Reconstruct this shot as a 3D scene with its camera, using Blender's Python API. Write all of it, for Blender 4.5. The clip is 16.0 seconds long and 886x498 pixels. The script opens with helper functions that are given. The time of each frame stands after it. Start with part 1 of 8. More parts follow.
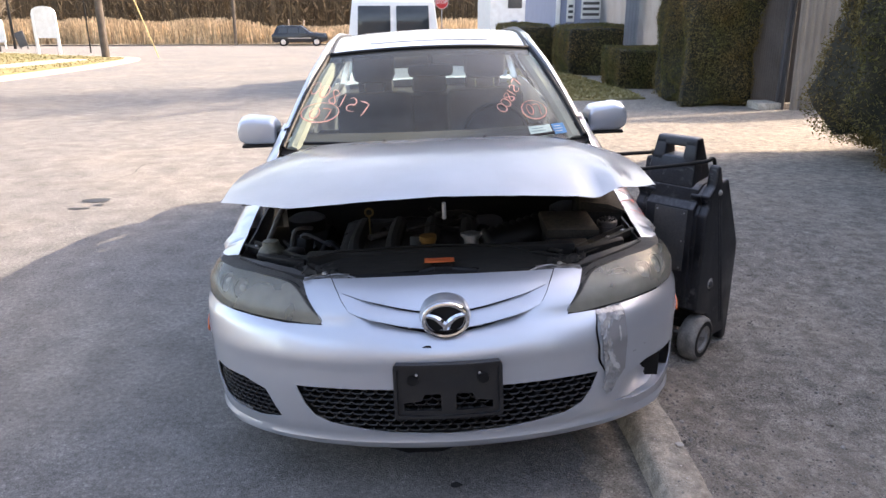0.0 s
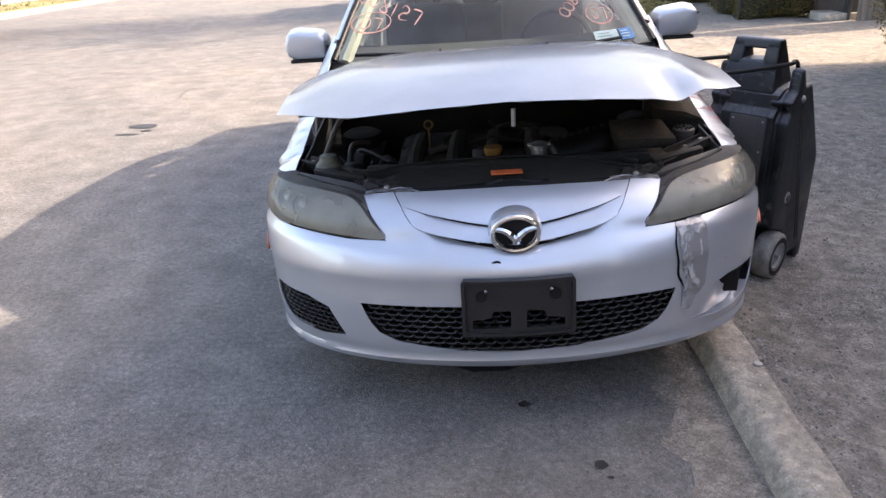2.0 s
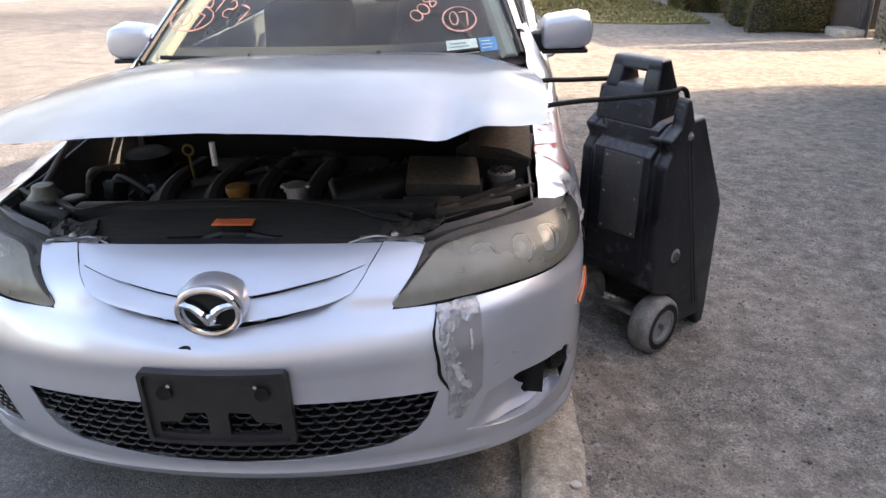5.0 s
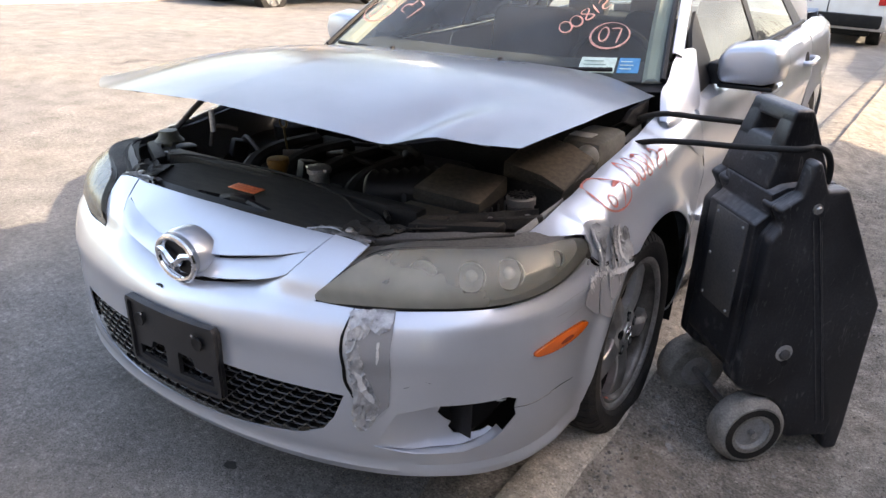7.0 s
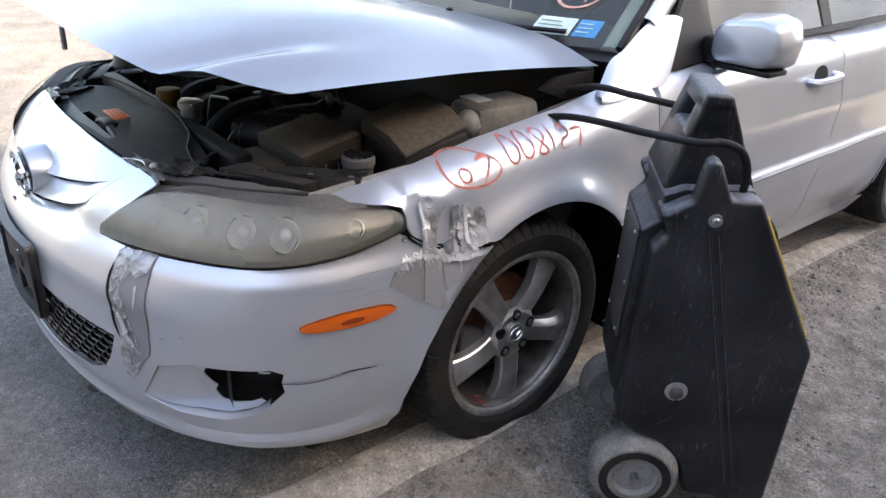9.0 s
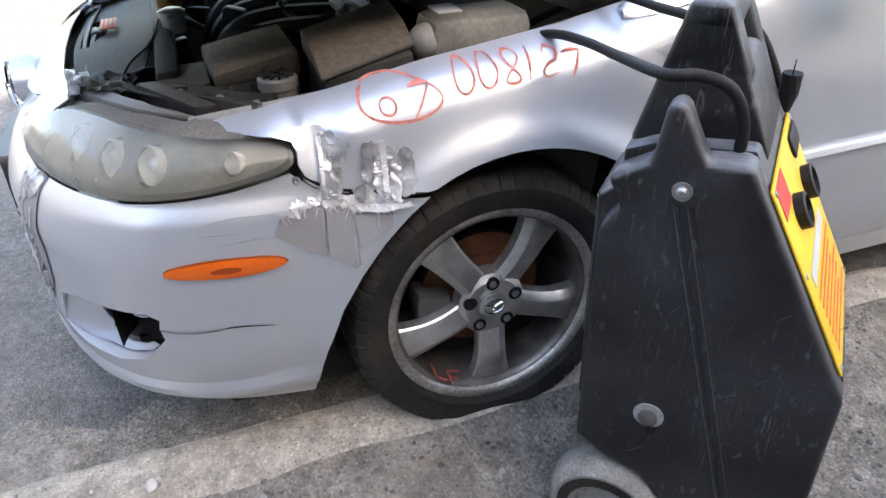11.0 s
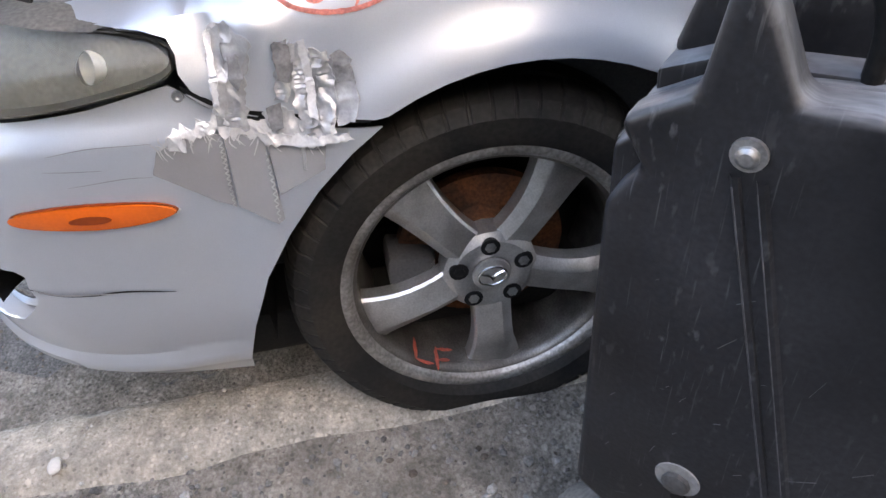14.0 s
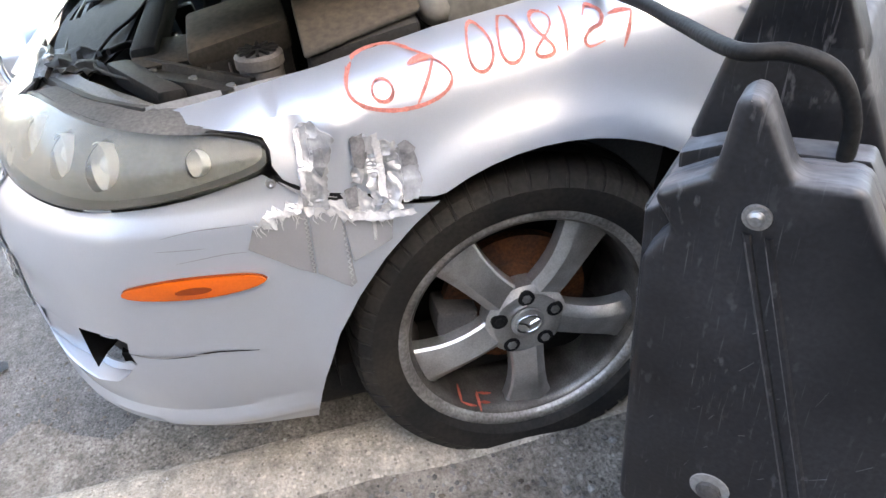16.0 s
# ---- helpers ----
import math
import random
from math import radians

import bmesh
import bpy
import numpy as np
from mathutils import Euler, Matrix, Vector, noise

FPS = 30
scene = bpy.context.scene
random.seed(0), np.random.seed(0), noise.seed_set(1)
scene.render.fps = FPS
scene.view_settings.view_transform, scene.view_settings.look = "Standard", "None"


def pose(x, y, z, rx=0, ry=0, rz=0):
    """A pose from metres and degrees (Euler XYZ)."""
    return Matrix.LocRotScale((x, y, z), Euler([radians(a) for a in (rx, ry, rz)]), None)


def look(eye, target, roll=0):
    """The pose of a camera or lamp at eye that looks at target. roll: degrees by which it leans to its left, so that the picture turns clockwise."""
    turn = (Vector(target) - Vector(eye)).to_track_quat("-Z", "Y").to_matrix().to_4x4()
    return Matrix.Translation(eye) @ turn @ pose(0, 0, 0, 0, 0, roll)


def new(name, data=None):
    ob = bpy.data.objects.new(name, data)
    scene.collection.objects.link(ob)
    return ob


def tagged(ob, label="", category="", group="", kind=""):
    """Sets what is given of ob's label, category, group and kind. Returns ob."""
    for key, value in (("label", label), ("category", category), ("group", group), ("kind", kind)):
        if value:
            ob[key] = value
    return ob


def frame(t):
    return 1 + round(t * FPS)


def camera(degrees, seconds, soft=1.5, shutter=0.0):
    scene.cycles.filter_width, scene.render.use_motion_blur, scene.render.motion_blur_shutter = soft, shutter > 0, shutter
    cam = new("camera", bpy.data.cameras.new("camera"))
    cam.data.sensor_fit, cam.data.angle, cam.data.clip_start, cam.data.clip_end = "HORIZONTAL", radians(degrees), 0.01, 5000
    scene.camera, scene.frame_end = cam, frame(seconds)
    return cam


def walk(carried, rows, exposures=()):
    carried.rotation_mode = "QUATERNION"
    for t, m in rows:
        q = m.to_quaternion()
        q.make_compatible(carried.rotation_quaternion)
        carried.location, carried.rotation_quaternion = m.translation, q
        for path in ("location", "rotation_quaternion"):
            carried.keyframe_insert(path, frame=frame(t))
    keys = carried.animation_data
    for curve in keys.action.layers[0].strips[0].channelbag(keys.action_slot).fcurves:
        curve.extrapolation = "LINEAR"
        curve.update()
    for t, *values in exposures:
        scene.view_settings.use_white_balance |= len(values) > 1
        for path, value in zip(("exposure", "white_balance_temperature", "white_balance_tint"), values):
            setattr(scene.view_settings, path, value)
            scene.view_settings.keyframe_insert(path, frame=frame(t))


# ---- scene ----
cam = camera(62.3, 16.0)
PATH = [
    (0, (-0.034, -2.218, 1.604), (-0.004, -0.329, 0.948), -2.2),
    (0.5, (-0.039, -2.22, 1.598), (-0.038, -0.322, 0.969), -2.4),
    (0.8, (-0.029, -2.21, 1.586), (-0.087, -0.324, 0.935), -3.4),
    (1, (-0.034, -2.22, 1.579), (-0.139, -0.331, 0.929), -3.8),
    (1.2, (-0.033, -2.224, 1.565), (-0.315, -0.356, 0.929), -5.3),
    (1.5, (-0.042, -2.186, 1.537), (-0.278, -0.325, 0.845), -4.6),
    (1.7, (-0.061, -2.173, 1.51), (-0.239, -0.32, 0.781), -4.5),
    (2, (-0.127, -2.119, 1.515), (-0.216, -0.302, 0.684), -4.2),
    (2.2, (-0.147, -2.091, 1.519), (-0.176, -0.302, 0.625), -3.6),
    (2.5, (-0.115, -2.08, 1.496), (-0.126, -0.3, 0.585), -3.2),
    (2.8, (0.001, -2.051, 1.511), (-0.059, -0.251, 0.642), -3.7),
    (3, (0.129, -2.048, 1.471), (-0.005, -0.226, 0.657), -1.8),
    (3.2, (0.247, -2.029, 1.461), (0.064, -0.216, 0.637), -2.6),
    (3.5, (0.33, -1.991, 1.467), (0.125, -0.171, 0.662), -5),
    (3.8, (0.39, -1.905, 1.419), (0.198, -0.089, 0.604), -5.6),
    (4, (0.423, -1.795, 1.401), (0.27, 0.029, 0.594), -2.6),
    (4.5, (0.536, -1.6, 1.408), (0.426, 0.216, 0.577), -2.8),
    (6.8, (1.425, -1.075, 1.365), (0.491, 0.524, 0.609), 1),
    (7, (1.529, -1.059, 1.357), (0.499, 0.465, 0.572), 0.4),
    (7.2, (1.578, -1.033, 1.362), (0.509, 0.425, 0.508), -0.5),
    (7.5, (1.634, -0.963, 1.33), (0.532, 0.494, 0.517), -3.7),
    (7.8, (1.646, -0.837, 1.327), (0.642, 0.669, 0.476), -1.6),
    (8, (1.68, -0.717, 1.321), (0.594, 0.742, 0.488), -4.6),
    (8.2, (1.731, -0.606, 1.319), (0.688, 0.861, 0.448), -3.5),
    (8.5, (1.87, -0.481, 1.294), (0.793, 0.993, 0.479), -0.8),
    (8.7, (1.993, -0.428, 1.289), (0.791, 0.937, 0.456), 1.4),
    (10.8, (2.155, 0.399, 1.215), (0.506, 0.955, 0.23), -1.6),
    (11, (2.114, 0.418, 1.185), (0.501, 0.967, 0.138), -1.9),
    (11.2, (2.075, 0.417, 1.164), (0.508, 0.985, 0.059), -1.7),
    (11.5, (2.016, 0.424, 1.152), (0.49, 1.042, 0.016), -0.6),
    (12, (1.935, 0.496, 1.123), (0.409, 1.016, -0.06), -0.8),
    (12.2, (1.909, 0.565, 1.081), (0.304, 0.892, -0.066), -3.3),
    (12.5, (1.84, 0.643, 1.045), (0.249, 0.787, -0.159), -5),
    (13, (1.795, 0.709, 1.041), (0.192, 0.829, -0.148), -8.4),
    (13.2, (1.796, 0.699, 1.049), (0.159, 0.826, -0.093), -7.5),
    (13.5, (1.783, 0.71, 1.059), (0.152, 0.839, -0.09), -7.1),
    (14, (1.767, 0.747, 1.005), (0.229, 0.971, -0.253), -4.7),
    (14.2, (1.776, 0.757, 1.007), (0.241, 0.953, -0.26), -6.4),
    (14.5, (1.785, 0.76, 1.009), (0.218, 0.882, -0.228), -7.5),
    (15, (1.806, 0.766, 1.023), (0.208, 0.972, -0.163), -4.7),
    (15.2, (1.802, 0.767, 1.03), (0.19, 0.966, -0.137), -5.7),
    (15.5, (1.815, 0.728, 1.055), (0.212, 0.964, -0.119), -6.2),
    (16, (1.881, 0.627, 1.119), (0.263, 0.919, -0.02), -6.1),
]
# the parked car leans a little towards the road, its kerb-side wheels standing on the kerb
TIP = pose(0, 0, 0.11) @ pose(0, 0, 0, 0, -2, 0)
walk(cam, [(t, TIP @ look(eye, target, roll)) for t, eye, target, roll in PATH], [(0, 1.89, 7700, 19), (3.5, 2.0, 8000, 19), (4.5, 2.12, 8300, 19), (7, 2.1, 8100, 17), (8, 2.2, 8000, 16), (11, 2.85, 7500, 12), (12, 3.1, 7600, 14), (13.5, 3.1, 7800, 14), (14, 2.9, 7700, 13), (14.5, 3.3, 7800, 12), (16, 3.25, 7800, 11)])

# ---- world and sun ----
SUN_UP, SUN_X, SUN_Y = 32.0, 0.93, 0.36
world = bpy.data.worlds.new("sky")
scene.world = world
world.use_nodes = True
wn = world.node_tree
sky = wn.nodes.new("ShaderNodeTexSky")
sky.sky_type, sky.sun_disc = "NISHITA", False
sky.sun_elevation, sky.sun_rotation = radians(SUN_UP), math.atan2(SUN_X, SUN_Y)
sky.air_density, sky.dust_density, sky.ozone_density = 1.0, 2.8, 1.0
# thin streaks of high cloud over the whole sky, unseen, also raising its brightness
sky_co = wn.nodes.new("ShaderNodeTexCoord")
sky_map = wn.nodes.new("ShaderNodeMapping")
sky_map.inputs["Scale"].default_value = (1.2, 2.6, 5.0)
sky_map.inputs["Rotation"].default_value = (0.0, 0.0, 0.6)
wn.links.new(sky_co.outputs["Generated"], sky_map.inputs[0])
cirrus = wn.nodes.new("ShaderNodeTexNoise")
cirrus.inputs["Scale"].default_value, cirrus.inputs["Detail"].default_value, cirrus.inputs["Roughness"].default_value = 1.6, 7, 0.55
wn.links.new(sky_map.outputs[0], cirrus.inputs["Vector"])
veil = wn.nodes.new("ShaderNodeMapRange")
veil.inputs["From Min"].default_value, veil.inputs["From Max"].default_value, veil.inputs["To Min"].default_value, veil.inputs["To Max"].default_value = 0.36, 0.66, 0.90, 1.78
wn.links.new(cirrus.outputs["Fac"], veil.inputs["Value"])
clouded = wn.nodes.new("ShaderNodeVectorMath")
clouded.operation = "SCALE"
wn.links.new(sky.outputs[0], clouded.inputs[0])
wn.links.new(veil.outputs[0], clouded.inputs["Scale"])
wn.links.new(clouded.outputs[0], wn.nodes["Background"].inputs[0])
wn.nodes["Background"].inputs[1].default_value = 0.15
sun_dir = Vector((SUN_X, SUN_Y, math.hypot(SUN_X, SUN_Y) * math.tan(radians(SUN_UP)))).normalized()
sun = new("sun", bpy.data.lights.new("sun", "SUN"))
sun.data.energy, sun.data.angle, sun.data.color = 2.95, radians(0.5), (1.0, 0.93, 0.80)
sun.matrix_world = look(sun_dir * 50, (0, 0, 0))


# ---- materials ----
def material(name, color, rough=0.6, metal=0.0, vary=0.15, scale=8.0, fine=90.0, bump=0.0, coat=0.0, spec=0.5, tint=None, transmission=0.0, ior=1.45, wear=None, island=False):
    """A surface with variation at two scales: broad patches towards tint, fine grain, and a bump of the grain."""
    m = bpy.data.materials.new(name)
    m.use_nodes = True
    t = m.node_tree
    b = t.nodes["Principled BSDF"]
    b.inputs["Roughness"].default_value, b.inputs["Metallic"].default_value = rough, metal
    b.inputs["Coat Weight"].default_value, b.inputs["Specular IOR Level"].default_value = coat, spec
    b.inputs["Coat Roughness"].default_value = 0.14
    b.inputs["Transmission Weight"].default_value, b.inputs["IOR"].default_value = transmission, ior
    co = t.nodes.new("ShaderNodeTexCoord")
    big = t.nodes.new("ShaderNodeTexNoise")
    big.inputs["Scale"].default_value, big.inputs["Detail"].default_value = scale, 5
    small = t.nodes.new("ShaderNodeTexNoise")
    small.inputs["Scale"].default_value, small.inputs["Detail"].default_value = fine, 3
    for n in (big, small):
        t.links.new(co.outputs["Object"], n.inputs["Vector"])
    tint = tint or [c * (1 - 1.6 * vary) for c in color]
    ramp = t.nodes.new("ShaderNodeMapRange")
    ramp.inputs["From Min"].default_value, ramp.inputs["From Max"].default_value = 0.35, 0.68
    t.links.new(big.outputs["Fac"], ramp.inputs["Value"])
    mix = t.nodes.new("ShaderNodeMix")
    mix.data_type = "RGBA"
    mix.inputs["A"].default_value, mix.inputs["B"].default_value = (*color, 1), (*tint, 1)
    t.links.new(ramp.outputs[0], mix.inputs["Factor"])
    grain = t.nodes.new("ShaderNodeMapRange")
    grain.inputs["From Min"].default_value, grain.inputs["From Max"].default_value = 0.3, 0.7
    grain.inputs["To Min"].default_value, grain.inputs["To Max"].default_value = 1 - vary, 1 + vary
    t.links.new(small.outputs["Fac"], grain.inputs["Value"])
    mul = t.nodes.new("ShaderNodeVectorMath")
    mul.operation = "SCALE"
    t.links.new(mix.outputs["Result"], mul.inputs[0])
    t.links.new(grain.outputs[0], mul.inputs["Scale"])
    out = mul.outputs[0]
    if island:
        geo = t.nodes.new("ShaderNodeNewGeometry")
        r2 = t.nodes.new("ShaderNodeMapRange")
        r2.inputs["To Min"].default_value, r2.inputs["To Max"].default_value = 0.55, 1.45
        t.links.new(geo.outputs["Random Per Island"], r2.inputs["Value"])
        m2 = t.nodes.new("ShaderNodeVectorMath")
        m2.operation = "SCALE"
        t.links.new(out, m2.inputs[0])
        t.links.new(r2.outputs[0], m2.inputs["Scale"])
        out = m2.outputs[0]
    t.links.new(out, b.inputs["Base Color"])
    if wear:
        rr = t.nodes.new("ShaderNodeMapRange")
        rr.inputs["To Min"].default_value, rr.inputs["To Max"].default_value = rough, wear
        t.links.new(ramp.outputs[0], rr.inputs["Value"])
        t.links.new(rr.outputs[0], b.inputs["Roughness"])
    if bump:
        bn = t.nodes.new("ShaderNodeBump")
        bn.inputs["Strength"].default_value, bn.inputs["Distance"].default_value = min(1.0, bump), 0.004
        t.links.new(small.outputs["Fac"], bn.inputs["Height"])
        t.links.new(bn.outputs[0], b.inputs["Normal"])
    return m


def aggregate(name, dark, light, stain, cell, relief, blotch=0.6, smudge=0.74):
    """Asphalt, concrete or dirt: broken stones of two sizes in a binder, with broad stains."""
    m = bpy.data.materials.new(name)
    m.use_nodes = True
    t = m.node_tree
    b = t.nodes["Principled BSDF"]
    b.inputs["Roughness"].default_value, b.inputs["Specular IOR Level"].default_value = 0.9, 0.25
    co = t.nodes.new("ShaderNodeTexCoord")
    tex = []
    for kind, scale in (("V", cell), ("V", cell * 0.55), ("N", blotch), ("N", blotch * 9), ("N", cell * 1.1), ("N", cell * 0.3)):
        n = t.nodes.new("ShaderNodeTexVoronoi" if kind == "V" else "ShaderNodeTexNoise")
        n.inputs["Scale"].default_value = scale
        if kind == "N":
            n.inputs["Detail"].default_value = 6
        t.links.new(co.outputs["Object"], n.inputs["Vector"])
        tex.append(n)

    def rng(src, a, b_, lo, hi):
        r = t.nodes.new("ShaderNodeMapRange")
        for k, v in (("From Min", a), ("From Max", b_), ("To Min", lo), ("To Max", hi)):
            r.inputs[k].default_value = v
        t.links.new(src, r.inputs["Value"])
        return r.outputs[0]

    def blend(f, a, b_):
        x = t.nodes.new("ShaderNodeMix")
        x.data_type = "RGBA"
        for key, v in (("A", a), ("B", b_)):
            if isinstance(v, tuple):
                x.inputs[key].default_value = (*v, 1)
            else:
                t.links.new(v, x.inputs[key])
        t.links.new(f, x.inputs["Factor"])
        return x.outputs["Result"]

    stone = t.nodes.new("ShaderNodeSeparateColor")
    t.links.new(tex[0].outputs["Color"], stone.inputs[0])
    stone2 = t.nodes.new("ShaderNodeSeparateColor")
    t.links.new(tex[1].outputs["Color"], stone2.inputs[0])
    tex[4].inputs["Roughness"].default_value = 0.75
    c = blend(rng(tex[4].outputs["Fac"], 0.38, 0.62, 0, 1), dark, light)

    def pebbles(pick, lo, dist, size, color, most):
        f = t.nodes.new("ShaderNodeMath")
        f.operation = "MULTIPLY"
        t.links.new(rng(pick, lo, lo + 0.04, 0, most), f.inputs[0])
        t.links.new(rng(dist, size * 0.75, size, 1, 0), f.inputs[1])
        return blend(f.outputs[0], c, color)
    c = pebbles(stone.outputs[0], 0.72, tex[0].outputs["Distance"], 0.42, tuple(min(1, v * 1.25) for v in light), 0.7)
    c = pebbles(stone.outputs[1], 0.78, tex[0].outputs["Distance"], 0.40, tuple(v * 0.45 for v in dark), 0.7)
    c = pebbles(stone2.outputs[0], 0.90, tex[1].outputs["Distance"], 0.38, tuple(min(1, v * 1.4) for v in light), 0.6)
    c = blend(rng(tex[2].outputs["Fac"], 0.42, 0.72, 0, 0.6), c, stain)
    sc = t.nodes.new("ShaderNodeVectorMath")
    sc.operation = "SCALE"
    t.links.new(c, sc.inputs[0])
    t.links.new(rng(tex[3].outputs["Fac"], 0.25, 0.75, smudge, 2 - smudge), sc.inputs["Scale"])
    s2 = t.nodes.new("ShaderNodeVectorMath")
    s2.operation = "SCALE"
    t.links.new(sc.outputs[0], s2.inputs[0])
    t.links.new(rng(tex[5].outputs["Fac"], 0.32, 0.68, 0.80, 1.20), s2.inputs["Scale"])
    t.links.new(s2.outputs[0], b.inputs["Base Color"])
    add = t.nodes.new("ShaderNodeMath")
    add.operation = "ADD"
    t.links.new(rng(tex[0].outputs["Distance"], 0, 0.8, 0.5, 0), add.inputs[0])
    t.links.new(rng(tex[4].outputs["Fac"], 0.3, 0.7, 0, 0.6), add.inputs[1])
    bn = t.nodes.new("ShaderNodeBump")
    bn.inputs["Strength"].default_value, bn.inputs["Distance"].default_value = relief, 0.006
    t.links.new(add.outputs[0], bn.inputs["Height"])
    t.links.new(bn.outputs[0], b.inputs["Normal"])
    return m


def glass(name, color=(0.85, 0.92, 0.88), rough=0.0, dirt=0.06, grime=(0.5, 0.5, 0.47), even=0.0):
    m = bpy.data.materials.new(name)
    m.use_nodes = True
    t = m.node_tree
    b = t.nodes["Principled BSDF"]
    t.nodes.remove(b)
    clear = t.nodes.new("ShaderNodeBsdfTransparent")
    clear.inputs[0].default_value = (*color, 1)
    gloss = t.nodes.new("ShaderNodeBsdfGlossy")
    gloss.inputs["Roughness"].default_value = rough + 0.02
    film = t.nodes.new("ShaderNodeBsdfDiffuse")
    film.inputs[0].default_value = (*grime, 1)
    fr = t.nodes.new("ShaderNodeFresnel")
    fr.inputs[0].default_value = 1.5
    mx = t.nodes.new("ShaderNodeMixShader")
    t.links.new(fr.outputs[0], mx.inputs[0])
    t.links.new(clear.outputs[0], mx.inputs[1])
    t.links.new(gloss.outputs[0], mx.inputs[2])
    mx2 = t.nodes.new("ShaderNodeMixShader")
    no = t.nodes.new("ShaderNodeTexNoise")
    no.inputs["Scale"].default_value, no.inputs["Detail"].default_value = 5, 6
    r = t.nodes.new("ShaderNodeMapRange")
    r.inputs["To Min"].default_value, r.inputs["To Max"].default_value = dirt * even, dirt * (2 - even)
    t.links.new(no.outputs["Fac"], r.inputs["Value"])
    t.links.new(r.outputs[0], mx2.inputs[0])
    t.links.new(mx.outputs[0], mx2.inputs[1])
    t.links.new(film.outputs[0], mx2.inputs[2])
    t.links.new(mx2.outputs[0], t.nodes["Material Output"].inputs[0])
    return m


PAINT = material("silver_paint", (0.525, 0.562, 0.62), 0.34, 0.66, 0.04, 3.0, 700, coat=1.0, tint=(0.475, 0.51, 0.565), wear=0.44)
PAINT.node_tree.nodes["Principled BSDF"].inputs["Coat Roughness"].default_value = 0.11
PAINT.node_tree.nodes["Principled BSDF"].inputs["Coat IOR"].default_value = 1.65
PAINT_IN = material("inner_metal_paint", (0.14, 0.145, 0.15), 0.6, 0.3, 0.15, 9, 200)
BLACK = material("black_plastic", (0.007, 0.007, 0.008), 0.5, 0, 0.2, 6, 300, bump=0.15, spec=0.35)
BLACK_DULL = material("dusty_black_plastic", (0.009, 0.009, 0.0095), 0.62, 0, 0.3, 9, 160, bump=0.2, tint=(0.015, 0.0147, 0.014), spec=0.2)
GREY_PLASTIC = material("grey_plastic", (0.055, 0.055, 0.058), 0.55, 0, 0.25, 7, 200, bump=0.1, tint=(0.085, 0.08, 0.075))
TAN_DUST = material("dust_covered_plastic", (0.026, 0.0245, 0.0215), 0.8, 0, 0.3, 6, 160, tint=(0.016, 0.0145, 0.013), spec=0.25)
RUBBER = material("tyre_rubber", (0.0085, 0.0085, 0.009), 0.7, 0, 0.35, 9, 120, bump=0.25, tint=(0.026, 0.0225, 0.019), spec=0.35)
CHROME = material("chrome", (0.82, 0.83, 0.85), 0.1, 1.0, 0.04, 10, 300)
STEEL = material("dull_steel", (0.42, 0.42, 0.42), 0.42, 0.9, 0.2, 14, 200, bump=0.1)
ALLOY = material("machined_alloy", (0.68, 0.675, 0.67), 0.34, 0.88, 0.12, 11, 300, tint=(0.36, 0.345, 0.33), wear=0.44)
# duller and darker than the alloy of the spokes, with darker patches
LIP = material("dull_lip_alloy", (0.44, 0.425, 0.41), 0.42, 0.8, 0.3, 7, 160, bump=0.15, tint=(0.15, 0.135, 0.12), wear=0.5)
RUST = material("rusty_iron", (0.17, 0.06, 0.022), 0.85, 0.1, 0.4, 16, 160, bump=0.5, tint=(0.05, 0.026, 0.017))
ORANGE_LENS = material("amber_lens", (0.60, 0.105, 0.005), 0.18, 0, 0.06, 10, 200, coat=0.6)
ORANGE_LABEL = material("orange_label", (0.70, 0.16, 0.05), 0.5, 0, 0.12, 20, 200)
GLASS = glass("window_glass", (0.74, 0.86, 0.81), 0.0, 0.05)
SEAT = material("charcoal_fabric", (0.05, 0.052, 0.058), 0.9, 0, 0.2, 9, 300, bump=0.2)
TRIM = material("beige_lining", (0.50, 0.49, 0.43), 0.85, 0, 0.1, 6, 200)
TAPE = material("duct_tape", (0.43, 0.435, 0.445), 0.36, 0.40, 0.08, 34, 260, bump=0.12, tint=(0.22, 0.225, 0.235), wear=0.42)
TAPE_DARK = material("scuffed_dark_tape", (0.115, 0.115, 0.12), 0.42, 0.3, 0.15, 60, 300, bump=0.1, tint=(0.24, 0.24, 0.245))
TAPE_FLAT = material("flat_duct_tape", (0.215, 0.217, 0.23), 0.45, 0.1, 0.03, 10, 300, tint=(0.24, 0.242, 0.25))
TAPE_TORN = material("torn_tape_backing", (0.52, 0.52, 0.53), 0.45, 0.25, 0.10, 25, 260, bump=0.12, tint=(0.5, 0.5, 0.5))
RED_WAX = material("red_wax_marker", (0.80, 0.30, 0.25), 0.6, 0, 0.25, 40, 300)
PINK_WAX = material("pink_wax_marker", (0.95, 0.60, 0.52), 0.6, 0, 0.2, 40, 300)
WHITE = material("white_paint", (0.78, 0.78, 0.76), 0.55, 0, 0.06, 3, 120, tint=(0.68, 0.67, 0.64))
ASPHALT = aggregate("asphalt", (0.105, 0.104, 0.105), (0.245, 0.238, 0.228), (0.26, 0.238, 0.208), 130, 1.0, 0.5, 0.74)
DIRT = aggregate("gravelly_dirt", (0.118, 0.107, 0.093), (0.305, 0.279, 0.245), (0.31, 0.266, 0.219), 95, 1.0, 1.1, 0.62)
CONCRETE = aggregate("worn_concrete", (0.34, 0.305, 0.255), (0.55, 0.50, 0.43), (0.39, 0.33, 0.265), 110, 1.0, 1.6)
STRAW = material("dry_grass", (0.62, 0.47, 0.30), 0.95, 0, 0.3, 0.25, 3, tint=(0.46, 0.34, 0.21), island=True)
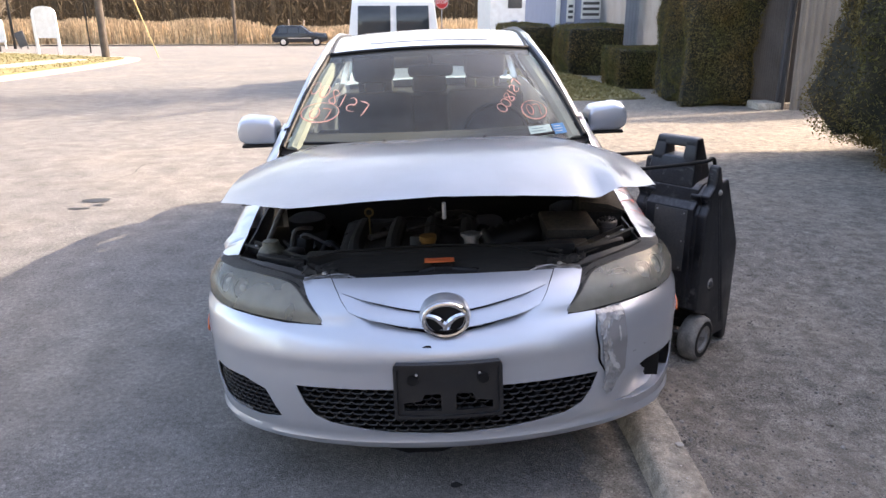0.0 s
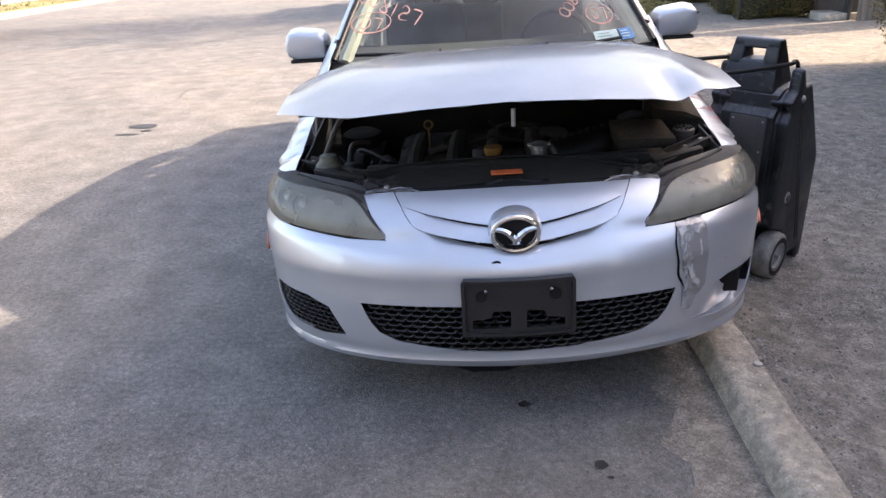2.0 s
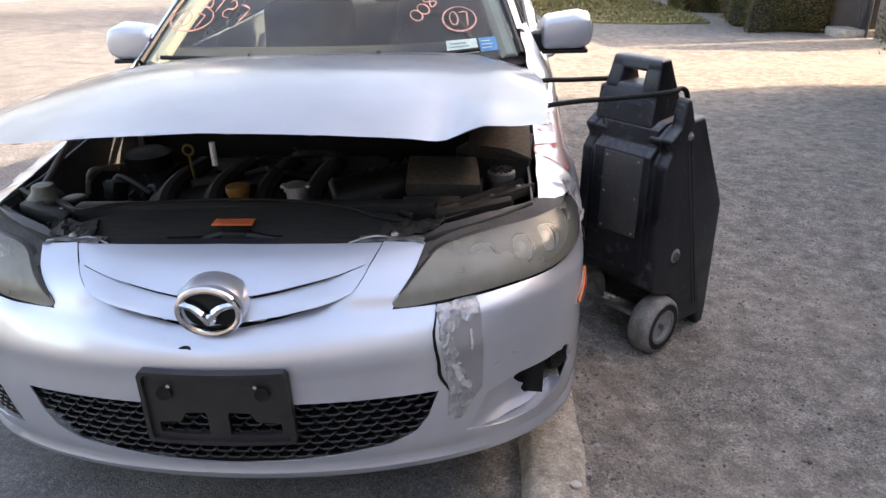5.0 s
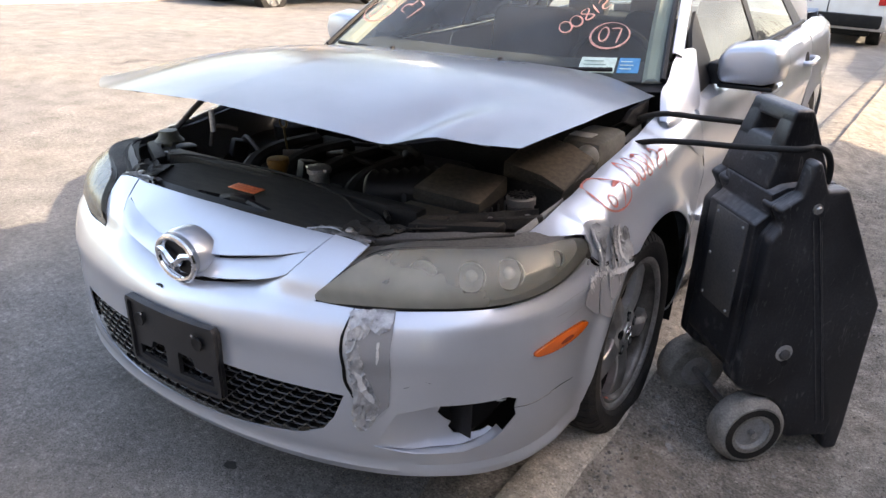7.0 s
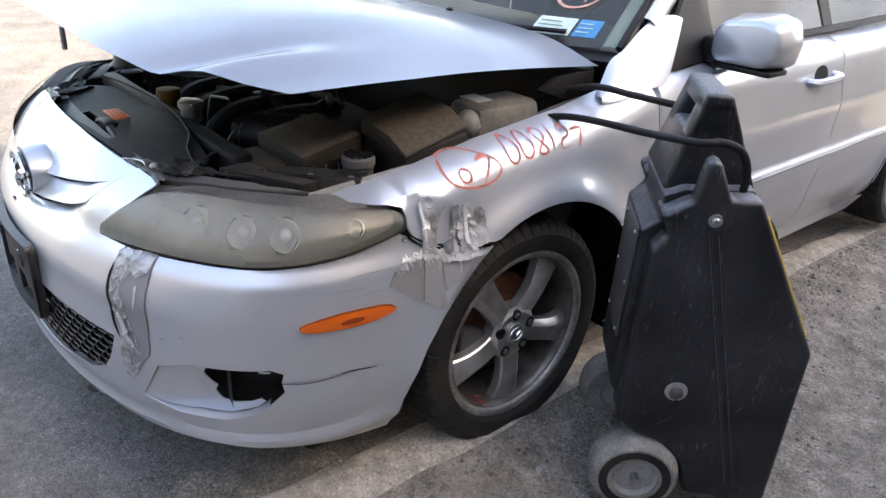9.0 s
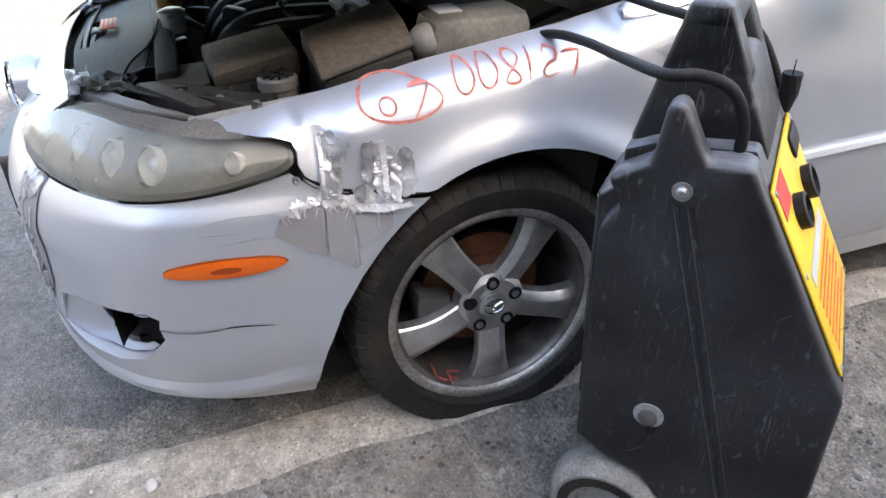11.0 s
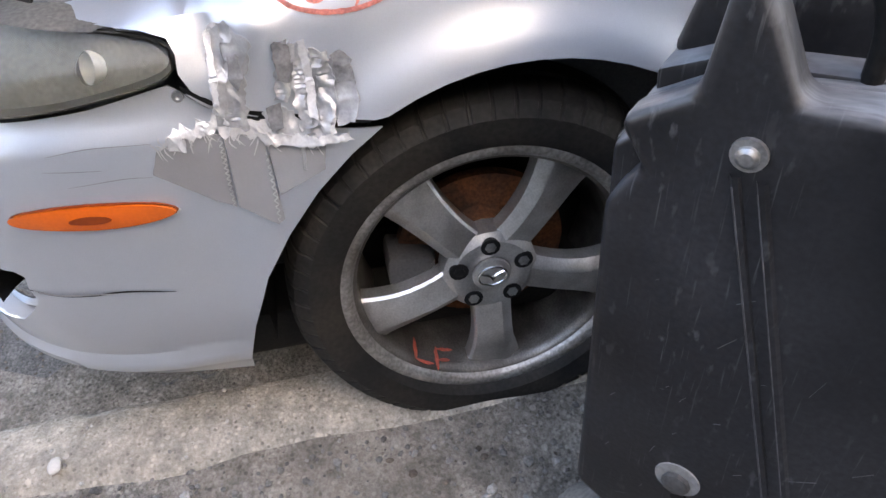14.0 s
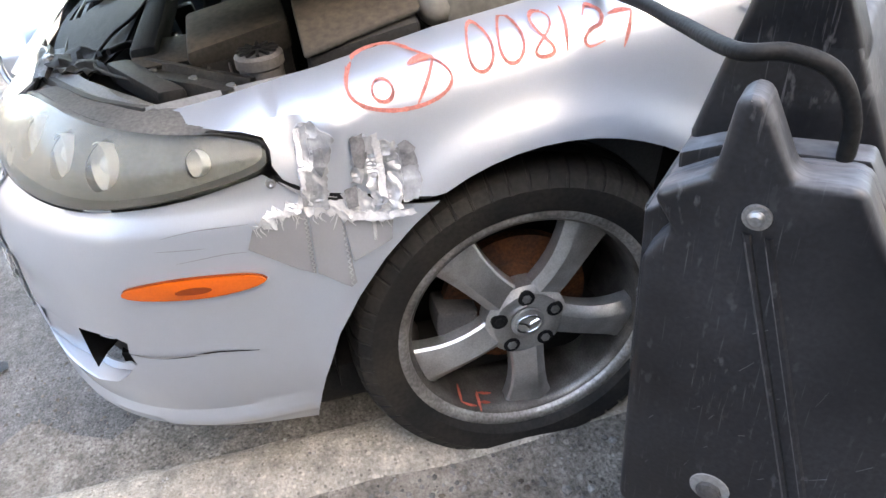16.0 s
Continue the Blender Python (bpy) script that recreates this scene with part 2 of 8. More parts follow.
LAWN = material("winter_lawn", (0.25, 0.205, 0.088), 0.95, 0, 0.3, 0.45, 25, tint=(0.15, 0.14, 0.055))
LEAF = material("hedge_leaf", (0.085, 0.088, 0.032), 0.8, 0, 0.3, 0.9, 12, tint=(0.16, 0.112, 0.048), island=True, spec=0.15)
BARE = material("bare_wood_far", (0.046, 0.038, 0.026), 0.95, 0, 0.3, 0.12, 2, tint=(0.105, 0.078, 0.046), island=True)
WOOD = material("weathered_pole_wood", (0.11, 0.09, 0.075), 0.9, 0, 0.25, 3, 40, tint=(0.06, 0.05, 0.042))
CORRUGATED = material("painted_sheet_metal", (0.40, 0.43, 0.47), 0.5, 0.1, 0.06, 1.5, 60, tint=(0.33, 0.35, 0.38))
# darker copies of the white sheet, the shade of these faces put into the colour
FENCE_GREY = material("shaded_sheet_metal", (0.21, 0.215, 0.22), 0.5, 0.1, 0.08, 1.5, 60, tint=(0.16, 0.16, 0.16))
FENCE_DARK = material("deep_shaded_sheet_metal", (0.085, 0.09, 0.10), 0.5, 0.2, 0.1, 1.5, 60, tint=(0.06, 0.06, 0.065))
SIDING = material("blue_vinyl_siding", (0.27, 0.30, 0.40), 0.6, 0, 0.05, 2, 60)


# ---- building helpers ----
def link_mesh(name, bm, mat, smooth=True, angle=35):
    me = bpy.data.meshes.new(name)
    bmesh.ops.recalc_face_normals(bm, faces=bm.faces)
    for f in bm.faces:
        f.smooth = smooth
    if smooth:
        lim = radians(angle)
        for e in bm.edges:
            if len(e.link_faces) == 2 and e.calc_face_angle(0) > lim:
                e.smooth = False
    bm.to_mesh(me)
    bm.free()
    for mt in mat if isinstance(mat, (list, tuple)) else [mat]:
        me.materials.append(mt)
    return new(name, me)


def part(name, bm, mat, parent, label="", smooth=True, angle=35):
    ob = link_mesh(name, bm, mat, smooth, angle)
    ob.parent = parent
    return tagged(ob, label)


def thing(name, label, category, m=None, group="", kind=""):
    ob = new(name)
    ob.empty_display_size = 0.1
    ob.matrix_world = m or Matrix()
    return tagged(ob, label, category, group, kind)


def solid(name, bm, mat, label, category="", group="", kind="", m=None, smooth=True, angle=35):
    ob = link_mesh(name, bm, mat, smooth, angle)
    if m:
        ob.matrix_world = m
    return tagged(ob, label, category, group, kind)


def box(bm, lo, hi, bevel=0.0, m=None, seg=2):
    r = bmesh.ops.create_cube(bm, size=1.0)
    c = [(a + b) / 2 for a, b in zip(lo, hi)]
    d = [abs(b - a) for a, b in zip(lo, hi)]
    for v in r["verts"]:
        v.co = Vector((c[0] + v.co.x * d[0], c[1] + v.co.y * d[1], c[2] + v.co.z * d[2]))
        if m:
            v.co = m @ v.co
    if bevel:
        es = {e for v in r["verts"] for e in v.link_edges}
        bmesh.ops.bevel(bm, geom=list(es), offset=bevel, segments=seg, affect="EDGES", profile=0.5)
    return bm


def boxed(lo, hi, bevel=0.0, m=None, seg=2):
    return box(bmesh.new(), lo, hi, bevel, m, seg)


def lathe(bm, profile, axis="X", seg=32, m=None, closed=False):
    """Turns a list of (radius, along) about the axis."""
    rings = []
    for r, h in profile:
        ring = []
        for i in range(seg):
            a = 2 * math.pi * i / seg
            p = (h, r * math.cos(a), r * math.sin(a)) if axis == "X" else (r * math.cos(a), r * math.sin(a), h)
            p = Vector(p)
            ring.append(bm.verts.new(m @ p if m else p))
        rings.append(ring)
    pairs = list(zip(rings, rings[1:]))
    if closed:
        pairs.append((rings[-1], rings[0]))
    for a, b in pairs:
        for i in range(seg):
            bm.faces.new((a[i], a[(i + 1) % seg], b[(i + 1) % seg], b[i]))
    if not closed:
        for ring, (r, h) in ((rings[0], profile[0]), (rings[-1], profile[-1])):
            if r > 1e-4:
                bm.faces.new(ring)
    return bm


def tube(bm, pts, r, seg=8, cap=True, taper=None):
    """A round rod along points."""
    pts = [Vector(p) for p in pts]
    rings = []
    up = Vector((0.13, 0.21, 1)).normalized()
    for i, p in enumerate(pts):
        d = (pts[min(i + 1, len(pts) - 1)] - pts[max(i - 1, 0)]).normalized()
        a = d.cross(up)
        if a.length < 1e-3:
            a = d.cross(Vector((1, 0, 0)))
        a.normalize()
        b = d.cross(a)
        rad = r if taper is None else r + (taper - r) * i / (len(pts) - 1)
        rings.append([bm.verts.new(p + rad * (math.cos(2 * math.pi * k / seg) * a + math.sin(2 * math.pi * k / seg) * b)) for k in range(seg)])
    for q, w in zip(rings, rings[1:]):
        for k in range(seg):
            bm.faces.new((q[k], q[(k + 1) % seg], w[(k + 1) % seg], w[k]))
    if cap:
        bm.faces.new(rings[0])
        bm.faces.new(rings[-1])
    return bm


def smooth_line(pts, n=6, closed=False):
    """Catmull-Rom through the points."""
    P = [Vector(p) for p in pts]
    out = []
    N = len(P)
    for i in range(N if closed else N - 1):
        if closed:
            a, b, c, d = P[(i - 1) % N], P[i], P[(i + 1) % N], P[(i + 2) % N]
        else:
            a, b, c, d = P[max(i - 1, 0)], P[i], P[i + 1], P[min(i + 2, N - 1)]
        for k in range(n):
            t = k / n
            out.append(0.5 * ((2 * b) + (c - a) * t + (2 * a - 5 * b + 4 * c - d) * t * t + (3 * b - 3 * c + d - a) * t ** 3))
    if not closed:
        out.append(P[-1])
    return out


def curve(table, x):
    """Smooth interpolation in a table of (x, value)."""
    if x <= table[0][0]:
        return table[0][1]
    for i in range(len(table) - 1):
        (x0, v0), (x1, v1) = table[i], table[i + 1]
        if x <= x1:
            t = (x - x0) / (x1 - x0)
            m0 = (v1 - table[i - 1][1]) / (x1 - table[i - 1][0]) if i else (v1 - v0) / (x1 - x0)
            m1 = (table[i + 2][1] - v0) / (table[i + 2][0] - x0) if i + 2 < len(table) else (v1 - v0) / (x1 - x0)
            h = x1 - x0
            return (2 * t ** 3 - 3 * t * t + 1) * v0 + (t ** 3 - 2 * t * t + t) * h * m0 + (3 * t * t - 2 * t ** 3) * v1 + (t ** 3 - t * t) * h * m1
    return table[-1][1]


def inside(p, poly):
    x, y, r = p[0], p[1], False
    for i in range(len(poly)):
        (x0, y0), (x1, y1) = poly[i - 1][:2], poly[i][:2]
        if (y0 > y) != (y1 > y) and x < (x1 - x0) * (y - y0) / (y1 - y0) + x0:
            r = not r
    return r


def panel(outline, holes, surface, step, thick=0.004, bm=None):
    """A shaped sheet: a flat outline with holes, filled with small triangles and laid onto surface(u, v), then thickened inwards."""
    from mathutils.geometry import delaunay_2d_cdt
    loops = []
    for poly in [outline, *holes]:
        dense = []
        for i in range(len(poly)):
            a, b = Vector(poly[i][:2]), Vector(poly[(i + 1) % len(poly)][:2])
            n = max(1, int((b - a).length / step))
            dense += [a + (b - a) * k / n for k in range(n)]
        loops.append(dense)
    verts, edges = [], []
    for lp in loops:
        o = len(verts)
        verts += lp
        edges += [(o + i, o + (i + 1) % len(lp)) for i in range(len(lp))]
    rim = np.array([tuple(v) for v in verts])
    lo, hi = rim.min(0), rim.max(0)
    row = 0
    y = lo[1] + step * 0.5
    while y < hi[1]:
        x = lo[0] + step * (0.25 + 0.5 * (row % 2))
        while x < hi[0]:
            if inside((x, y), loops[0]) and not any(inside((x, y), h) for h in loops[1:]) and ((rim - (x, y)) ** 2).sum(1).min() > (0.55 * step) ** 2:
                verts.append(Vector((x, y)))
            x += step
        y += step * 0.87
        row += 1
    pts, _, faces, *_ = delaunay_2d_cdt(verts, edges, [], 0, 1e-6)
    bm = bm or bmesh.new()
    made = [bm.verts.new(surface(p[0], p[1])) for p in pts]
    for f in faces:
        c = sum((Vector(pts[i]) for i in f), Vector((0, 0))) / len(f)
        if inside(c, loops[0]) and not any(inside(c, h) for h in loops[1:]):
            try:
                bm.faces.new([made[i] for i in f])
            except ValueError:
                pass
    for v in [v for v in bm.verts if not v.link_faces]:
        bm.verts.remove(v)
    bmesh.ops.recalc_face_normals(bm, faces=bm.faces)
    if thick:
        bmesh.ops.solidify(bm, geom=list(bm.faces), thickness=thick)
    return bm


def mirror(bm):
    for v in bm.verts:
        v.co.x = -v.co.x
    bmesh.ops.reverse_faces(bm, faces=bm.faces)
    return bm


def prism(bm, outline, axis, lo, hi, bevel=0.0):
    """An outline pushed along an axis (0, 1 or 2); the outline gives the two other coordinates in order."""
    def at(p, h):
        c = list(p)
        c.insert(axis, h)
        return c
    a = [bm.verts.new(at(p, lo)) for p in outline]
    b = [bm.verts.new(at(p, hi)) for p in outline]
    fs = [bm.faces.new(a[::-1]), bm.faces.new(b)]
    for i in range(len(a)):
        j = (i + 1) % len(a)
        fs.append(bm.faces.new((a[i], a[j], b[j], b[i])))
    bmesh.ops.recalc_face_normals(bm, faces=fs)
    if bevel:
        es = {e for f in fs[:2] for e in f.edges}
        es |= {e for v in a for e in v.link_edges}
        bmesh.ops.bevel(bm, geom=list(es), offset=bevel, segments=2, affect="EDGES", profile=0.5)
    return bm


# ---- ground ----
def fall(y):
    """The street runs slightly downhill past the car."""
    return -0.04 * max(0.0, y - 3.0)


def sheet(name, xs, ys, mat, label, lift=0.0, height=None, category="ground"):
    bm = bmesh.new()
    g = [[bm.verts.new((x, y, (height(x, y) if height else fall(y)) + lift)) for x in xs] for y in ys]
    for a, b in zip(g, g[1:]):
        for i in range(len(xs) - 1):
            bm.faces.new((a[i], a[i + 1], b[i + 1], b[i]))
    return solid(name, bm, mat, label, category, kind="structure")


def spread(lo, hi, step, grow=1.0):
    out, s = [lo], step
    while out[-1] < hi:
        out.append(out[-1] + s)
        s *= grow
    return out


KERB_FRONT, KERB_BACK = 0.755, 0.925
road_xs = [KERB_FRONT + 0.02 - d for d in spread(0, 700, 0.25, 1.12)][::-1]
road_ys = [-d for d in spread(0.25, 300, 0.5, 1.2)][::-1] + spread(0, 9, 0.25) + spread(9.5, 900, 0.6, 1.12)


def road_height(x, y):
    return fall(y) + 0.012 * noise.noise((x * 0.35, y * 0.35, 2.0)) * (1 if x > -12 else 0) - 0.02 * math.exp(-((x - 0.6) / 0.25) ** 2)


sheet("road", road_xs, road_ys, ASPHALT, "worn grey asphalt street with dusty patches and cracks", height=road_height)


def dirt_height(x, y):
    t = max(0.0, min(1.0, (x - KERB_BACK) / 0.4))
    return fall(y) + 0.06 * (1 - t) ** 1.5 - 0.012 * t + 0.012 * noise.noise((x * 1.3, y * 1.3, 5.0)) + 0.006 * noise.noise((x * 6, y * 6, 1.0))


dirt_xs = spread(KERB_BACK - 0.02, 4.0, 0.08) + spread(4.3, 300, 0.4, 1.15)
dirt_ys = [-d for d in spread(2.2, 300, 0.5, 1.2)][::-1] + spread(-2.0, 8.5, 0.1) + spread(9, 900, 0.6, 1.12)
sheet("ground", dirt_xs, dirt_ys, DIRT, "bare grey dirt verge strewn with fine gravel", height=dirt_height)


def kerb_mesh():
    bm = bmesh.new()
    ys = [-d for d in spread(1.2, 60, 0.3, 1.1)][::-1] + spread(-1.1, 4.6, 0.035) + spread(4.75, 900, 0.12, 1.12)
    rows = []
    for y in ys:
        n = lambda k, s=3.0: noise.noise((y * s, k * 7.3, 0.5))
        chip = max(0.0, noise.noise((y * 7, 3.0, 8.0)) - 0.25) * 0.06
        wander = 0.012 * n(9, 0.8)
        row = [(KERB_FRONT - 0.035 + 0.012 * n(1), -0.06), (KERB_FRONT - 0.012 + 0.010 * n(2, 6), 0.02 + 0.01 * n(3)), (KERB_FRONT + 0.004 + 0.012 * n(4, 8) + chip, 0.062 + 0.006 * n(5, 9) - chip * 0.5),
               (KERB_FRONT + 0.03 + 0.008 * n(6, 9), 0.078 + 0.005 * n(7, 9)), (KERB_FRONT + 0.075, 0.082 + 0.005 * n(8, 8)), (KERB_FRONT + 0.12, 0.078 + 0.005 * n(10, 8)),
               (KERB_BACK - 0.02 + 0.015 * n(11, 6), 0.07 + 0.005 * n(12, 8)), (KERB_BACK + 0.02 + 0.02 * n(13, 5), 0.03)]
        rows.append([bm.verts.new((x + wander, y, z + fall(y) - min(0.066, 0.008 * max(0.0, y - 0.4) + 0.02 * max(0.0, y - 1.6)))) for x, z in row])
    for a, b in zip(rows, rows[1:]):
        for i in range(len(a) - 1):
            bm.faces.new((a[i], b[i], b[i + 1], a[i + 1]))
    return bm




def edge_height(x, y):
    k = max(0.0, 1 - abs((x - 0.82) / 0.2) ** 2)
    return fall(y) - 0.03 + 0.062 * k ** 0.5 * min(1.0, max(0.0, (y - 3.0) / 0.8)) + 0.006 * noise.noise((x * 5, y * 2.5, 3))


sheet("verge_edge", [0.62, 0.66, 0.72, 0.78, 0.84, 0.90, 0.96, 1.02], spread(3.0, 12, 0.2) + spread(12.5, 900, 0.6, 1.12), DIRT, "dirt spread over the buried end of the kerb", height=edge_height)
solid("kerb", kerb_mesh(), CONCRETE, "worn and chipped concrete kerb under the tyre", "kerb", kind="structure", angle=60)

rng = np.random.default_rng(7)


def scatter(name, pts, size, mat, label, category, flat=0.6, kind="stuff"):
    """Many small broken stones in one mesh."""
    bm = bmesh.new()
    bmesh.ops.create_icosphere(bm, subdivisions=1, radius=1.0)
    base, tri = np.array([v.co for v in bm.verts]), [tuple(v.index for v in f_.verts) for f_ in bm.faces]
    n = len(base)
    bm.free()
    V, Fc = [], []
    for k, p in enumerate(pts):
        s = size * (0.4 + 1.2 * rng.random() ** 2)
        a = rng.random() * 6.28
        c, d = math.cos(a), math.sin(a)
        q = base * (s, s * (0.6 + 0.5 * rng.random()), s * flat) * (1 + 0.45 * (rng.random((n, 3)) - 0.5))
        q = np.stack([q[:, 0] * c - q[:, 1] * d, q[:, 0] * d + q[:, 1] * c, q[:, 2]], 1) + p
        V += q.tolist()
        Fc += [tuple(i + n * k for i in f) for f in tri]
    me = bpy.data.meshes.new(name)
    me.from_pydata(V, [], Fc)
    me.materials.append(mat)
    return tagged(new(name, me), label, category, kind=kind)


def leaves(name, pts, nrm, size, mat, parent=None):
    """Small leaf blades, one quad each, in one mesh."""
    n = len(pts)
    t1 = rng.normal(size=(n, 3)) + nrm * 0.2
    t1 /= np.linalg.norm(t1, axis=1)[:, None]
    t2 = np.cross(t1, rng.normal(size=(n, 3)))
    t2 /= np.linalg.norm(t2, axis=1)[:, None]
    L = (size * (0.6 + 0.8 * rng.random(n)))[:, None]
    V = np.concatenate([pts - t1 * L, pts - t2 * L * 0.30, pts + t1 * L, pts + t2 * L * 0.30], 1).reshape(-1, 3)
    F_ = np.arange(4 * n).reshape(-1, 4)
    me = bpy.data.meshes.new(name)
    me.from_pydata(V.tolist(), [], F_.tolist())
    me.materials.append(mat)
    ob = new(name, me)
    ob.parent = parent
    return ob


def hedge(lo, hi, count, leaf, label, round_=0.35, lump=0.12, group="", stems=True):
    """A clipped evergreen hedge: stems, a dense dark core and a coat of small leaves with an uneven outline."""
    lo, hi = np.array(lo, float), np.array(hi, float)
    top = thing("hedge", label, "hedge", pose(*((lo + hi) / 2 * (1, 1, 0) + (0, 0, lo[2]))), group)
    half, mid = (hi - lo) / 2, np.array([0, 0, (hi - lo)[2] / 2])

    def skin(d):
        p = d / np.max(np.abs(d), axis=-1, keepdims=True)
        ball = d / np.linalg.norm(d, axis=-1, keepdims=True) * 1.15
        q = p * (1 - round_) + ball * round_
        return q
    d = rng.normal(size=(count, 3))
    d /= np.max(np.abs(d), axis=1)[:, None]
    d[:, :2] = np.where(rng.random((count, 1)) < 0.5, d[:, :2], d[:, :2])
    q = skin(d)
    wob = np.array([noise.noise((v[0] * half[0] * 1.7 + lo[0], v[1] * half[1] * 1.7 + lo[1], v[2] * half[2] * 1.7)) for v in q]) * lump
    depth = 1 - 0.05 * rng.random(count) + 0.03 * rng.random(count) ** 5
    P = q * (half + wob[:, None]) * depth[:, None] + mid
    P = P[P[:, 2] > 0.05]
    q = q[:len(P)]
    leaves("foliage", P, q, leaf, LEAF, top)
    # one dark solid body fills the inside of the hedge
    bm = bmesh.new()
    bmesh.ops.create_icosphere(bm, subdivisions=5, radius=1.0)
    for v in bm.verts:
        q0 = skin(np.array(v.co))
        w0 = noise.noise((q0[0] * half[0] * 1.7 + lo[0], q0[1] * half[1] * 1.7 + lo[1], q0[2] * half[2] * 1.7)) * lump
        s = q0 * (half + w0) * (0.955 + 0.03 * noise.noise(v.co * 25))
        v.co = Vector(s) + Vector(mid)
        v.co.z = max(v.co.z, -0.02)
    part("solid_core", bm, LEAF_CORE, top, "dark solid core under the leaves")
    if stems:
        for k in range(3):
            bm = bmesh.new()
            x, y = (rng.random(2) - 0.5) * half[:2]
            tube(bm, [(x, y, -0.05), (x * 1.1, y * 1.1, 0.4), (x * 1.3, y * 1.3, half[2])], 0.035, 6, taper=0.015)
            part("stem", bm, WOOD, top)
    return top


LEAF_CORE = material("dark_hedge_core", (0.022, 0.021, 0.010), 0.9, 0, 0.4, 5, 60, bump=0.5)
f = fall
hedge((4.75, 2.8, f(5) - 0.05), (7.2, 7.3, 4.3), 165000, 0.022, "tall clipped dark green evergreen hedge on the dirt", 0.24, 0.32, "hedges by the fence")
# the next two stand out of view, added to keep the sun off the car
hedge((5.2, -9.0, -0.05), (8.0, 2.6, 5.0), 9000, 0.07, "tall hedge added out of view to shade the car", 0.2, 0.3, "hedges by the fence")
hedge((5.7, 1.5, -0.05), (8.2, 3.9, 5.3), 6000, 0.07, "tall hedge added out of view to block a sun gap", 0.1, 0.1, "hedges by the fence")
hedge((5.1, 12.3, f(13) - 0.05), (6.55, 14.6, 2.9), 110000, 0.020, "tall squared olive green hedge beside the sheet metal fence", 0.14, 0.2, "hedges by the fence")
hedge((4.85, 16.6, f(17) - 0.1), (6.6, 18.6, 0.42), 45000, 0.022, "low squared dark green hedge", 0.1, 0.05, "hedges by the fence")
hedge((4.6, 22.0, f(23) - 0.1), (7.6, 25.4, 0.75), 40000, 0.028, "wide boxy dark green hedge in shade", 0.22, 0.08, "hedges by the fence")
hedge((2.9, 25.6, f(27) - 0.1), (4.9, 29.5, 0.66), 24000, 0.03, "clipped dark green hedge in shade", 0.22, 0.08, "hedges by the fence")


# ---- unseen wall added behind to cut the sky light on the car's nose ----
BLOCKING_WALL = material("plain_blocking_wall", (0.25, 0.24, 0.23), 0.9, 0, 0.12, 0.7, 40, tint=(0.19, 0.18, 0.175))
solid("unseen_wall_south", boxed((-11.0, -9.3, -0.2), (5.0, -9.0, 5.0), 0.02), BLOCKING_WALL, "plain brown wall added unseen to dim the car's nose", "wall", kind="structure")


# ---- fence and buildings beside the yard ----
def corrugated(name, p0, p1, z0, z1, label, pitch=0.11, depth=0.02, lean=0.0, mat=None):
    bm = bmesh.new()
    p0, p1 = Vector((*p0, 0)), Vector((*p1, 0))
    d = (p1 - p0).normalized()
    nrm = Vector((-d.y, d.x, 0))
    L = (p1 - p0).length
    prof = []
    s = 0.0
    while s < L:
        for ds, h in ((0, 0), (0.34, 0), (0.5, 1), (0.84, 1)):
            if s + ds * pitch < L:
                prof.append((s + ds * pitch, h * depth))
        s += pitch
    lo = [bm.verts.new(p0 + d * a + nrm * b + Vector((0, 0, z0))) for a, b in prof]
    hi = [bm.verts.new(p0 + d * (a + lean) + nrm * b + Vector((0, 0, z1))) for a, b in prof]
    for i in range(len(prof) - 1):
        bm.faces.new((lo[i], lo[i + 1], hi[i + 1], hi[i]))
    bmesh.ops.solidify(bm, geom=list(bm.faces), thickness=0.004)
    return solid(name, bm, mat or CORRUGATED, label, "fence", kind="structure", smooth=False)


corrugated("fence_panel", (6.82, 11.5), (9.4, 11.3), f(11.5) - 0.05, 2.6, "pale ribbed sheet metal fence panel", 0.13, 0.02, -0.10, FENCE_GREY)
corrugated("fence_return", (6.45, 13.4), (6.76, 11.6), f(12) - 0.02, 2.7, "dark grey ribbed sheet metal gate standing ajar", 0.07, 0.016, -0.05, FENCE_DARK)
corrugated("fence_wall", (6.75, 14.0), (6.75, 30.0), f(20) - 0.4, 4.0, "white ribbed sheet metal wall behind the hedges", 0.15, 0.02)
corrugated("fence_end", (6.3, 21.7), (8.9, 21.9), f(22) - 0.2, 3.0, "white ribbed sheet metal wall end", 0.10, 0.02)
bm = boxed((6.3, 11.7, f(12) - 0.1), (7.0, 12.2, f(12) + 0.12), 0.03)
# dark board added where the gap beside the gate lies in shade
solid("gap_board", boxed((6.70, 11.78, f(12) - 0.1), (7.0, 11.86, 2.7), 0.01), FENCE_DARK, "dark board added to fill the gap beside the gate", "post", kind="structure")
solid("concrete_footing", bm, CONCRETE, "low broken concrete footing at the gate", "footing", kind="structure")


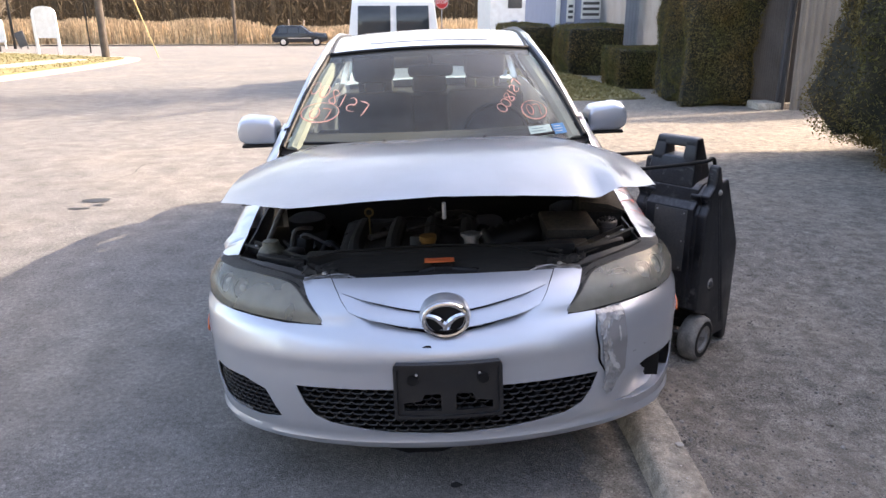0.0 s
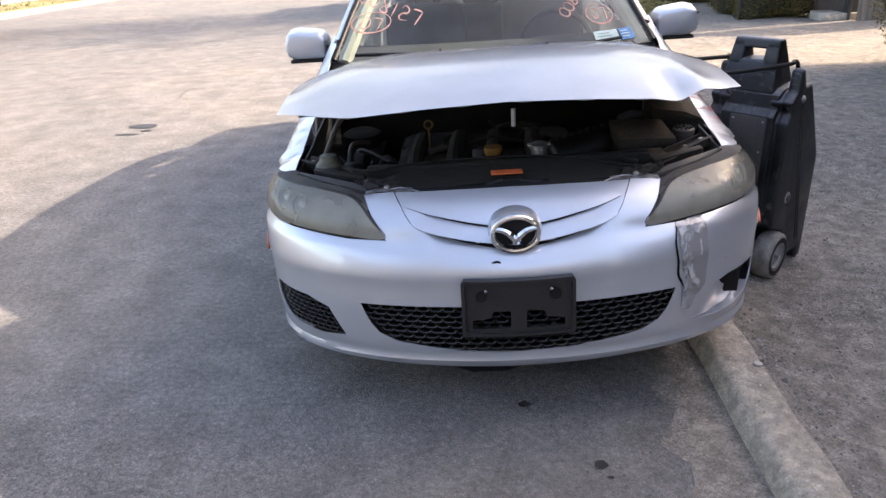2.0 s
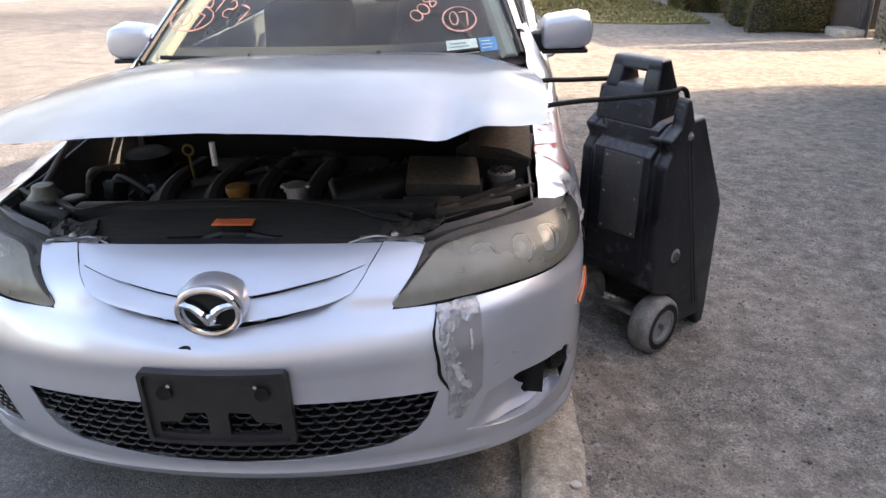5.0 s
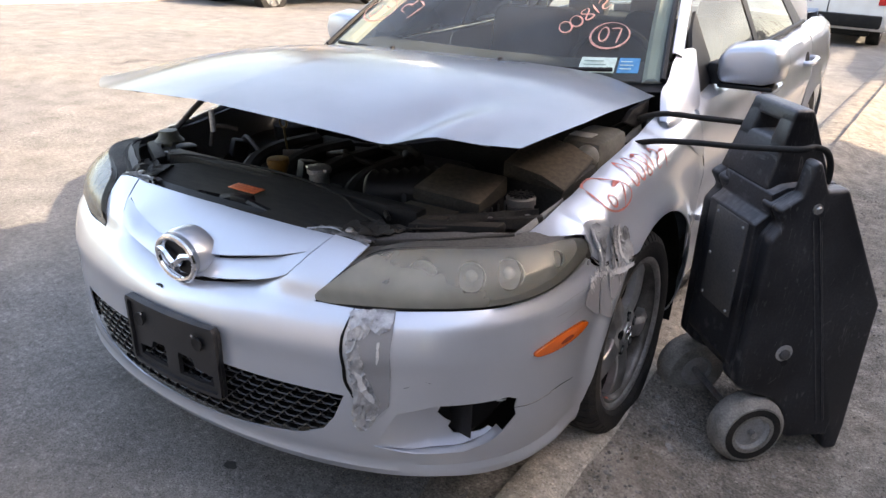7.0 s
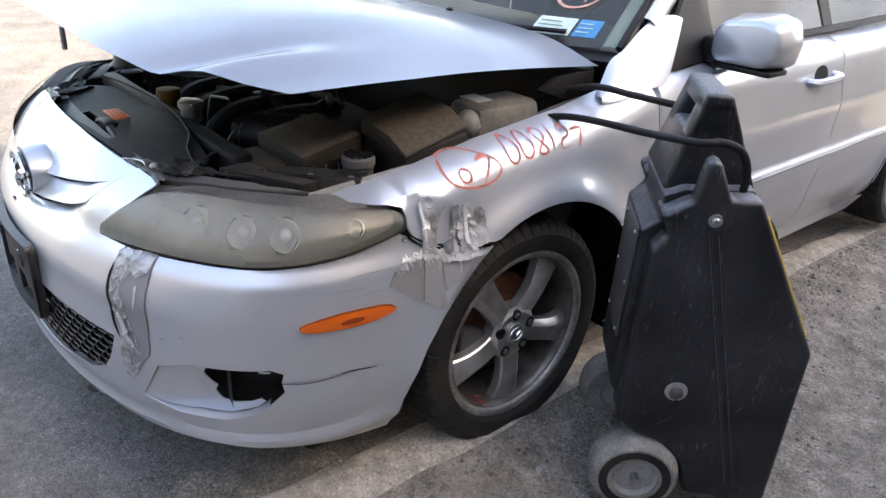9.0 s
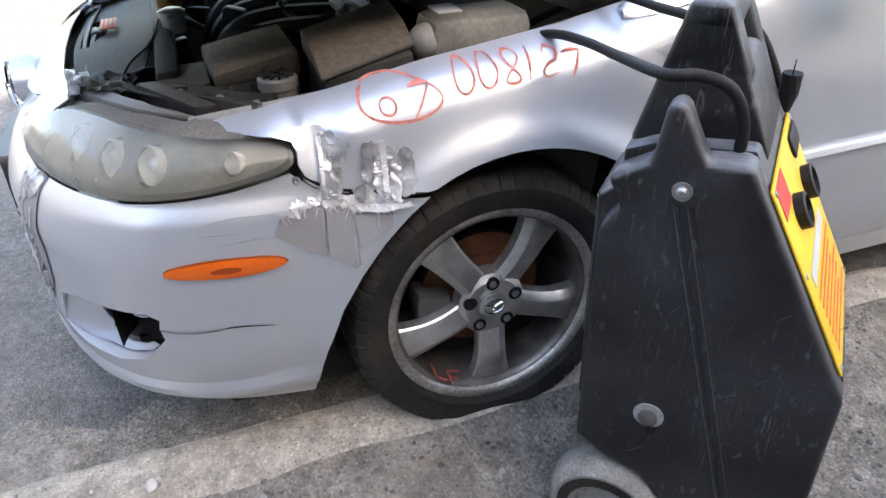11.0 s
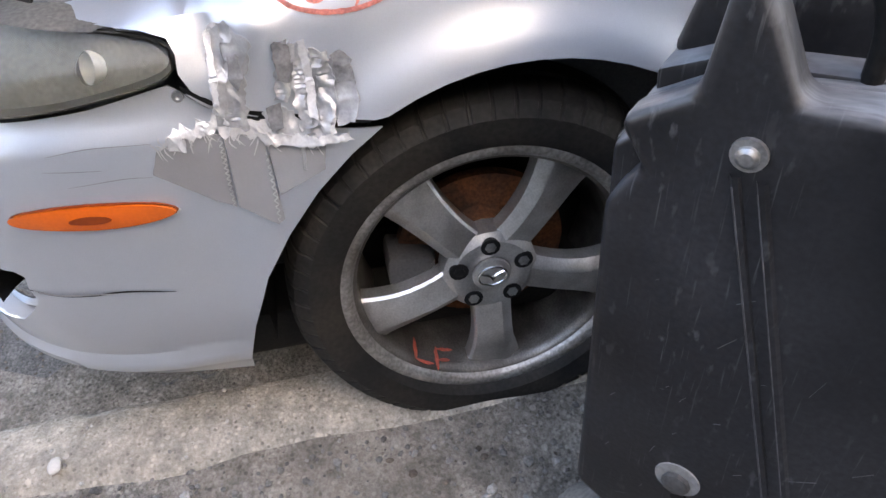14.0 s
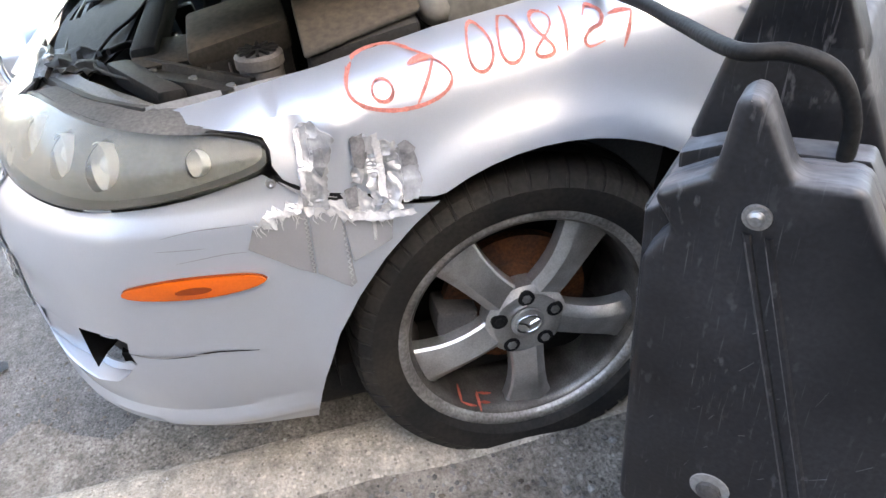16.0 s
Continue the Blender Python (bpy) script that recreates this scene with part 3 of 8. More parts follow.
def siding_house():
    h = thing("house", "pale blue house with horizontal vinyl siding", "house", pose(0, 27, f(27)))
    y = 0.0
    part("wall", boxed((5.1, 0.05, -0.2), (12.0, 9.0, 3.1)), SIDING, h)
    for k in range(25):
        bm = bmesh.new()
        z = 0.1 + 0.12 * k
        prism(bm, [(0.0, z), (0.0, z + 0.12), (0.045, z + 0.115), (0.05, z - 0.005)], 0, 5.1, 7.95)
        for v in bm.verts:
            v.co.y = 0.05 - v.co.y
        part("siding_board", bm, SIDING, h, smooth=False)
    part("corner_post", boxed((7.86, -0.06, -0.1), (8.05, 0.05, 3.1), 0.01), WHITE, h, "white corner trim")
    part("corner_post", boxed((5.05, -0.06, -0.1), (5.2, 0.05, 3.1), 0.01), WHITE, h)
    for x0, x1, z0, z1 in ((6.0, 6.75, 1.8, 3.0), (5.45, 5.75, 1.7, 2.9)):
        sg = part("notice_board", boxed((x0, -0.05, z0), (x1, -0.01, z1), 0.01), WHITE, h, "white notice board")
        for k in range(3):
            part("print_bar", boxed((x0 + 0.06, -0.055, z0 + 0.12 + 0.2 * k), (x1 - 0.06, -0.051, z0 + 0.22 + 0.2 * k)), GREY_PLASTIC, sg)
    bm = bmesh.new()
    prism(bm, [(-0.4, 3.1), (9.4, 3.1), (4.5, 4.0)], 0, 4.8, 12.3)
    part("roof", bm, GREY_PLASTIC, h, "grey pitched roof", smooth=False)
    return h


siding_house()


def white_shop():
    h = thing("shop", "white single-storey shop with a door and notices", "building", pose(0, 42, f(42)))
    part("wall", boxed((3.9, 0.0, -0.3), (12.0, 10.0, 4.6)), WHITE, h)
    part("roof", boxed((3.7, -0.25, 4.6), (12.2, 10.2, 4.8), 0.02), GREY_PLASTIC, h)
    part("door", boxed((5.9, -0.05, 0.0), (6.8, 0.02, 2.75), 0.02), CORRUGATED, h, "grey door")
    part("notice", boxed((4.9, -0.04, 2.55), (5.7, 0.01, 3.3), 0.01), GREY_PLASTIC, h)
    part("notice", boxed((7.25, -0.04, 1.6), (7.65, 0.01, 2.6), 0.01), SIDING, h, "blue notice")
    part("down_pipe", boxed((6.98, -0.1, 0), (7.06, -0.01, 4.5), 0.02), GREY_PLASTIC, h)
    part("blue_bin", boxed((5.1, -0.6, 0.0), (5.45, -0.2, 1.9), 0.04), SIDING, h, "blue panel")
    return h


white_shop()


# ---- across the street ----
def lawn_strip(name, outline, mat, label, lift, category):
    bm = panel(outline, [], lambda x, y: Vector((x, y, fall(y) + lift)), 1.6, 0)
    ext = bmesh.ops.extrude_face_region(bm, geom=list(bm.faces))
    for v in ext["geom"]:
        if isinstance(v, bmesh.types.BMVert):
            v.co.z -= 0.2
    return solid(name, bm, mat, label, category, kind="structure")


isle = [tuple(p[:2]) for p in smooth_line([(-60, -22, 0), (-26, -16, 0), (-13.2, -9, 0), (-12.4, 4, 0), (-12.35, 16, 0), (-12.5, 20, 0), (-12.7, 25, 0), (-13.15, 31, 0), (-14.4, 36.2, 0), (-19, 39.5, 0), (-28, 47, 0), (-60, 72, 0)], 5)]
inner = [tuple(p[:2]) for p in smooth_line([(-60, -21, 0), (-26.4, -15, 0), (-13.8, -8, 0), (-13.0, 4, 0), (-12.95, 16, 0), (-13.1, 20, 0), (-13.3, 25, 0), (-13.75, 30.8, 0), (-14.9, 35.6, 0), (-19.3, 39.0, 0), (-28.4, 46.4, 0), (-60, 71, 0)], 5)]
lawn_strip("corner_kerb", isle, CONCRETE, "pale concrete kerb round the corner lawn", 0.10, "kerb")
lawn_strip("lawn", inner, LAWN, "yellowed winter lawn on the street corner", 0.125, "lawn")
path = [tuple(p[:2]) for p in smooth_line([(-15.0, -6, 0), (-15.1, 8, 0), (-15.2, 18, 0), (-15.2, 26, 0), (-15.3, 33, 0)], 5)]
path += [(x - 1.5, y + 0.3) for x, y in path[::-1]]
lawn_strip("sidewalk", path, CONCRETE, "pale concrete path across the corner lawn", 0.14, "pavement")

verge = [(1.6, 14.4), (2.6, 13.7), (3.8, 13.6), (4.8, 13.9), (4.9, 16), (4.8, 21), (4.5, 26), (1.5, 26), (1.3, 19)]
lawn_strip("grass_verge", verge, LAWN, "yellowed grass verge before the hedges", 0.025, "lawn")
blades = []
for k in range(7000):
    x, y = rng.uniform(1.3, 4.9), rng.uniform(13.6, 26)
    if inside((x, y), verge):
        blades.append((x, y, fall(y) + 0.04))
for poly_n in range(14000):
    x, y = rng.uniform(-32, -12.9), rng.uniform(12, 52)
    if inside((x, y), inner) and not inside((x, y), path):
        blades.append((x, y, fall(y) + 0.14))
bp = np.array(blades)
ob = leaves("lawn_grass", bp, np.tile((0, 0, 1.0), (len(bp), 1)), 0.06, LAWN)
tagged(ob, "short dry yellow grass tufts of the corner lawn", "grass", kind="stuff")


def strip(name, x0, x1, y0, y1, mat, label, lift, category):
    return sheet(name, spread(x0, x1, 6), spread(y0, y1, 1.0, 1.15), mat, label, lift, category=category)


strip("far_kerb", -130, 40, 66.4, 67.2, CONCRETE, "pale concrete kerb on the far side of the cross street", 0.12, "kerb")
strip("field", -300, 200, 67.6, 400, STRAW, "dry straw-coloured field", 0.10, "field")


def tall_grass():
    n = 60000
    x = rng.uniform(-75, 14, n)
    y = 69.0 + 11 * rng.random(n) ** 1.3
    h = 0.9 + 1.3 * rng.random(n) + 0.7 * np.array([noise.noise((a * 0.15, b * 0.3, 4)) for a, b in zip(x, y)])
    h = np.where((x > -17) & (x < -4), h * 0.75, h)
    w = 0.025 + 0.045 * rng.random(n)
    a = rng.random(n) * 3.14
    lx, ly = rng.normal(0, 0.22, n), rng.normal(0, 0.22, n)
    z = np.array([fall(b) for b in y]) + 0.05
    V = np.stack([np.stack([x - w * np.cos(a), y - w * np.sin(a), z], 1), np.stack([x + w * np.cos(a), y + w * np.sin(a), z], 1), np.stack([x + lx + w, y + ly, z + h], 1), np.stack([x + lx - w * 0.4, y + ly, z + h * 0.96], 1)], 1).reshape(-1, 3)
    me = bpy.data.meshes.new("tall_grass")
    me.from_pydata(V.tolist(), [], np.arange(4 * n).reshape(-1, 4).tolist())
    me.materials.append(STRAW)
    tagged(new("tall_grass", me), "tall dry straw-coloured grass at the field's edge", "grass", kind="stuff")


tall_grass()


def woods():
    """Bare winter woods beyond the field: many thin tapering stems and twig clumps."""
    V, Fc = [], []
    for k in range(1500):
        x, y = rng.uniform(-130, 70), 82 + 22 * rng.random()
        h = 6 + 9 * rng.random()
        z = fall(y)
        r = 0.06 + 0.14 * rng.random()
        o = len(V)
        V += [(x - r, y, z), (x + r, y, z), (x + rng.normal(0, 0.5), y, z + h)]
        Fc.append((o, o + 1, o + 2))
        for b in range(60):
            t = 0.12 + 0.85 * rng.random()
            c = np.array([x + rng.normal(0, 1.5 * (1.15 - t)), y + rng.normal(0, 1.0), z + h * t])
            s = 0.10 + 0.38 * rng.random()
            d1, d2 = rng.normal(size=3) * s * (0.7, 0.7, 1.5), rng.normal(size=3) * s * 0.22
            o = len(V)
            V += [tuple(c - d1), tuple(c + d2), tuple(c + d1)]
            Fc.append((o, o + 1, o + 2))
    me = bpy.data.meshes.new("woods")
    me.from_pydata(V, [], Fc)
    me.materials.append(BARE)
    tagged(new("woods", me), "dark bare winter woods behind the field", "woods", kind="stuff")


woods()
sheet("woods_floor", spread(-300, 300, 20), [104, 105.5], BARE, "dark wooded slope far behind the field", height=lambda x, y: fall(104) + (0 if y < 105 else 13 + 2 * noise.noise((x * 0.05, 0, 0))), category="woods")


def utility_pole(x, y, r, h, lean, label):
    p = thing("utility_pole", label, "pole", pose(x, y, fall(y)))
    bm = bmesh.new()
    tube(bm, [(0, 0, -0.2), (lean * 0.5, 0, h / 2), (lean, 0, h)], r, 12, taper=r * 0.8)
    part("shaft", bm, WOOD, p)
    return p


utility_pole(-15.85, 36.0, 0.19, 9.5, 0.0, "weathered wooden utility pole on the corner lawn")
utility_pole(-17.2, 68.5, 0.16, 9.0, 0.1, "slim wooden utility pole by the far field")
for x, y, h in ((-31.4, 57.2, 6.6), (-28.8, 50.2, 6.6)):
    bm = bmesh.new()
    tube(bm, [(0, 0, -0.1), (0.0, 0, h * 0.5)], 0.11, 8)
    tube(bm, [(0, 0, h * 0.5), (0.0, 0, h)], 0.085, 8)
    solid("lamp_post", bm, BLACK, "thin black metal post on the lawn", "post", m=pose(x, y, fall(y)))


def street_sign(x, y):
    p = thing("street_name_sign", "green street name blade on a thin dark post", "sign", pose(x, y, fall(y)))
    bm = bmesh.new()
    tube(bm, [(0, 0, -0.1), (0, 0, 4.1)], 0.045, 8)
    part("post", bm, BLACK_DULL, p)
    blade = part("name_blade", boxed((-0.55, -0.02, 3.98), (0.55, 0.02, 4.30), 0.01), material("green_sheeting", (0.02, 0.19, 0.10), 0.45, 0, 0.08), p, "green street name blade")
    part("lettering_bar", boxed((-0.42, -0.026, 4.09), (0.40, -0.019, 4.19)), WHITE, blade, "white bar")
    part("plate", boxed((-0.2, -0.045, 3.38), (0.2, -0.03, 3.86), 0.01), WHITE, p, "small white plate")
    return p


street_sign(-21.3, 47.0)


def lawn_board(x, y, w, h, lift, lean, mat, label):
    """A plain board on two short feet, tilted sideways."""
    p = thing("sign_board", label, "sign", pose(x, y, fall(y) + 0.12, -4, lean, 0))
    part("board", boxed((-w / 2, -0.03, lift), (w / 2, 0.03, lift + h), 0.015), mat, p)
    for sd in (-1, 1):
        part("foot", boxed((sd * w * 0.36 - 0.04, -0.04, -0.25), (sd * w * 0.36 + 0.04, 0.04, lift + 0.02), 0.008), mat, p)
    return p


lawn_board(-32.6, 57.5, 0.95, 1.7, 0.35, -4, WHITE, "plain white board standing on the lawn")
lawn_board(-30.6, 57.0, 0.7, 1.15, 0.05, -16, GREY_PLASTIC, "small pale grey board leaning beside a black post")
for x, y, dx, h in ((-29.0, 71.0, -1.3, 2.3), (-43.0, 72.0, 0.2, 2.6), (-12.5, 70.5, -0.1, 2.3), (-11.6, 71.0, 0.4, 2.2)):
    bm = bmesh.new()
    tube(bm, [(0, 0, -0.1), (dx, 0, h)], 0.05, 6)
    solid("stake", bm, material("bleached_stake_wood", (0.55, 0.47, 0.38), 0.9, 0, 0.15, 4, 30), "bleached wooden stake in the dry grass", "stake", m=pose(x, y, fall(y)))
bm = bmesh.new()
tube(bm, [(0, 0, 0), (-2.2, 0.5, 6.4)], 0.03, 6)
solid("guy_wire_guard", bm, material("yellow_plastic_guard", (0.62, 0.48, 0.22), 0.6, 0, 0.1), "slanting yellow guy wire guard beside the pole", "cable guard", m=pose(-14.1, 38.5, fall(38.5)))


def notice_sign():
    s = thing("notice_sign", "white arched notice board on two posts on the lawn", "sign", pose(-22.95, 45.0, fall(45)))
    top = [(-0.72, 0.95)] + [(-0.72, 2.35)] + [(0.72 * math.sin(a), 2.45 + 0.35 * math.cos(a)) for a in np.linspace(-1.2, 1.2, 9)] + [(0.72, 2.35), (0.72, 0.95)]
    bm = bmesh.new()
    prism(bm, top, 1, -0.04, 0.04)
    part("board", bm, WHITE, s)
    for x in (-0.66, 0.66):
        part("post", boxed((x - 0.07, -0.07, -0.1), (x + 0.07, 0.07, 2.4), 0.01), WHITE, s)
    part("rail", boxed((-0.6, -0.03, 1.1), (0.6, 0.03, 1.22), 0.005), WHITE, s)
    return s


notice_sign()


def stop_sign():
    s = thing("stop_sign", "red octagonal stop sign with white letters", "sign", pose(1.15, 44.0, fall(44)))
    bm = bmesh.new()
    tube(bm, [(0, 0.03, 0), (0, 0.03, 3.3)], 0.03, 8)
    part("post", bm, STEEL, s)
    oct_ = lambda r: [(r * math.cos(math.pi / 8 + k * math.pi / 4), 2.95 + r * math.sin(math.pi / 8 + k * math.pi / 4)) for k in range(8)]
    bm = bmesh.new()
    prism(bm, oct_(0.41), 1, -0.012, 0.0)
    part("rim", bm, WHITE, s)
    bm = bmesh.new()
    prism(bm, oct_(0.385), 1, -0.018, -0.012)
    part("plate", bm, material("red_sheeting", (0.55, 0.03, 0.03), 0.4, 0, 0.06), s, "red plate")
    cu = bpy.data.curves.new("lettering", "FONT")
    cu.body, cu.size, cu.align_x, cu.align_y, cu.extrude = "STOP", 0.27, "CENTER", "CENTER", 0.002
    cu.materials.append(WHITE)
    o = new("lettering", cu)
    o.parent = s
    o.matrix_local = pose(0, -0.021, 2.95, 90, 0, 0)
    return s


stop_sign()


# ---- parked vehicles ----
def wheel_far(parent, x, y, z, r, w, side, hub_mat):
    """A tyre with its rim; side is the outward x direction in the vehicle."""
    bm = bmesh.new()
    lathe(bm, [(r * 0.62, -w / 2), (r * 0.95, -w / 2), (r, -w * 0.36), (r, w * 0.36), (r * 0.95, w / 2), (r * 0.62, w / 2)], "X", 28, pose(x, y, z), closed=True)
    t = part("wheel", bm, RUBBER, parent)
    bm = bmesh.new()
    s = side * w * 0.5
    lathe(bm, [(r * 0.63, s * 0.9), (r * 0.58, s * 0.95), (r * 0.5, s * 0.4), (r * 0.2, s * 0.55), (r * 0.12, s * 0.9), (0.002, s * 0.95)], "X", 20, pose(x, y, z))
    part("rim", bm, hub_mat, t)
    return t


def side_outline_body(bm, outline, half, tuck):
    """A vehicle body from its side outline (y, z), narrowed by tuck(z) towards the roof."""
    prism(bm, outline, 0, -half, half, 0.04)
    for v in bm.verts:
        v.co.x *= tuck(v.co.z)
    return bm


def van():
    p = thing("van", "white cargo van parked further up the street", "van", pose(-0.75, 16.0, fall(17)))
    out = [(0.0, 0.45), (0.0, 1.15), (0.1, 2.13), (0.2, 2.22), (3.9, 2.22), (4.5, 1.4), (5.3, 1.15), (5.4, 0.5), (4.9, 0.35), (0.1, 0.35)]
    bm = side_outline_body(bmesh.new(), out, 1.10, lambda z: 1.0 if z < 1.2 else 1.0 - 0.12 * (z - 1.2))
    part("body", bm, WHITE, p)
    tint_glass = material("dark_tinted_glass", (0.03, 0.035, 0.04), 0.08, 0, 0.05, coat=0.3)
    for x0, x1 in ((-0.86, -0.07), (0.07, 0.86)):
        bm = bmesh.new()
        prism(bm, [(x0, 1.36), (x1, 1.36), (x1 * 0.97, 2.04), (x0 * 0.97, 2.04)], 1, -0.03, 0.02, 0.015)
        for v in bm.verts:
            v.co.y += 0.11 * (v.co.z - 1.15) / 1.05
        w = part("rear_window", bm, tint_glass, p, "dark rear window")
    part("door_seam", boxed((-0.008, -0.012, 0.6), (0.008, 0.09, 1.25)), BLACK, p)
    part("bumper", boxed((-1.0, -0.16, 0.42), (1.0, 0.05, 0.66), 0.03), BLACK_DULL, p, "dark rear bumper")
    red = material("red_lamp", (0.55, 0.02, 0.02), 0.2, 0, 0.05, coat=0.5)
    for x in (-0.94, 0.94):
        part("tail_lamp", boxed((x - 0.07, -0.03, 0.85), (x + 0.07, 0.08, 1.3), 0.02), red, p, "red tail lamp")
    plate = part("number_plate", boxed((-0.75, -0.03, 0.80), (-0.30, 0.0, 0.98), 0.01), WHITE, p, "pale plate with blue bars")
    for k in range(6):
        part("bar", boxed((-0.72 + 0.07 * k, -0.034, 0.84), (-0.67 + 0.07 * k, -0.031, 0.94)), SIDING, plate)
    for y in (1.0, 4.4):
        for sd in (-1, 1):
            wheel_far(p, sd * 0.86, y, 0.36, 0.36, 0.24, sd, STEEL)
    part("underbody", boxed((-0.8, 0.3, 0.22), (0.8, 5.0, 0.4), 0.03), BLACK_DULL, p)
    return p


van()


def suv():
    p = thing("suv", "dark blue-black sport utility vehicle parked by the far field", "car", pose(-10.7, 65.0, fall(65), 0, 0, -86))
    out = [(-2.35, 0.5), (-2.4, 0.95), (-2.2, 1.05), (-1.95, 1.62), (-1.7, 1.72), (0.2, 1.70), (0.95, 1.15), (2.2, 1.02), (2.4, 0.8), (2.4, 0.45), (2.0, 0.35), (-2.1, 0.35)]
    dark = material("black_car_paint", (0.012, 0.014, 0.02), 0.25, 0.2, 0.05, coat=0.6)
    part("body", side_outline_body(bmesh.new(), out, 0.93, lambda z: 1.0 if z < 1.0 else 1.0 - 0.28 * (z - 1.0)), dark, p)
    for sd in (-1, 1):
        for y0, y1 in ((-1.8, -1.05), (-0.98, -0.12), (-0.05, 0.62)):
            bm = bmesh.new()
            prism(bm, [(y0, 1.1), (y1, 1.1), (min(y1, 0.35), 1.58), (y0 + 0.06, 1.58)], 0, sd * 0.84, sd * 0.90)
            for v in bm.verts:
                v.co.x -= sd * 0.26 * (v.co.z - 1.1)
                v.co.x += sd * 0.03
            part("side_window", bm, material("dark_glass", (0.05, 0.06, 0.07), 0.08, 0, 0.05), p, "dark side window")
        for y in (-1.4, 1.45):
            wheel_far(p, sd * 0.82, y, 0.37, 0.37, 0.25, sd, CHROME)
        part("side_trim", boxed((sd * 0.935 - 0.01, -1.0, 0.66), (sd * 0.935 + 0.01, 1.0, 0.72)), CHROME, p)
    return p


suv()


def pickup():
    """Heading -y in its own space; tail at +y; the rear axle is at y = 0."""
    p = thing("pickup_truck", "dusty tan pickup truck with a white pipe rack", "truck", pose(-11.2, 13.4, fall(13.4), 0, 0, -2))
    tan = material("dusty_tan_paint", (0.15, 0.112, 0.08), 0.45, 0.2, 0.2, 1.0, 30, tint=(0.24, 0.205, 0.172))
    pale = material("pale_trim_paint", (0.33, 0.295, 0.25), 0.5, 0, 0.15, 1.5, 30, tint=(0.23, 0.20, 0.165))
    glass_ = material("dark_side_glass", (0.05, 0.06, 0.07), 0.08)
    ring = lambda r, n=17, y=0.0: [(y + r * math.cos(a), 0.40 + r * math.sin(a)) for a in np.linspace(0, math.pi, n)]
    # flank outline with the two wheel openings cut out of it
    low = [(1.02, 0.50)] + ring(0.50) + [(-0.50, 0.42), (-2.62, 0.42)] + ring(0.50, y=-3.12) + [(-3.62, 0.46), (-4.05, 0.50)]
    out = low + [(-4.12, 0.98), (-3.9, 1.08), (-2.75, 1.18), (-1.16, 1.28), (1.02, 1.30)]
    bm = bmesh.new()
    prism(bm, out, 0, -0.93, 0.93, 0.03)
    for v in bm.verts:
        v.co.x *= 1.0 if v.co.z < 0.9 else 1.0 - 0.06 * (v.co.z - 0.9) / 0.4
    part("body", bm, tan, p)
    bm = bmesh.new()
    prism(bm, [(-2.78, 1.17), (-2.15, 1.74), (-1.95, 1.80), (-0.95, 1.80), (-0.82, 1.72), (-0.62, 1.28)], 0, -0.90, 0.90, 0.05)
    for v in bm.verts:
        v.co.x *= 1.0 if v.co.z < 1.3 else 1.0 - 0.2 * (v.co.z - 1.3) / 0.5
    part("cab", bm, tan, p)
    bm = bmesh.new()
    prism(bm, [(-3.0, 0.35), (0.95, 0.35), (0.95, 0.62), (-3.9, 0.62)], 0, -0.7, 0.7)
    part("underbody", bm, BLACK_DULL, p, "dark underbody")
    for sd in (-1, 1):
        for y in (0, -3.12):
            wheel_far(p, sd * 0.80, y, 0.385, 0.385, 0.25, sd, STEEL)
            bm = bmesh.new()
            prism(bm, ring(0.56, y=y) + ring(0.485, y=y)[::-1], 0, sd * 0.90, sd * 0.955, 0.012)
            part("arch_flare", bm, pale, p, "pale wheel arch flare")
            bm = bmesh.new()
            for k in range(6):
                a = k * math.pi / 3
                c, d = math.cos(a), math.sin(a)
                tube(bm, [(sd * 0.918, y + 0.05 * c, 0.385 + 0.05 * d), (sd * 0.925, y + 0.22 * c, 0.385 + 0.22 * d)], 0.035, 6)
            part("spoke_star", bm, STEEL, p, "pale six-spoke rim")
        part("lower_trim", boxed((sd * 0.935 - 0.014, -2.58, 0.43), (sd * 0.935 + 0.014, -0.55, 0.68), 0.01), pale, p, "pale lower body trim")
        part("lower_trim", boxed((sd * 0.935 - 0.014, 0.55, 0.51), (sd * 0.935 + 0.014, 1.0, 0.70), 0.01), pale, p)
        part("trim_line", boxed((sd * 0.937 - 0.016, -2.58, 0.685), (sd * 0.937 + 0.016, -0.55, 0.715), 0.006), BLACK_DULL, p, "black rubbing strip")
        part("bed_seam", boxed((sd * 0.925 - 0.006, -0.815, 0.45), (sd * 0.925 + 0.010, -0.79, 1.28)), BLACK, p, "dark gap before the bed")
        part("door_handle", boxed((sd * 0.918 - 0.01, -1.36, 0.98), (sd * 0.918 + 0.016, -1.20, 1.05), 0.008), BLACK_DULL, p, "black door handle")
        bm = bmesh.new()
        prism(bm, [(-2.55, 1.33), (-1.72, 1.33), (-1.72, 1.70), (-2.12, 1.70)], 0, sd * 0.70, sd * 0.868)
        prism(bm, [(-1.66, 1.33), (-0.74, 1.33), (-0.86, 1.70), (-1.66, 1.70)], 0, sd * 0.70, sd * 0.868)
        for v in bm.verts:
            if v.co.z > 1.5:
                v.co.x -= sd * 0.115
        part("side_window", bm, glass_, p, "dark side window")
        bm = bmesh.new()
        for k in range(4):
            y = -0.52 + 0.42 * k
            tube(bm, [(sd * 0.80, y, 1.29), (sd * 0.76, y + 0.03, 1.56), (sd * 0.70, y, 1.82)], 0.024, 6)
        tube(bm, [(sd * 0.78, -0.66, 1.56), (sd * 0.78, 0.90, 1.56)], 0.024, 6)
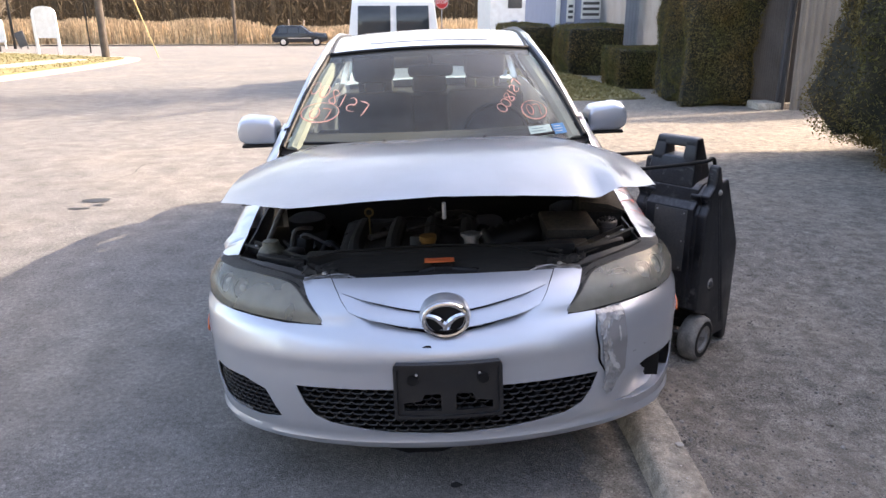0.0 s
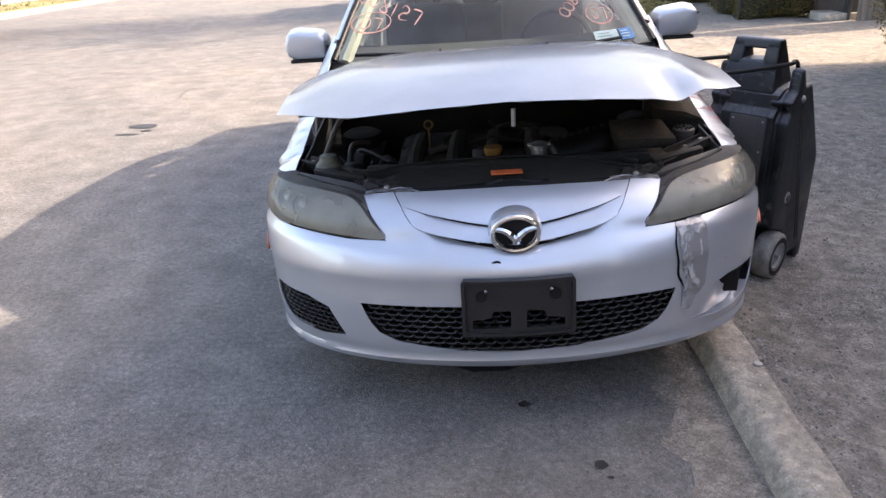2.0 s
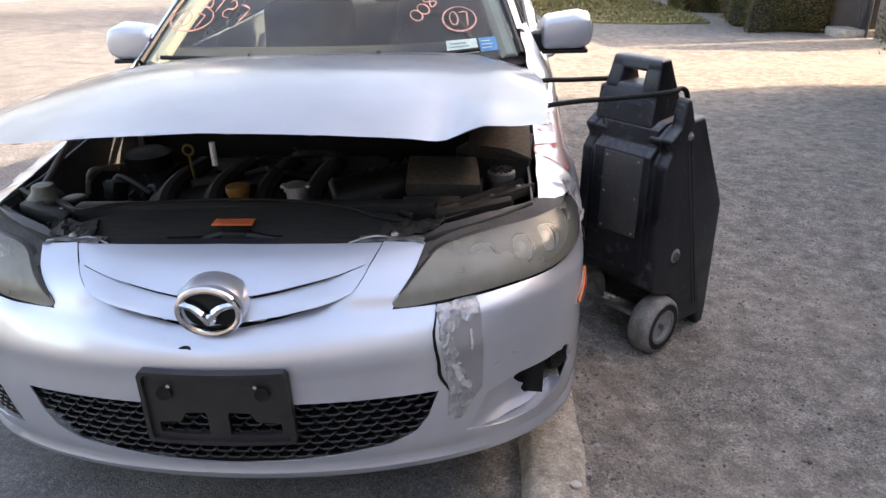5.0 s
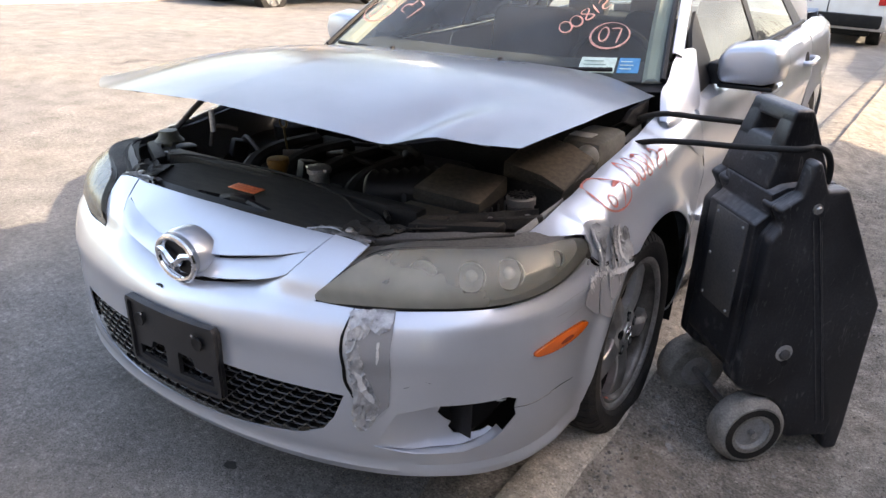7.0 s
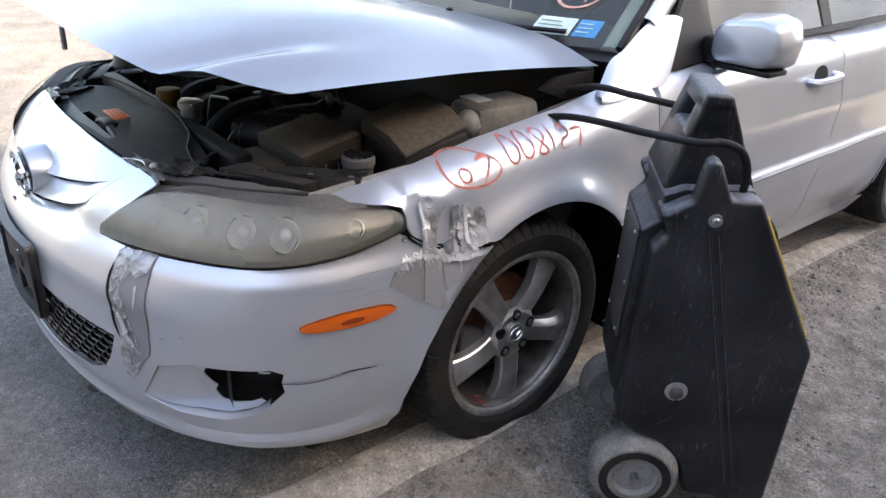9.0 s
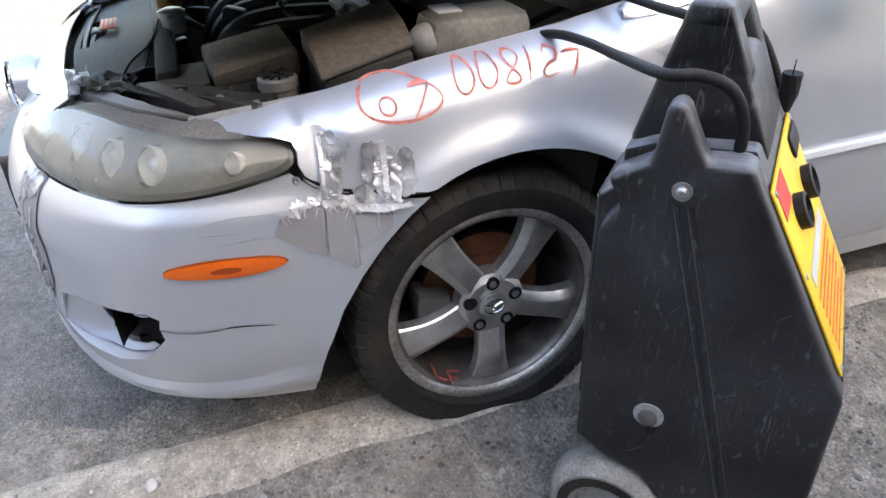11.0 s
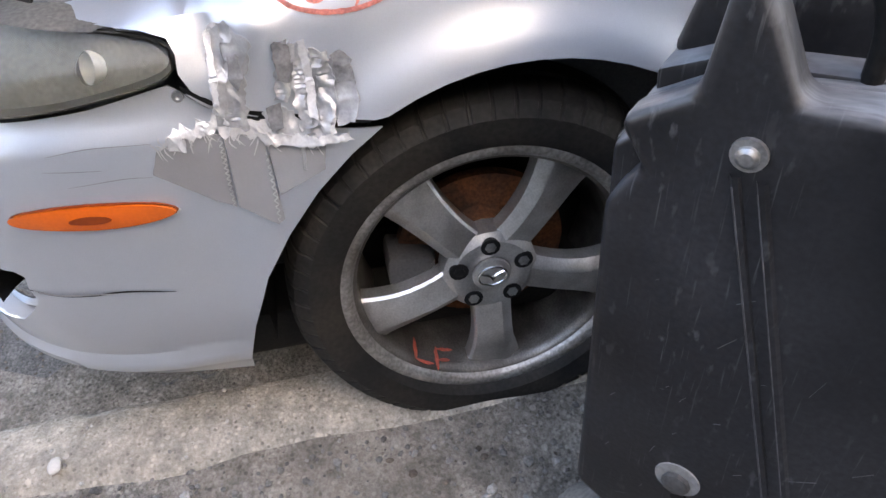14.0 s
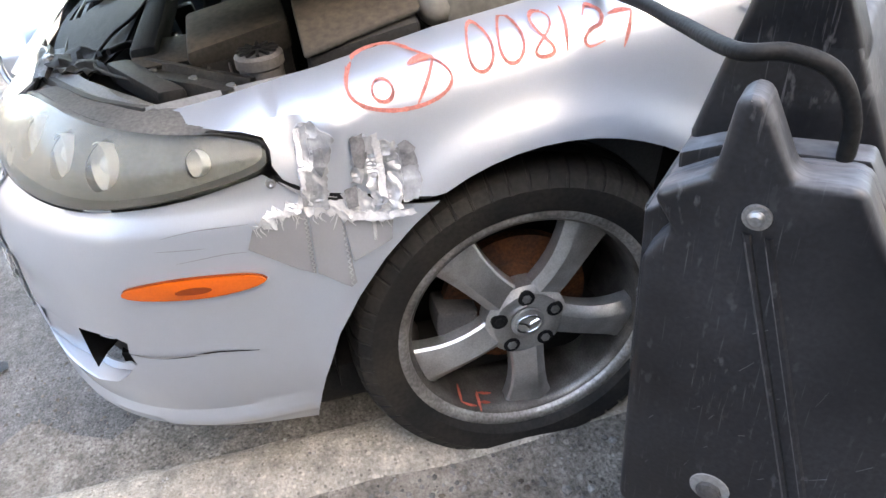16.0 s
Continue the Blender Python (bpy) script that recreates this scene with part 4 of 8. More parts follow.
        tube(bm, smooth_line([(sd * 0.70, -0.95, 1.83), (sd * 0.70, 0.2, 1.83), (sd * 0.70, 0.74, 1.81), (sd * 0.73, 0.90, 1.68), (sd * 0.80, 0.96, 1.29)], 5), 0.026, 6)
        part("rack_side", bm, WHITE, p, "white tubular rack")
    for y in (-0.52, -0.1, 0.32, 0.74):
        bm = bmesh.new()
        tube(bm, [(-0.70, y, 1.82), (0.70, y, 1.82)], 0.024, 6)
        part("rack_bar", bm, WHITE, p)
    load = material("blue_grey_cover", (0.13, 0.16, 0.23), 0.6, 0, 0.3, 2, 8, tint=(0.32, 0.35, 0.42))
    for k in range(4):
        bm = boxed((-0.7 + 0.36 * k, -0.55 + 0.1 * (k % 2), 1.2), (-0.4 + 0.36 * k, 0.7 - 0.12 * (k % 3), 1.48 + 0.07 * (k % 3)), 0.07)
        part("cargo", bm, load, p, "blue-grey covered load")
    part("rear_bumper", boxed((-0.9, 1.0, 0.5), (0.9, 1.14, 0.70), 0.03), pale, p, "pale rear bumper")
    for sd in (-1, 1):
        part("bumper_end", boxed((sd * 0.9 - 0.05, 1.03, 0.49), (sd * 0.9 + 0.05, 1.16, 0.71), 0.02), BLACK_DULL, p, "black bumper end cap")
        part("tail_lamp", boxed((sd * 0.86 - 0.06, 0.95, 0.8), (sd * 0.86 + 0.05, 1.035, 1.12), 0.01), material("red_tail_lamp", (0.32, 0.03, 0.025), 0.25), p, "red tail lamp")
    return p


pickup()


# ---- the silver sedan, built in its own space: x to its left, y backwards, z up ----
CAR = thing("car", "damaged silver sedan with its bonnet ajar and taped front wing", "car", TIP)
W0, DEPTH, Y_END = 0.90, 0.61, 0.555
NOSE = [(0.07, 0.07), (0.09, 0.05), (0.12, 0.02), (0.17, 0.0), (0.25, -0.005), (0.35, -0.005), (0.42, 0.0), (0.47, 0.0), (0.53, 0.03), (0.565, 0.06), (0.60, 0.075), (0.65, 0.12), (0.70, 0.2), (0.76, 0.3)]
WIDE = [(0.07, 0.85), (0.09, 0.86), (0.13, 0.885), (0.25, 0.90), (0.45, 0.905), (0.53, 0.90), (0.637, 0.87), (0.70, 0.83), (0.76, 0.78)]
TH = np.linspace(0, math.pi / 2, 2001)
PX, PY = W0 * np.sin(TH), Y_END - DEPTH * np.clip(np.cos(TH), 0, 1) ** (2 / 3)
ARC = np.concatenate([[0], np.cumsum(np.hypot(np.diff(PX), np.diff(PY)))])
ARC_END = float(ARC[-1])


def lin(table, x):
    return float(np.interp(x, [a for a, b in table], [b for a, b in table]))


def front(s, z, out=0.0):
    """The nose of the car: s runs round the plan curve from the middle, z up; out pushes along the normal."""
    sg, a = (1 if s >= 0 else -1), abs(s)
    if a >= ARC_END:
        p = Vector((lin(WIDE, z), Y_END + a - ARC_END, z))
        n = Vector((1, 0, 0))
    else:
        t = float(np.interp(a, ARC, TH))
        p = Vector((W0 * math.sin(t) * lin(WIDE, z) / W0, Y_END - DEPTH * math.cos(t) ** (2 / 3) + curve(NOSE, z) * math.cos(t) ** 0.7, z))
        n = Vector((math.sin(t) ** 1.5, -math.cos(t) ** 0.6, 0.1)).normalized()
    # rolled lip along the lower edge and a soft fold above it
    fade = max(0.0, min(1.0, (1.32 - a) / 0.2))
    out += fade * (0.009 * math.exp(-((z - 0.142) / 0.016) ** 2) - 0.006 * math.exp(-((z - 0.175) / 0.012) ** 2))
    # shoulder below the lamps
    ledge = max(0.0, min(1.0, (a - 0.47) / 0.10)) * max(0.0, min(1.0, (1.30 - a) / 0.12))
    out += 0.009 * ledge * max(0.0, min(1.0, (0.566 - z) / 0.012)) * math.exp(-max(0.0, 0.552 - z) / 0.045)
    # the skin dips in below the grille and rises again to the chin
    if a < 0.36 and z < 0.62:
        e = lin(UNDER, a)
        out -= 0.020 * math.exp(-max(0.0, e - z) / 0.020) * min(1.0, max(0.0, (0.345 - a) / 0.10))
    # flare of the bumper round the wheel
    r = math.hypot(p.y - 1.0, z - 0.2)
    if p.y > 0.45:
        p.x += 0.018 * math.exp(-((r - 0.40) / 0.05) ** 2)
    p += n * out
    p.x *= sg
    return p


def both(pts):
    """A half outline from the middle round to the middle again, closed with its mirror image."""
    return pts + [(-s, z) for s, z in pts[::-1] if abs(s) > 1e-6]


INTAKE = [(0, 0.185), (0.19, 0.192), (0.30, 0.205), (0.41, 0.222), (0.47, 0.25), (0.50, 0.29), (0.527, 0.357), (0.40, 0.359), (0.2, 0.360), (0, 0.360)]
GRILLE = [(0.0, 0.552), (0.07, 0.557), (0.16, 0.5675), (0.246, 0.583), (0.30, 0.5965), (0.335, 0.608), (0.377, 0.652), (0.418, 0.688), (0.20, 0.692), (0.0, 0.694)]
half_bumper = [(0, 0.112), (0.3, 0.118), (0.5, 0.128), (0.77, 0.138), (0.945, 0.125), (1.10, 0.095), (1.225, 0.072), (1.235, 0.13), (1.26, 0.215), (1.30, 0.314), (1.345, 0.385), (1.397, 0.45), (1.45, 0.498), (1.495, 0.53),
               (1.40, 0.541), (1.33, 0.556), (1.28, 0.578), (1.238, 0.612), (1.12, 0.594), (1.03, 0.586), (0.90, 0.577), (0.73, 0.573), (0.56, 0.564), (0.424, 0.564), (0.450, 0.602), (0.497, 0.648), (0.53, 0.683), (0.422, 0.690)]
UNDER = [(0.0, 0.534), (0.07, 0.541), (0.16, 0.5545), (0.246, 0.574), (0.30, 0.592), (0.3345, 0.6065)]
half_bumper += [(s + 0.0012, z - 0.0012) for s, z in GRILLE[6:4:-1]] + UNDER[-2::-1]
FOG_L = [(0.60, 0.222), (0.655, 0.322), (0.746, 0.349), (0.88, 0.351), (0.922, 0.352), (0.949, 0.340), (0.944, 0.318), (0.950, 0.292), (0.918, 0.258), (0.885, 0.232), (0.82, 0.212), (0.70, 0.208)]
FOG_R = [(-s, z) for s, z in FOG_L]


def front_panel(outline, holes, step=0.022, out=0.0, thick=0.004):
    return panel(outline, holes, lambda s, z: front(s, z, out), step, thick)


bumper = part("bumper_cover", front_panel(both(half_bumper), [both(INTAKE), FOG_L, FOG_R], 0.020), PAINT, CAR, "silver bumper cover split beside the taped corner")


# the split, the scuffs and dents of the bumper are thin dark cracks on the skin
def stripe(name, pts, width, mat, parent, label="", lift=0.0015, surf=None, depth=0.0012):
    """A thin ribbon laid on a surface, widest in the middle."""
    surf = surf or (lambda s, z, o: front(s, z, o))
    L = [Vector((*p, 0)) for p in pts]
    L = smooth_line(L, 5)
    bm = bmesh.new()
    prev = None
    for i, p in enumerate(L):
        d = (L[min(i + 1, len(L) - 1)] - L[max(i - 1, 0)]).normalized()
        n = Vector((-d.y, d.x, 0))
        w = width * (0.25 + 0.75 * math.sin(math.pi * min(max(i / (len(L) - 1), 0.04), 0.96))) * (1 + 0.4 * noise.noise((i * 0.9, pts[0][0] * 9, 3)))
        row = [bm.verts.new(surf(p.x + n.x * k, p.y + n.y * k, lift)) for k in (-w / 2, w / 2)]
        if prev:
            bm.faces.new((prev[0], prev[1], row[1], row[0]))
        prev = row
    bmesh.ops.solidify(bm, geom=list(bm.faces), thickness=depth)
    return part(name, bm, mat, parent, label)


stripe("split", [(0.531, 0.565), (0.522, 0.53), (0.519, 0.50), (0.527, 0.44), (0.530, 0.40), (0.545, 0.37), (0.56, 0.345), (0.571, 0.317)], 0.009, BLACK, bumper, "dark split in the bumper")
stripe("crack", [(0.935, 0.318), (0.99, 0.311), (1.05, 0.313), (1.10, 0.316), (1.165, 0.305)], 0.004, BLACK, bumper, "dark crack in the bumper")
stripe("crack", [(0.955, 0.317), (1.0, 0.313), (1.06, 0.316), (1.12, 0.312)], 0.003, TAPE_TORN, bumper, lift=0.0035)
for a in ([(1.06, 0.545), (1.12, 0.552), (1.2, 0.548)], [(1.05, 0.525), (1.13, 0.521)], [(1.08, 0.5), (1.15, 0.505), (1.19, 0.502)], [(-0.08, 0.505), (-0.06, 0.507), (-0.05, 0.503)], [(0.67, 0.395), (0.685, 0.40)], [(0.72, 0.415), (0.735, 0.41)]):
    stripe("scuff", a, 0.0010 if a[0][0] > 0.5 else 0.007, TAPE_FLAT if a[0][0] > 0.9 else BLACK, bumper, lift=0.001, depth=0.0006)

# shoulder of the lamp opening: a dark seal beneath each lamp
LAMP = [(0.428, 0.570), (0.56, 0.573), (0.73, 0.581), (0.90, 0.585), (1.03, 0.594), (1.12, 0.603), (1.232, 0.620), (1.251, 0.641), (1.243, 0.657), (1.209, 0.668), (1.141, 0.678), (0.96, 0.690), (0.75, 0.691), (0.590, 0.679), (0.522, 0.657), (0.465, 0.615)]


def hazed_lens():
    """Sun-bleached lamp plastic: a milky yellow film, thickest on the front-facing end, over a clouded clear shell."""
    m = bpy.data.materials.new("hazed_lamp_lens")
    m.use_nodes = True
    t = m.node_tree
    t.nodes.remove(t.nodes["Principled BSDF"])
    clear = t.nodes.new("ShaderNodeBsdfRefraction")
    clear.inputs["Color"].default_value, clear.inputs["Roughness"].default_value, clear.inputs["IOR"].default_value = (0.88, 0.89, 0.85, 1), 0.26, 1.05
    film = t.nodes.new("ShaderNodeBsdfDiffuse")
    film.inputs[0].default_value = (0.325, 0.32, 0.275, 1)
    gloss = t.nodes.new("ShaderNodeBsdfGlossy")
    gloss.inputs["Roughness"].default_value = 0.16
    co = t.nodes.new("ShaderNodeTexCoord")
    sep = t.nodes.new("ShaderNodeSeparateXYZ")
    t.links.new(co.outputs["Object"], sep.inputs[0])
    r = t.nodes.new("ShaderNodeMapRange")
    for k, v in (("From Min", 0.14), ("From Max", 0.42), ("To Min", 0.58), ("To Max", 0.10)):
        r.inputs[k].default_value = v
    t.links.new(sep.outputs["Y"], r.inputs["Value"])
    no = t.nodes.new("ShaderNodeTexNoise")
    no.inputs["Scale"].default_value, no.inputs["Detail"].default_value = 11, 6
    t.links.new(co.outputs["Object"], no.inputs["Vector"])
    n2 = t.nodes.new("ShaderNodeMapRange")
    n2.inputs["From Min"].default_value, n2.inputs["From Max"].default_value, n2.inputs["To Min"].default_value, n2.inputs["To Max"].default_value = 0.3, 0.7, 0.82, 1.18
    t.links.new(no.outputs["Fac"], n2.inputs["Value"])
    mu = t.nodes.new("ShaderNodeMath")
    mu.operation = "MULTIPLY"
    t.links.new(r.outputs[0], mu.inputs[0])
    t.links.new(n2.outputs[0], mu.inputs[1])
    a = t.nodes.new("ShaderNodeMixShader")
    t.links.new(mu.outputs[0], a.inputs[0])
    t.links.new(clear.outputs[0], a.inputs[1])
    t.links.new(film.outputs[0], a.inputs[2])
    fr = t.nodes.new("ShaderNodeFresnel")
    fr.inputs[0].default_value = 1.4
    b = t.nodes.new("ShaderNodeMixShader")
    t.links.new(fr.outputs[0], b.inputs[0])
    t.links.new(a.outputs[0], b.inputs[1])
    t.links.new(gloss.outputs[0], b.inputs[2])
    t.links.new(b.outputs[0], t.nodes["Material Output"].inputs[0])
    return m


HAZE = hazed_lens()
HOUSING = material("lamp_housing", (0.075, 0.074, 0.068), 0.45, 0.2, 0.2, 12, 200)
LAMP_MIRROR = material("lamp_reflector", (0.82, 0.81, 0.78), 0.4, 0.4, 0.08, 30, 200)
LAMP_COVER = material("dusty_lamp_top", (0.13, 0.127, 0.12), 0.7, 0, 0.25, 9, 160, bump=0.1, tint=(0.19, 0.18, 0.165))
BEZEL = material("lamp_bezel_plastic", (0.15, 0.15, 0.14), 0.45, 0.1, 0.2, 14, 200)
for sg in (1, -1):
    pts = [tuple(p[:2]) for p in smooth_line([(s, z, 0) for s, z in LAMP], 4, True)]
    lamp = part("headlamp", panel([(s * sg, z) for s, z in pts], [], lambda s, z: front(s, z, 0.004 + 0.014 * max(0, 1 - ((z - 0.635) / 0.055) ** 2)), 0.012, 0), HAZE, CAR, "hazed yellowish headlamp lens")
    lamp.visible_shadow = False
    part("lamp_housing", panel([(s * sg, z) for s, z in pts], [], lambda s, z: front(s, z, -0.085), 0.03, 0.003), HOUSING, lamp)
    bm = bmesh.new()
    a_ = [bm.verts.new(front(s * sg, z, 0.003)) for s, z in pts]
    b_ = [bm.verts.new(front(s * sg, z, -0.086)) for s, z in pts]
    for k in range(len(pts)):
        bm.faces.new((a_[k], a_[(k + 1) % len(pts)], b_[(k + 1) % len(pts)], b_[k]))
    part("lamp_bowl", bm, HOUSING, lamp)
    part("lamp_seal", panel([((s - 0.85) * 1.010 * sg + 0.85 * sg, (z - 0.63) * (1.03 if z > 0.63 else 1.12) + 0.63) for s, z in pts], [[(s * sg, z) for s, z in pts]], lambda s, z: front(s, z, -0.004), 0.03, 0.003), BLACK, lamp, "black rubber seal")
    # dusty plastic top that runs back from the lens under bonnet and wing
    bm = bmesh.new()
    rows = []
    for s_, z_, deep in [(float(a), float(np.interp(a, [0.50, 0.522, 0.59, 0.75, 0.96, 1.141], [0.645, 0.657, 0.679, 0.6915, 0.6905, 0.678])), float(np.interp(a, [0.50, 0.6, 0.9, 1.141], [0.030, 0.085, 0.095, 0.06]))) for a in np.linspace(0.50, 1.141, 26)]:
        p = front(s_ * sg, z_, 0.004)
        rows.append([bm.verts.new(p + Vector((-sg * deep * 0.35 * q, deep * q, 0.014 * q - 0.012 * q * q + 0.002 * math.sin(s_ * 40) * q))) for q in (0, 0.12, 0.4, 0.7, 1.0)])
    for p, q in zip(rows, rows[1:]):
        for k in range(4):
            bm.faces.new((p[k], p[k + 1], q[k + 1], q[k]))
    bmesh.ops.solidify(bm, geom=list(bm.faces), thickness=0.003)
    part("lamp_top", bm, LAMP_COVER, lamp, "dusty grey lamp top")
    bowls = ((0.69, 0.036), (0.82, 0.034), (0.93, 0.035), (1.12, 0.020))
    part("lamp_bezel", panel([((s - 0.85) * 0.985 * sg + 0.85 * sg, (z - 0.635) * 0.97 + 0.635) for s, z in pts], [[((s + 0.98 * r * math.cos(k * math.pi / 10)) * sg, 0.634 + 0.98 * r * math.sin(k * math.pi / 10)) for k in range(20)] for s, r in bowls], lambda s, z: front(s, z, -0.026), 0.014, 0.002), BEZEL, lamp, "grey lamp bezel")
    for s, r in bowls:
        c, e = front(s * sg, 0.634, -0.032), front(s * sg, 0.648, 0.07) + Vector((0, -0.10, 0.02))
        m = Matrix.Translation(c) @ (c - e).normalized().to_track_quat("X", "Z").to_matrix().to_4x4()
        bm = bmesh.new()
        lathe(bm, [(r * 1.02, -0.004), (r * 1.04, 0.0), (r * 0.97, 0.012), (r * 0.8, 0.028), (r * 0.5, 0.042), (0.004, 0.048)], "X", 28, m)
        for f_ in [f_ for f_ in bm.faces if len(f_.verts) > 4 and f_.calc_area() > 0.001]:
            bm.faces.remove(f_)
        part("reflector", bm, LAMP_MIRROR, lamp, "round reflector" if s < 1 else "")
        if s < 1:
            bm = bmesh.new()
            bmesh.ops.create_uvsphere(bm, u_segments=16, v_segments=10, radius=r * 0.42, matrix=m @ pose(0.012, 0, 0))
            part("bulb", bm, LAMP_MIRROR, lamp)

# upper grille: two stepped blades each side with dark slits over a black recess
slits = [[(0.080, 0.609), (0.15, 0.6185), (0.22, 0.630), (0.30, 0.6425), (0.372, 0.656), (0.30, 0.636), (0.22, 0.6195), (0.15, 0.607), (0.080, 0.597)]]


def blade(s, z):
    """Each blade leans outwards to its lower edge; the one below starts set back under it."""
    a = abs(s)
    top = lin([(0.0, 0.594), (0.080, 0.603), (0.15, 0.6128), (0.22, 0.6248), (0.30, 0.6393), (0.372, 0.656)], a)
    low = lin([(0.0, 0.552), (0.07, 0.557), (0.16, 0.5675), (0.246, 0.583), (0.335, 0.608)], a)
    fade = min(1.0, max(0.0, (0.368 - a) / 0.10))
    if z > top:
        d = 0.003 - 0.007 * math.exp(-(z - top) / 0.02) * fade
    else:
        d = 0.020 * fade * min(1.0, max(0.0, (z - low) / max(0.01, top - 0.008 - low))) ** 1.4 - 0.005 * fade
    return front(s, max(z, 0.0), -d) if z > 0.62 else front(s, z, -d + 0.020 * math.exp(-max(0.0, lin(UNDER, a) - z) / 0.020) * min(1.0, max(0.0, (0.345 - a) / 0.10)))


grille_bm = bmesh.new()
for sg in (1, -1):
    panel(GRILLE, [slits[0]], lambda s, z: Vector((blade(s, z).x * sg, blade(s, z).y, z)), 0.010, 0, grille_bm)
bmesh.ops.remove_doubles(grille_bm, verts=grille_bm.verts, dist=1e-4)
bmesh.ops.recalc_face_normals(grille_bm, faces=grille_bm.faces)
bmesh.ops.solidify(grille_bm, geom=list(grille_bm.faces), thickness=0.004)
grille = part("grille", grille_bm, PAINT, CAR, "silver grille with two dark slits each side")
part("grille_back", panel(both([(0.0, 0.530)] + [(s_, z_ - 0.02) for s_, z_ in UNDER[1:]] + GRILLE[6:]), [], lambda s, z: front(s, z, -0.05), 0.05, 0.004), BLACK, grille)


def ring(bm, rx, rz, r, y, z, seg=48):
    pts = [(rx * math.cos(a), y, z + rz * math.sin(a)) for a in np.linspace(0, 2 * math.pi, seg, endpoint=False)]
    rows = []
    for k in range(seg):
        p, d = Vector(pts[k]), (Vector(pts[(k + 1) % seg]) - Vector(pts[k - 1])).normalized()
        a = d.cross(Vector((0, 1, 0))).normalized()
        b = Vector((0, 1, 0))
        rows.append([bm.verts.new(p + r * (math.cos(q) * a + 0.8 * math.sin(q) * b)) for q in np.linspace(0, 2 * math.pi, 8, endpoint=False)])
    for k in range(seg):
        for q in range(8):
            bm.faces.new((rows[k][q], rows[k][(q + 1) % 8], rows[(k + 1) % seg][(q + 1) % 8], rows[(k + 1) % seg][q]))
    return bm


bm = bmesh.new()
lathe(bm, [(0.084, -0.03), (0.086, 0.012), (0.080, 0.028), (0.002, 0.029)], "Z", 48, pose(0, 0.045, 0.6, 90, 0, 0))
for v in bm.verts:
    v.co.z = 0.596 + (0.80 if v.co.z > 0.6 else 0.66) * (v.co.z - 0.6)
badge = part("badge", bm, PAINT, CAR, "silver badge plinth with a chrome winged mark")
badge.matrix_local = pose(0, -0.024, 0)
part("badge_ring", ring(bmesh.new(), 0.072, 0.057, 0.0085, 0.004, 0.592), CHROME, badge, "chrome oval ring")
bm = bmesh.new()
lathe(bm, [(0.064, 0.0), (0.062, 0.003), (0.002, 0.003)], "Z", 40, pose(0, 0.018, 0.598, 90, 0, 0))
for v in bm.verts:
    v.co.z = 0.592 + 0.82 * (v.co.z - 0.598)
part("badge_field", bm, BLACK, badge)
bm = bmesh.new()
for sg in (1, -1):
    L = smooth_line([(0.0, 0.004, 0.566), (0.012 * sg, 0.0, 0.586), (0.030 * sg, 0.001, 0.603), (0.050 * sg, 0.003, 0.610), (0.070 * sg, 0.006, 0.611)], 5)
    tube(bm, L, 0.0125, 6, taper=0.0075)
part("badge_wing", bm, CHROME, badge, "chrome winged mark")

# lower intake: a honeycomb of short black tubes
intake = part("intake_back", panel(both(INTAKE), [], lambda s, z: front(s, z, -0.06), 0.06, 0.004), BLACK, CAR, "black honeycomb air intake")


def honeycomb(outline, dx, dz, depth, parent):
    """One short open cell after another, each a piece of its own."""
    lo, hi = np.min(outline, 0), np.max(outline, 0)
    row, z = 0, lo[1]
    hexa = [(-0.5, 0.12), (-0.30, 0.47), (0.30, 0.47), (0.5, 0.12), (0.5, -0.12), (0.30, -0.47), (-0.30, -0.47), (-0.5, -0.12)]
    while z < hi[1] + dz:
        s = lo[0] + (dx / 2 if row % 2 else 0)
        while s < hi[0]:
            if inside((s, z), outline):
                bm = bmesh.new()
                f1 = [bm.verts.new(front(s + a * dx, z + b * dz, -0.010)) for a, b in hexa]
                f2 = [bm.verts.new(front(s + a * dx * 0.84, z + b * dz * 0.72, -0.0125)) for a, b in hexa]
                f3 = [bm.verts.new(front(s + a * dx * 0.80, z + b * dz * 0.66, -depth)) for a, b in hexa]
                for k in range(8):
                    j = (k + 1) % 8
                    bm.faces.new((f1[k], f1[j], f2[j], f2[k]))
                    bm.faces.new((f2[k], f2[j], f3[j], f3[k]))
                part("cell", bm, MESH_BLACK, parent, smooth=False)
            s += dx
        z += dz * 0.94
        row += 1


MESH_BLACK = material("intake_mesh_plastic", (0.013, 0.013, 0.014), 0.42, 0, 0.2, 9, 200)
honeycomb(both(INTAKE), 0.043, 0.0215, 0.045, intake)

# corner openings: a meshed one on the right, a broken empty one on the left
fr = part("fog_mesh_back", panel(FOG_R, [], lambda s, z: front(s, z, -0.05), 0.05, 0.003), BLACK, CAR, "meshed corner opening")
meshed = [(-0.735, 0.22), (-0.665, 0.315), (-0.74, 0.345), (-0.92, 0.335), (-0.92, 0.262), (-0.87, 0.225)]
honeycomb(FOG_R, 0.030, 0.019, 0.03, fr)
torn = [(0.60, 0.222), (0.655, 0.322), (0.746, 0.349), (0.768, 0.336), (0.758, 0.312), (0.776, 0.294), (0.792, 0.284), (0.785, 0.270), (0.800, 0.250), (0.83, 0.243), (0.872, 0.247), (0.892, 0.256), (0.904, 0.248), (0.885, 0.232), (0.82, 0.212), (0.70, 0.208)]
sunk = lambda s: -0.003 - 0.031 * min(1.0, max(0.0, (s - 0.61) / 0.14))
fog = part("fog_recess", panel(torn, [], lambda s, z: front(s, z, sunk(s)), 0.014, 0.003), PAINT, CAR, "silver recess torn open round an empty fog lamp hole")
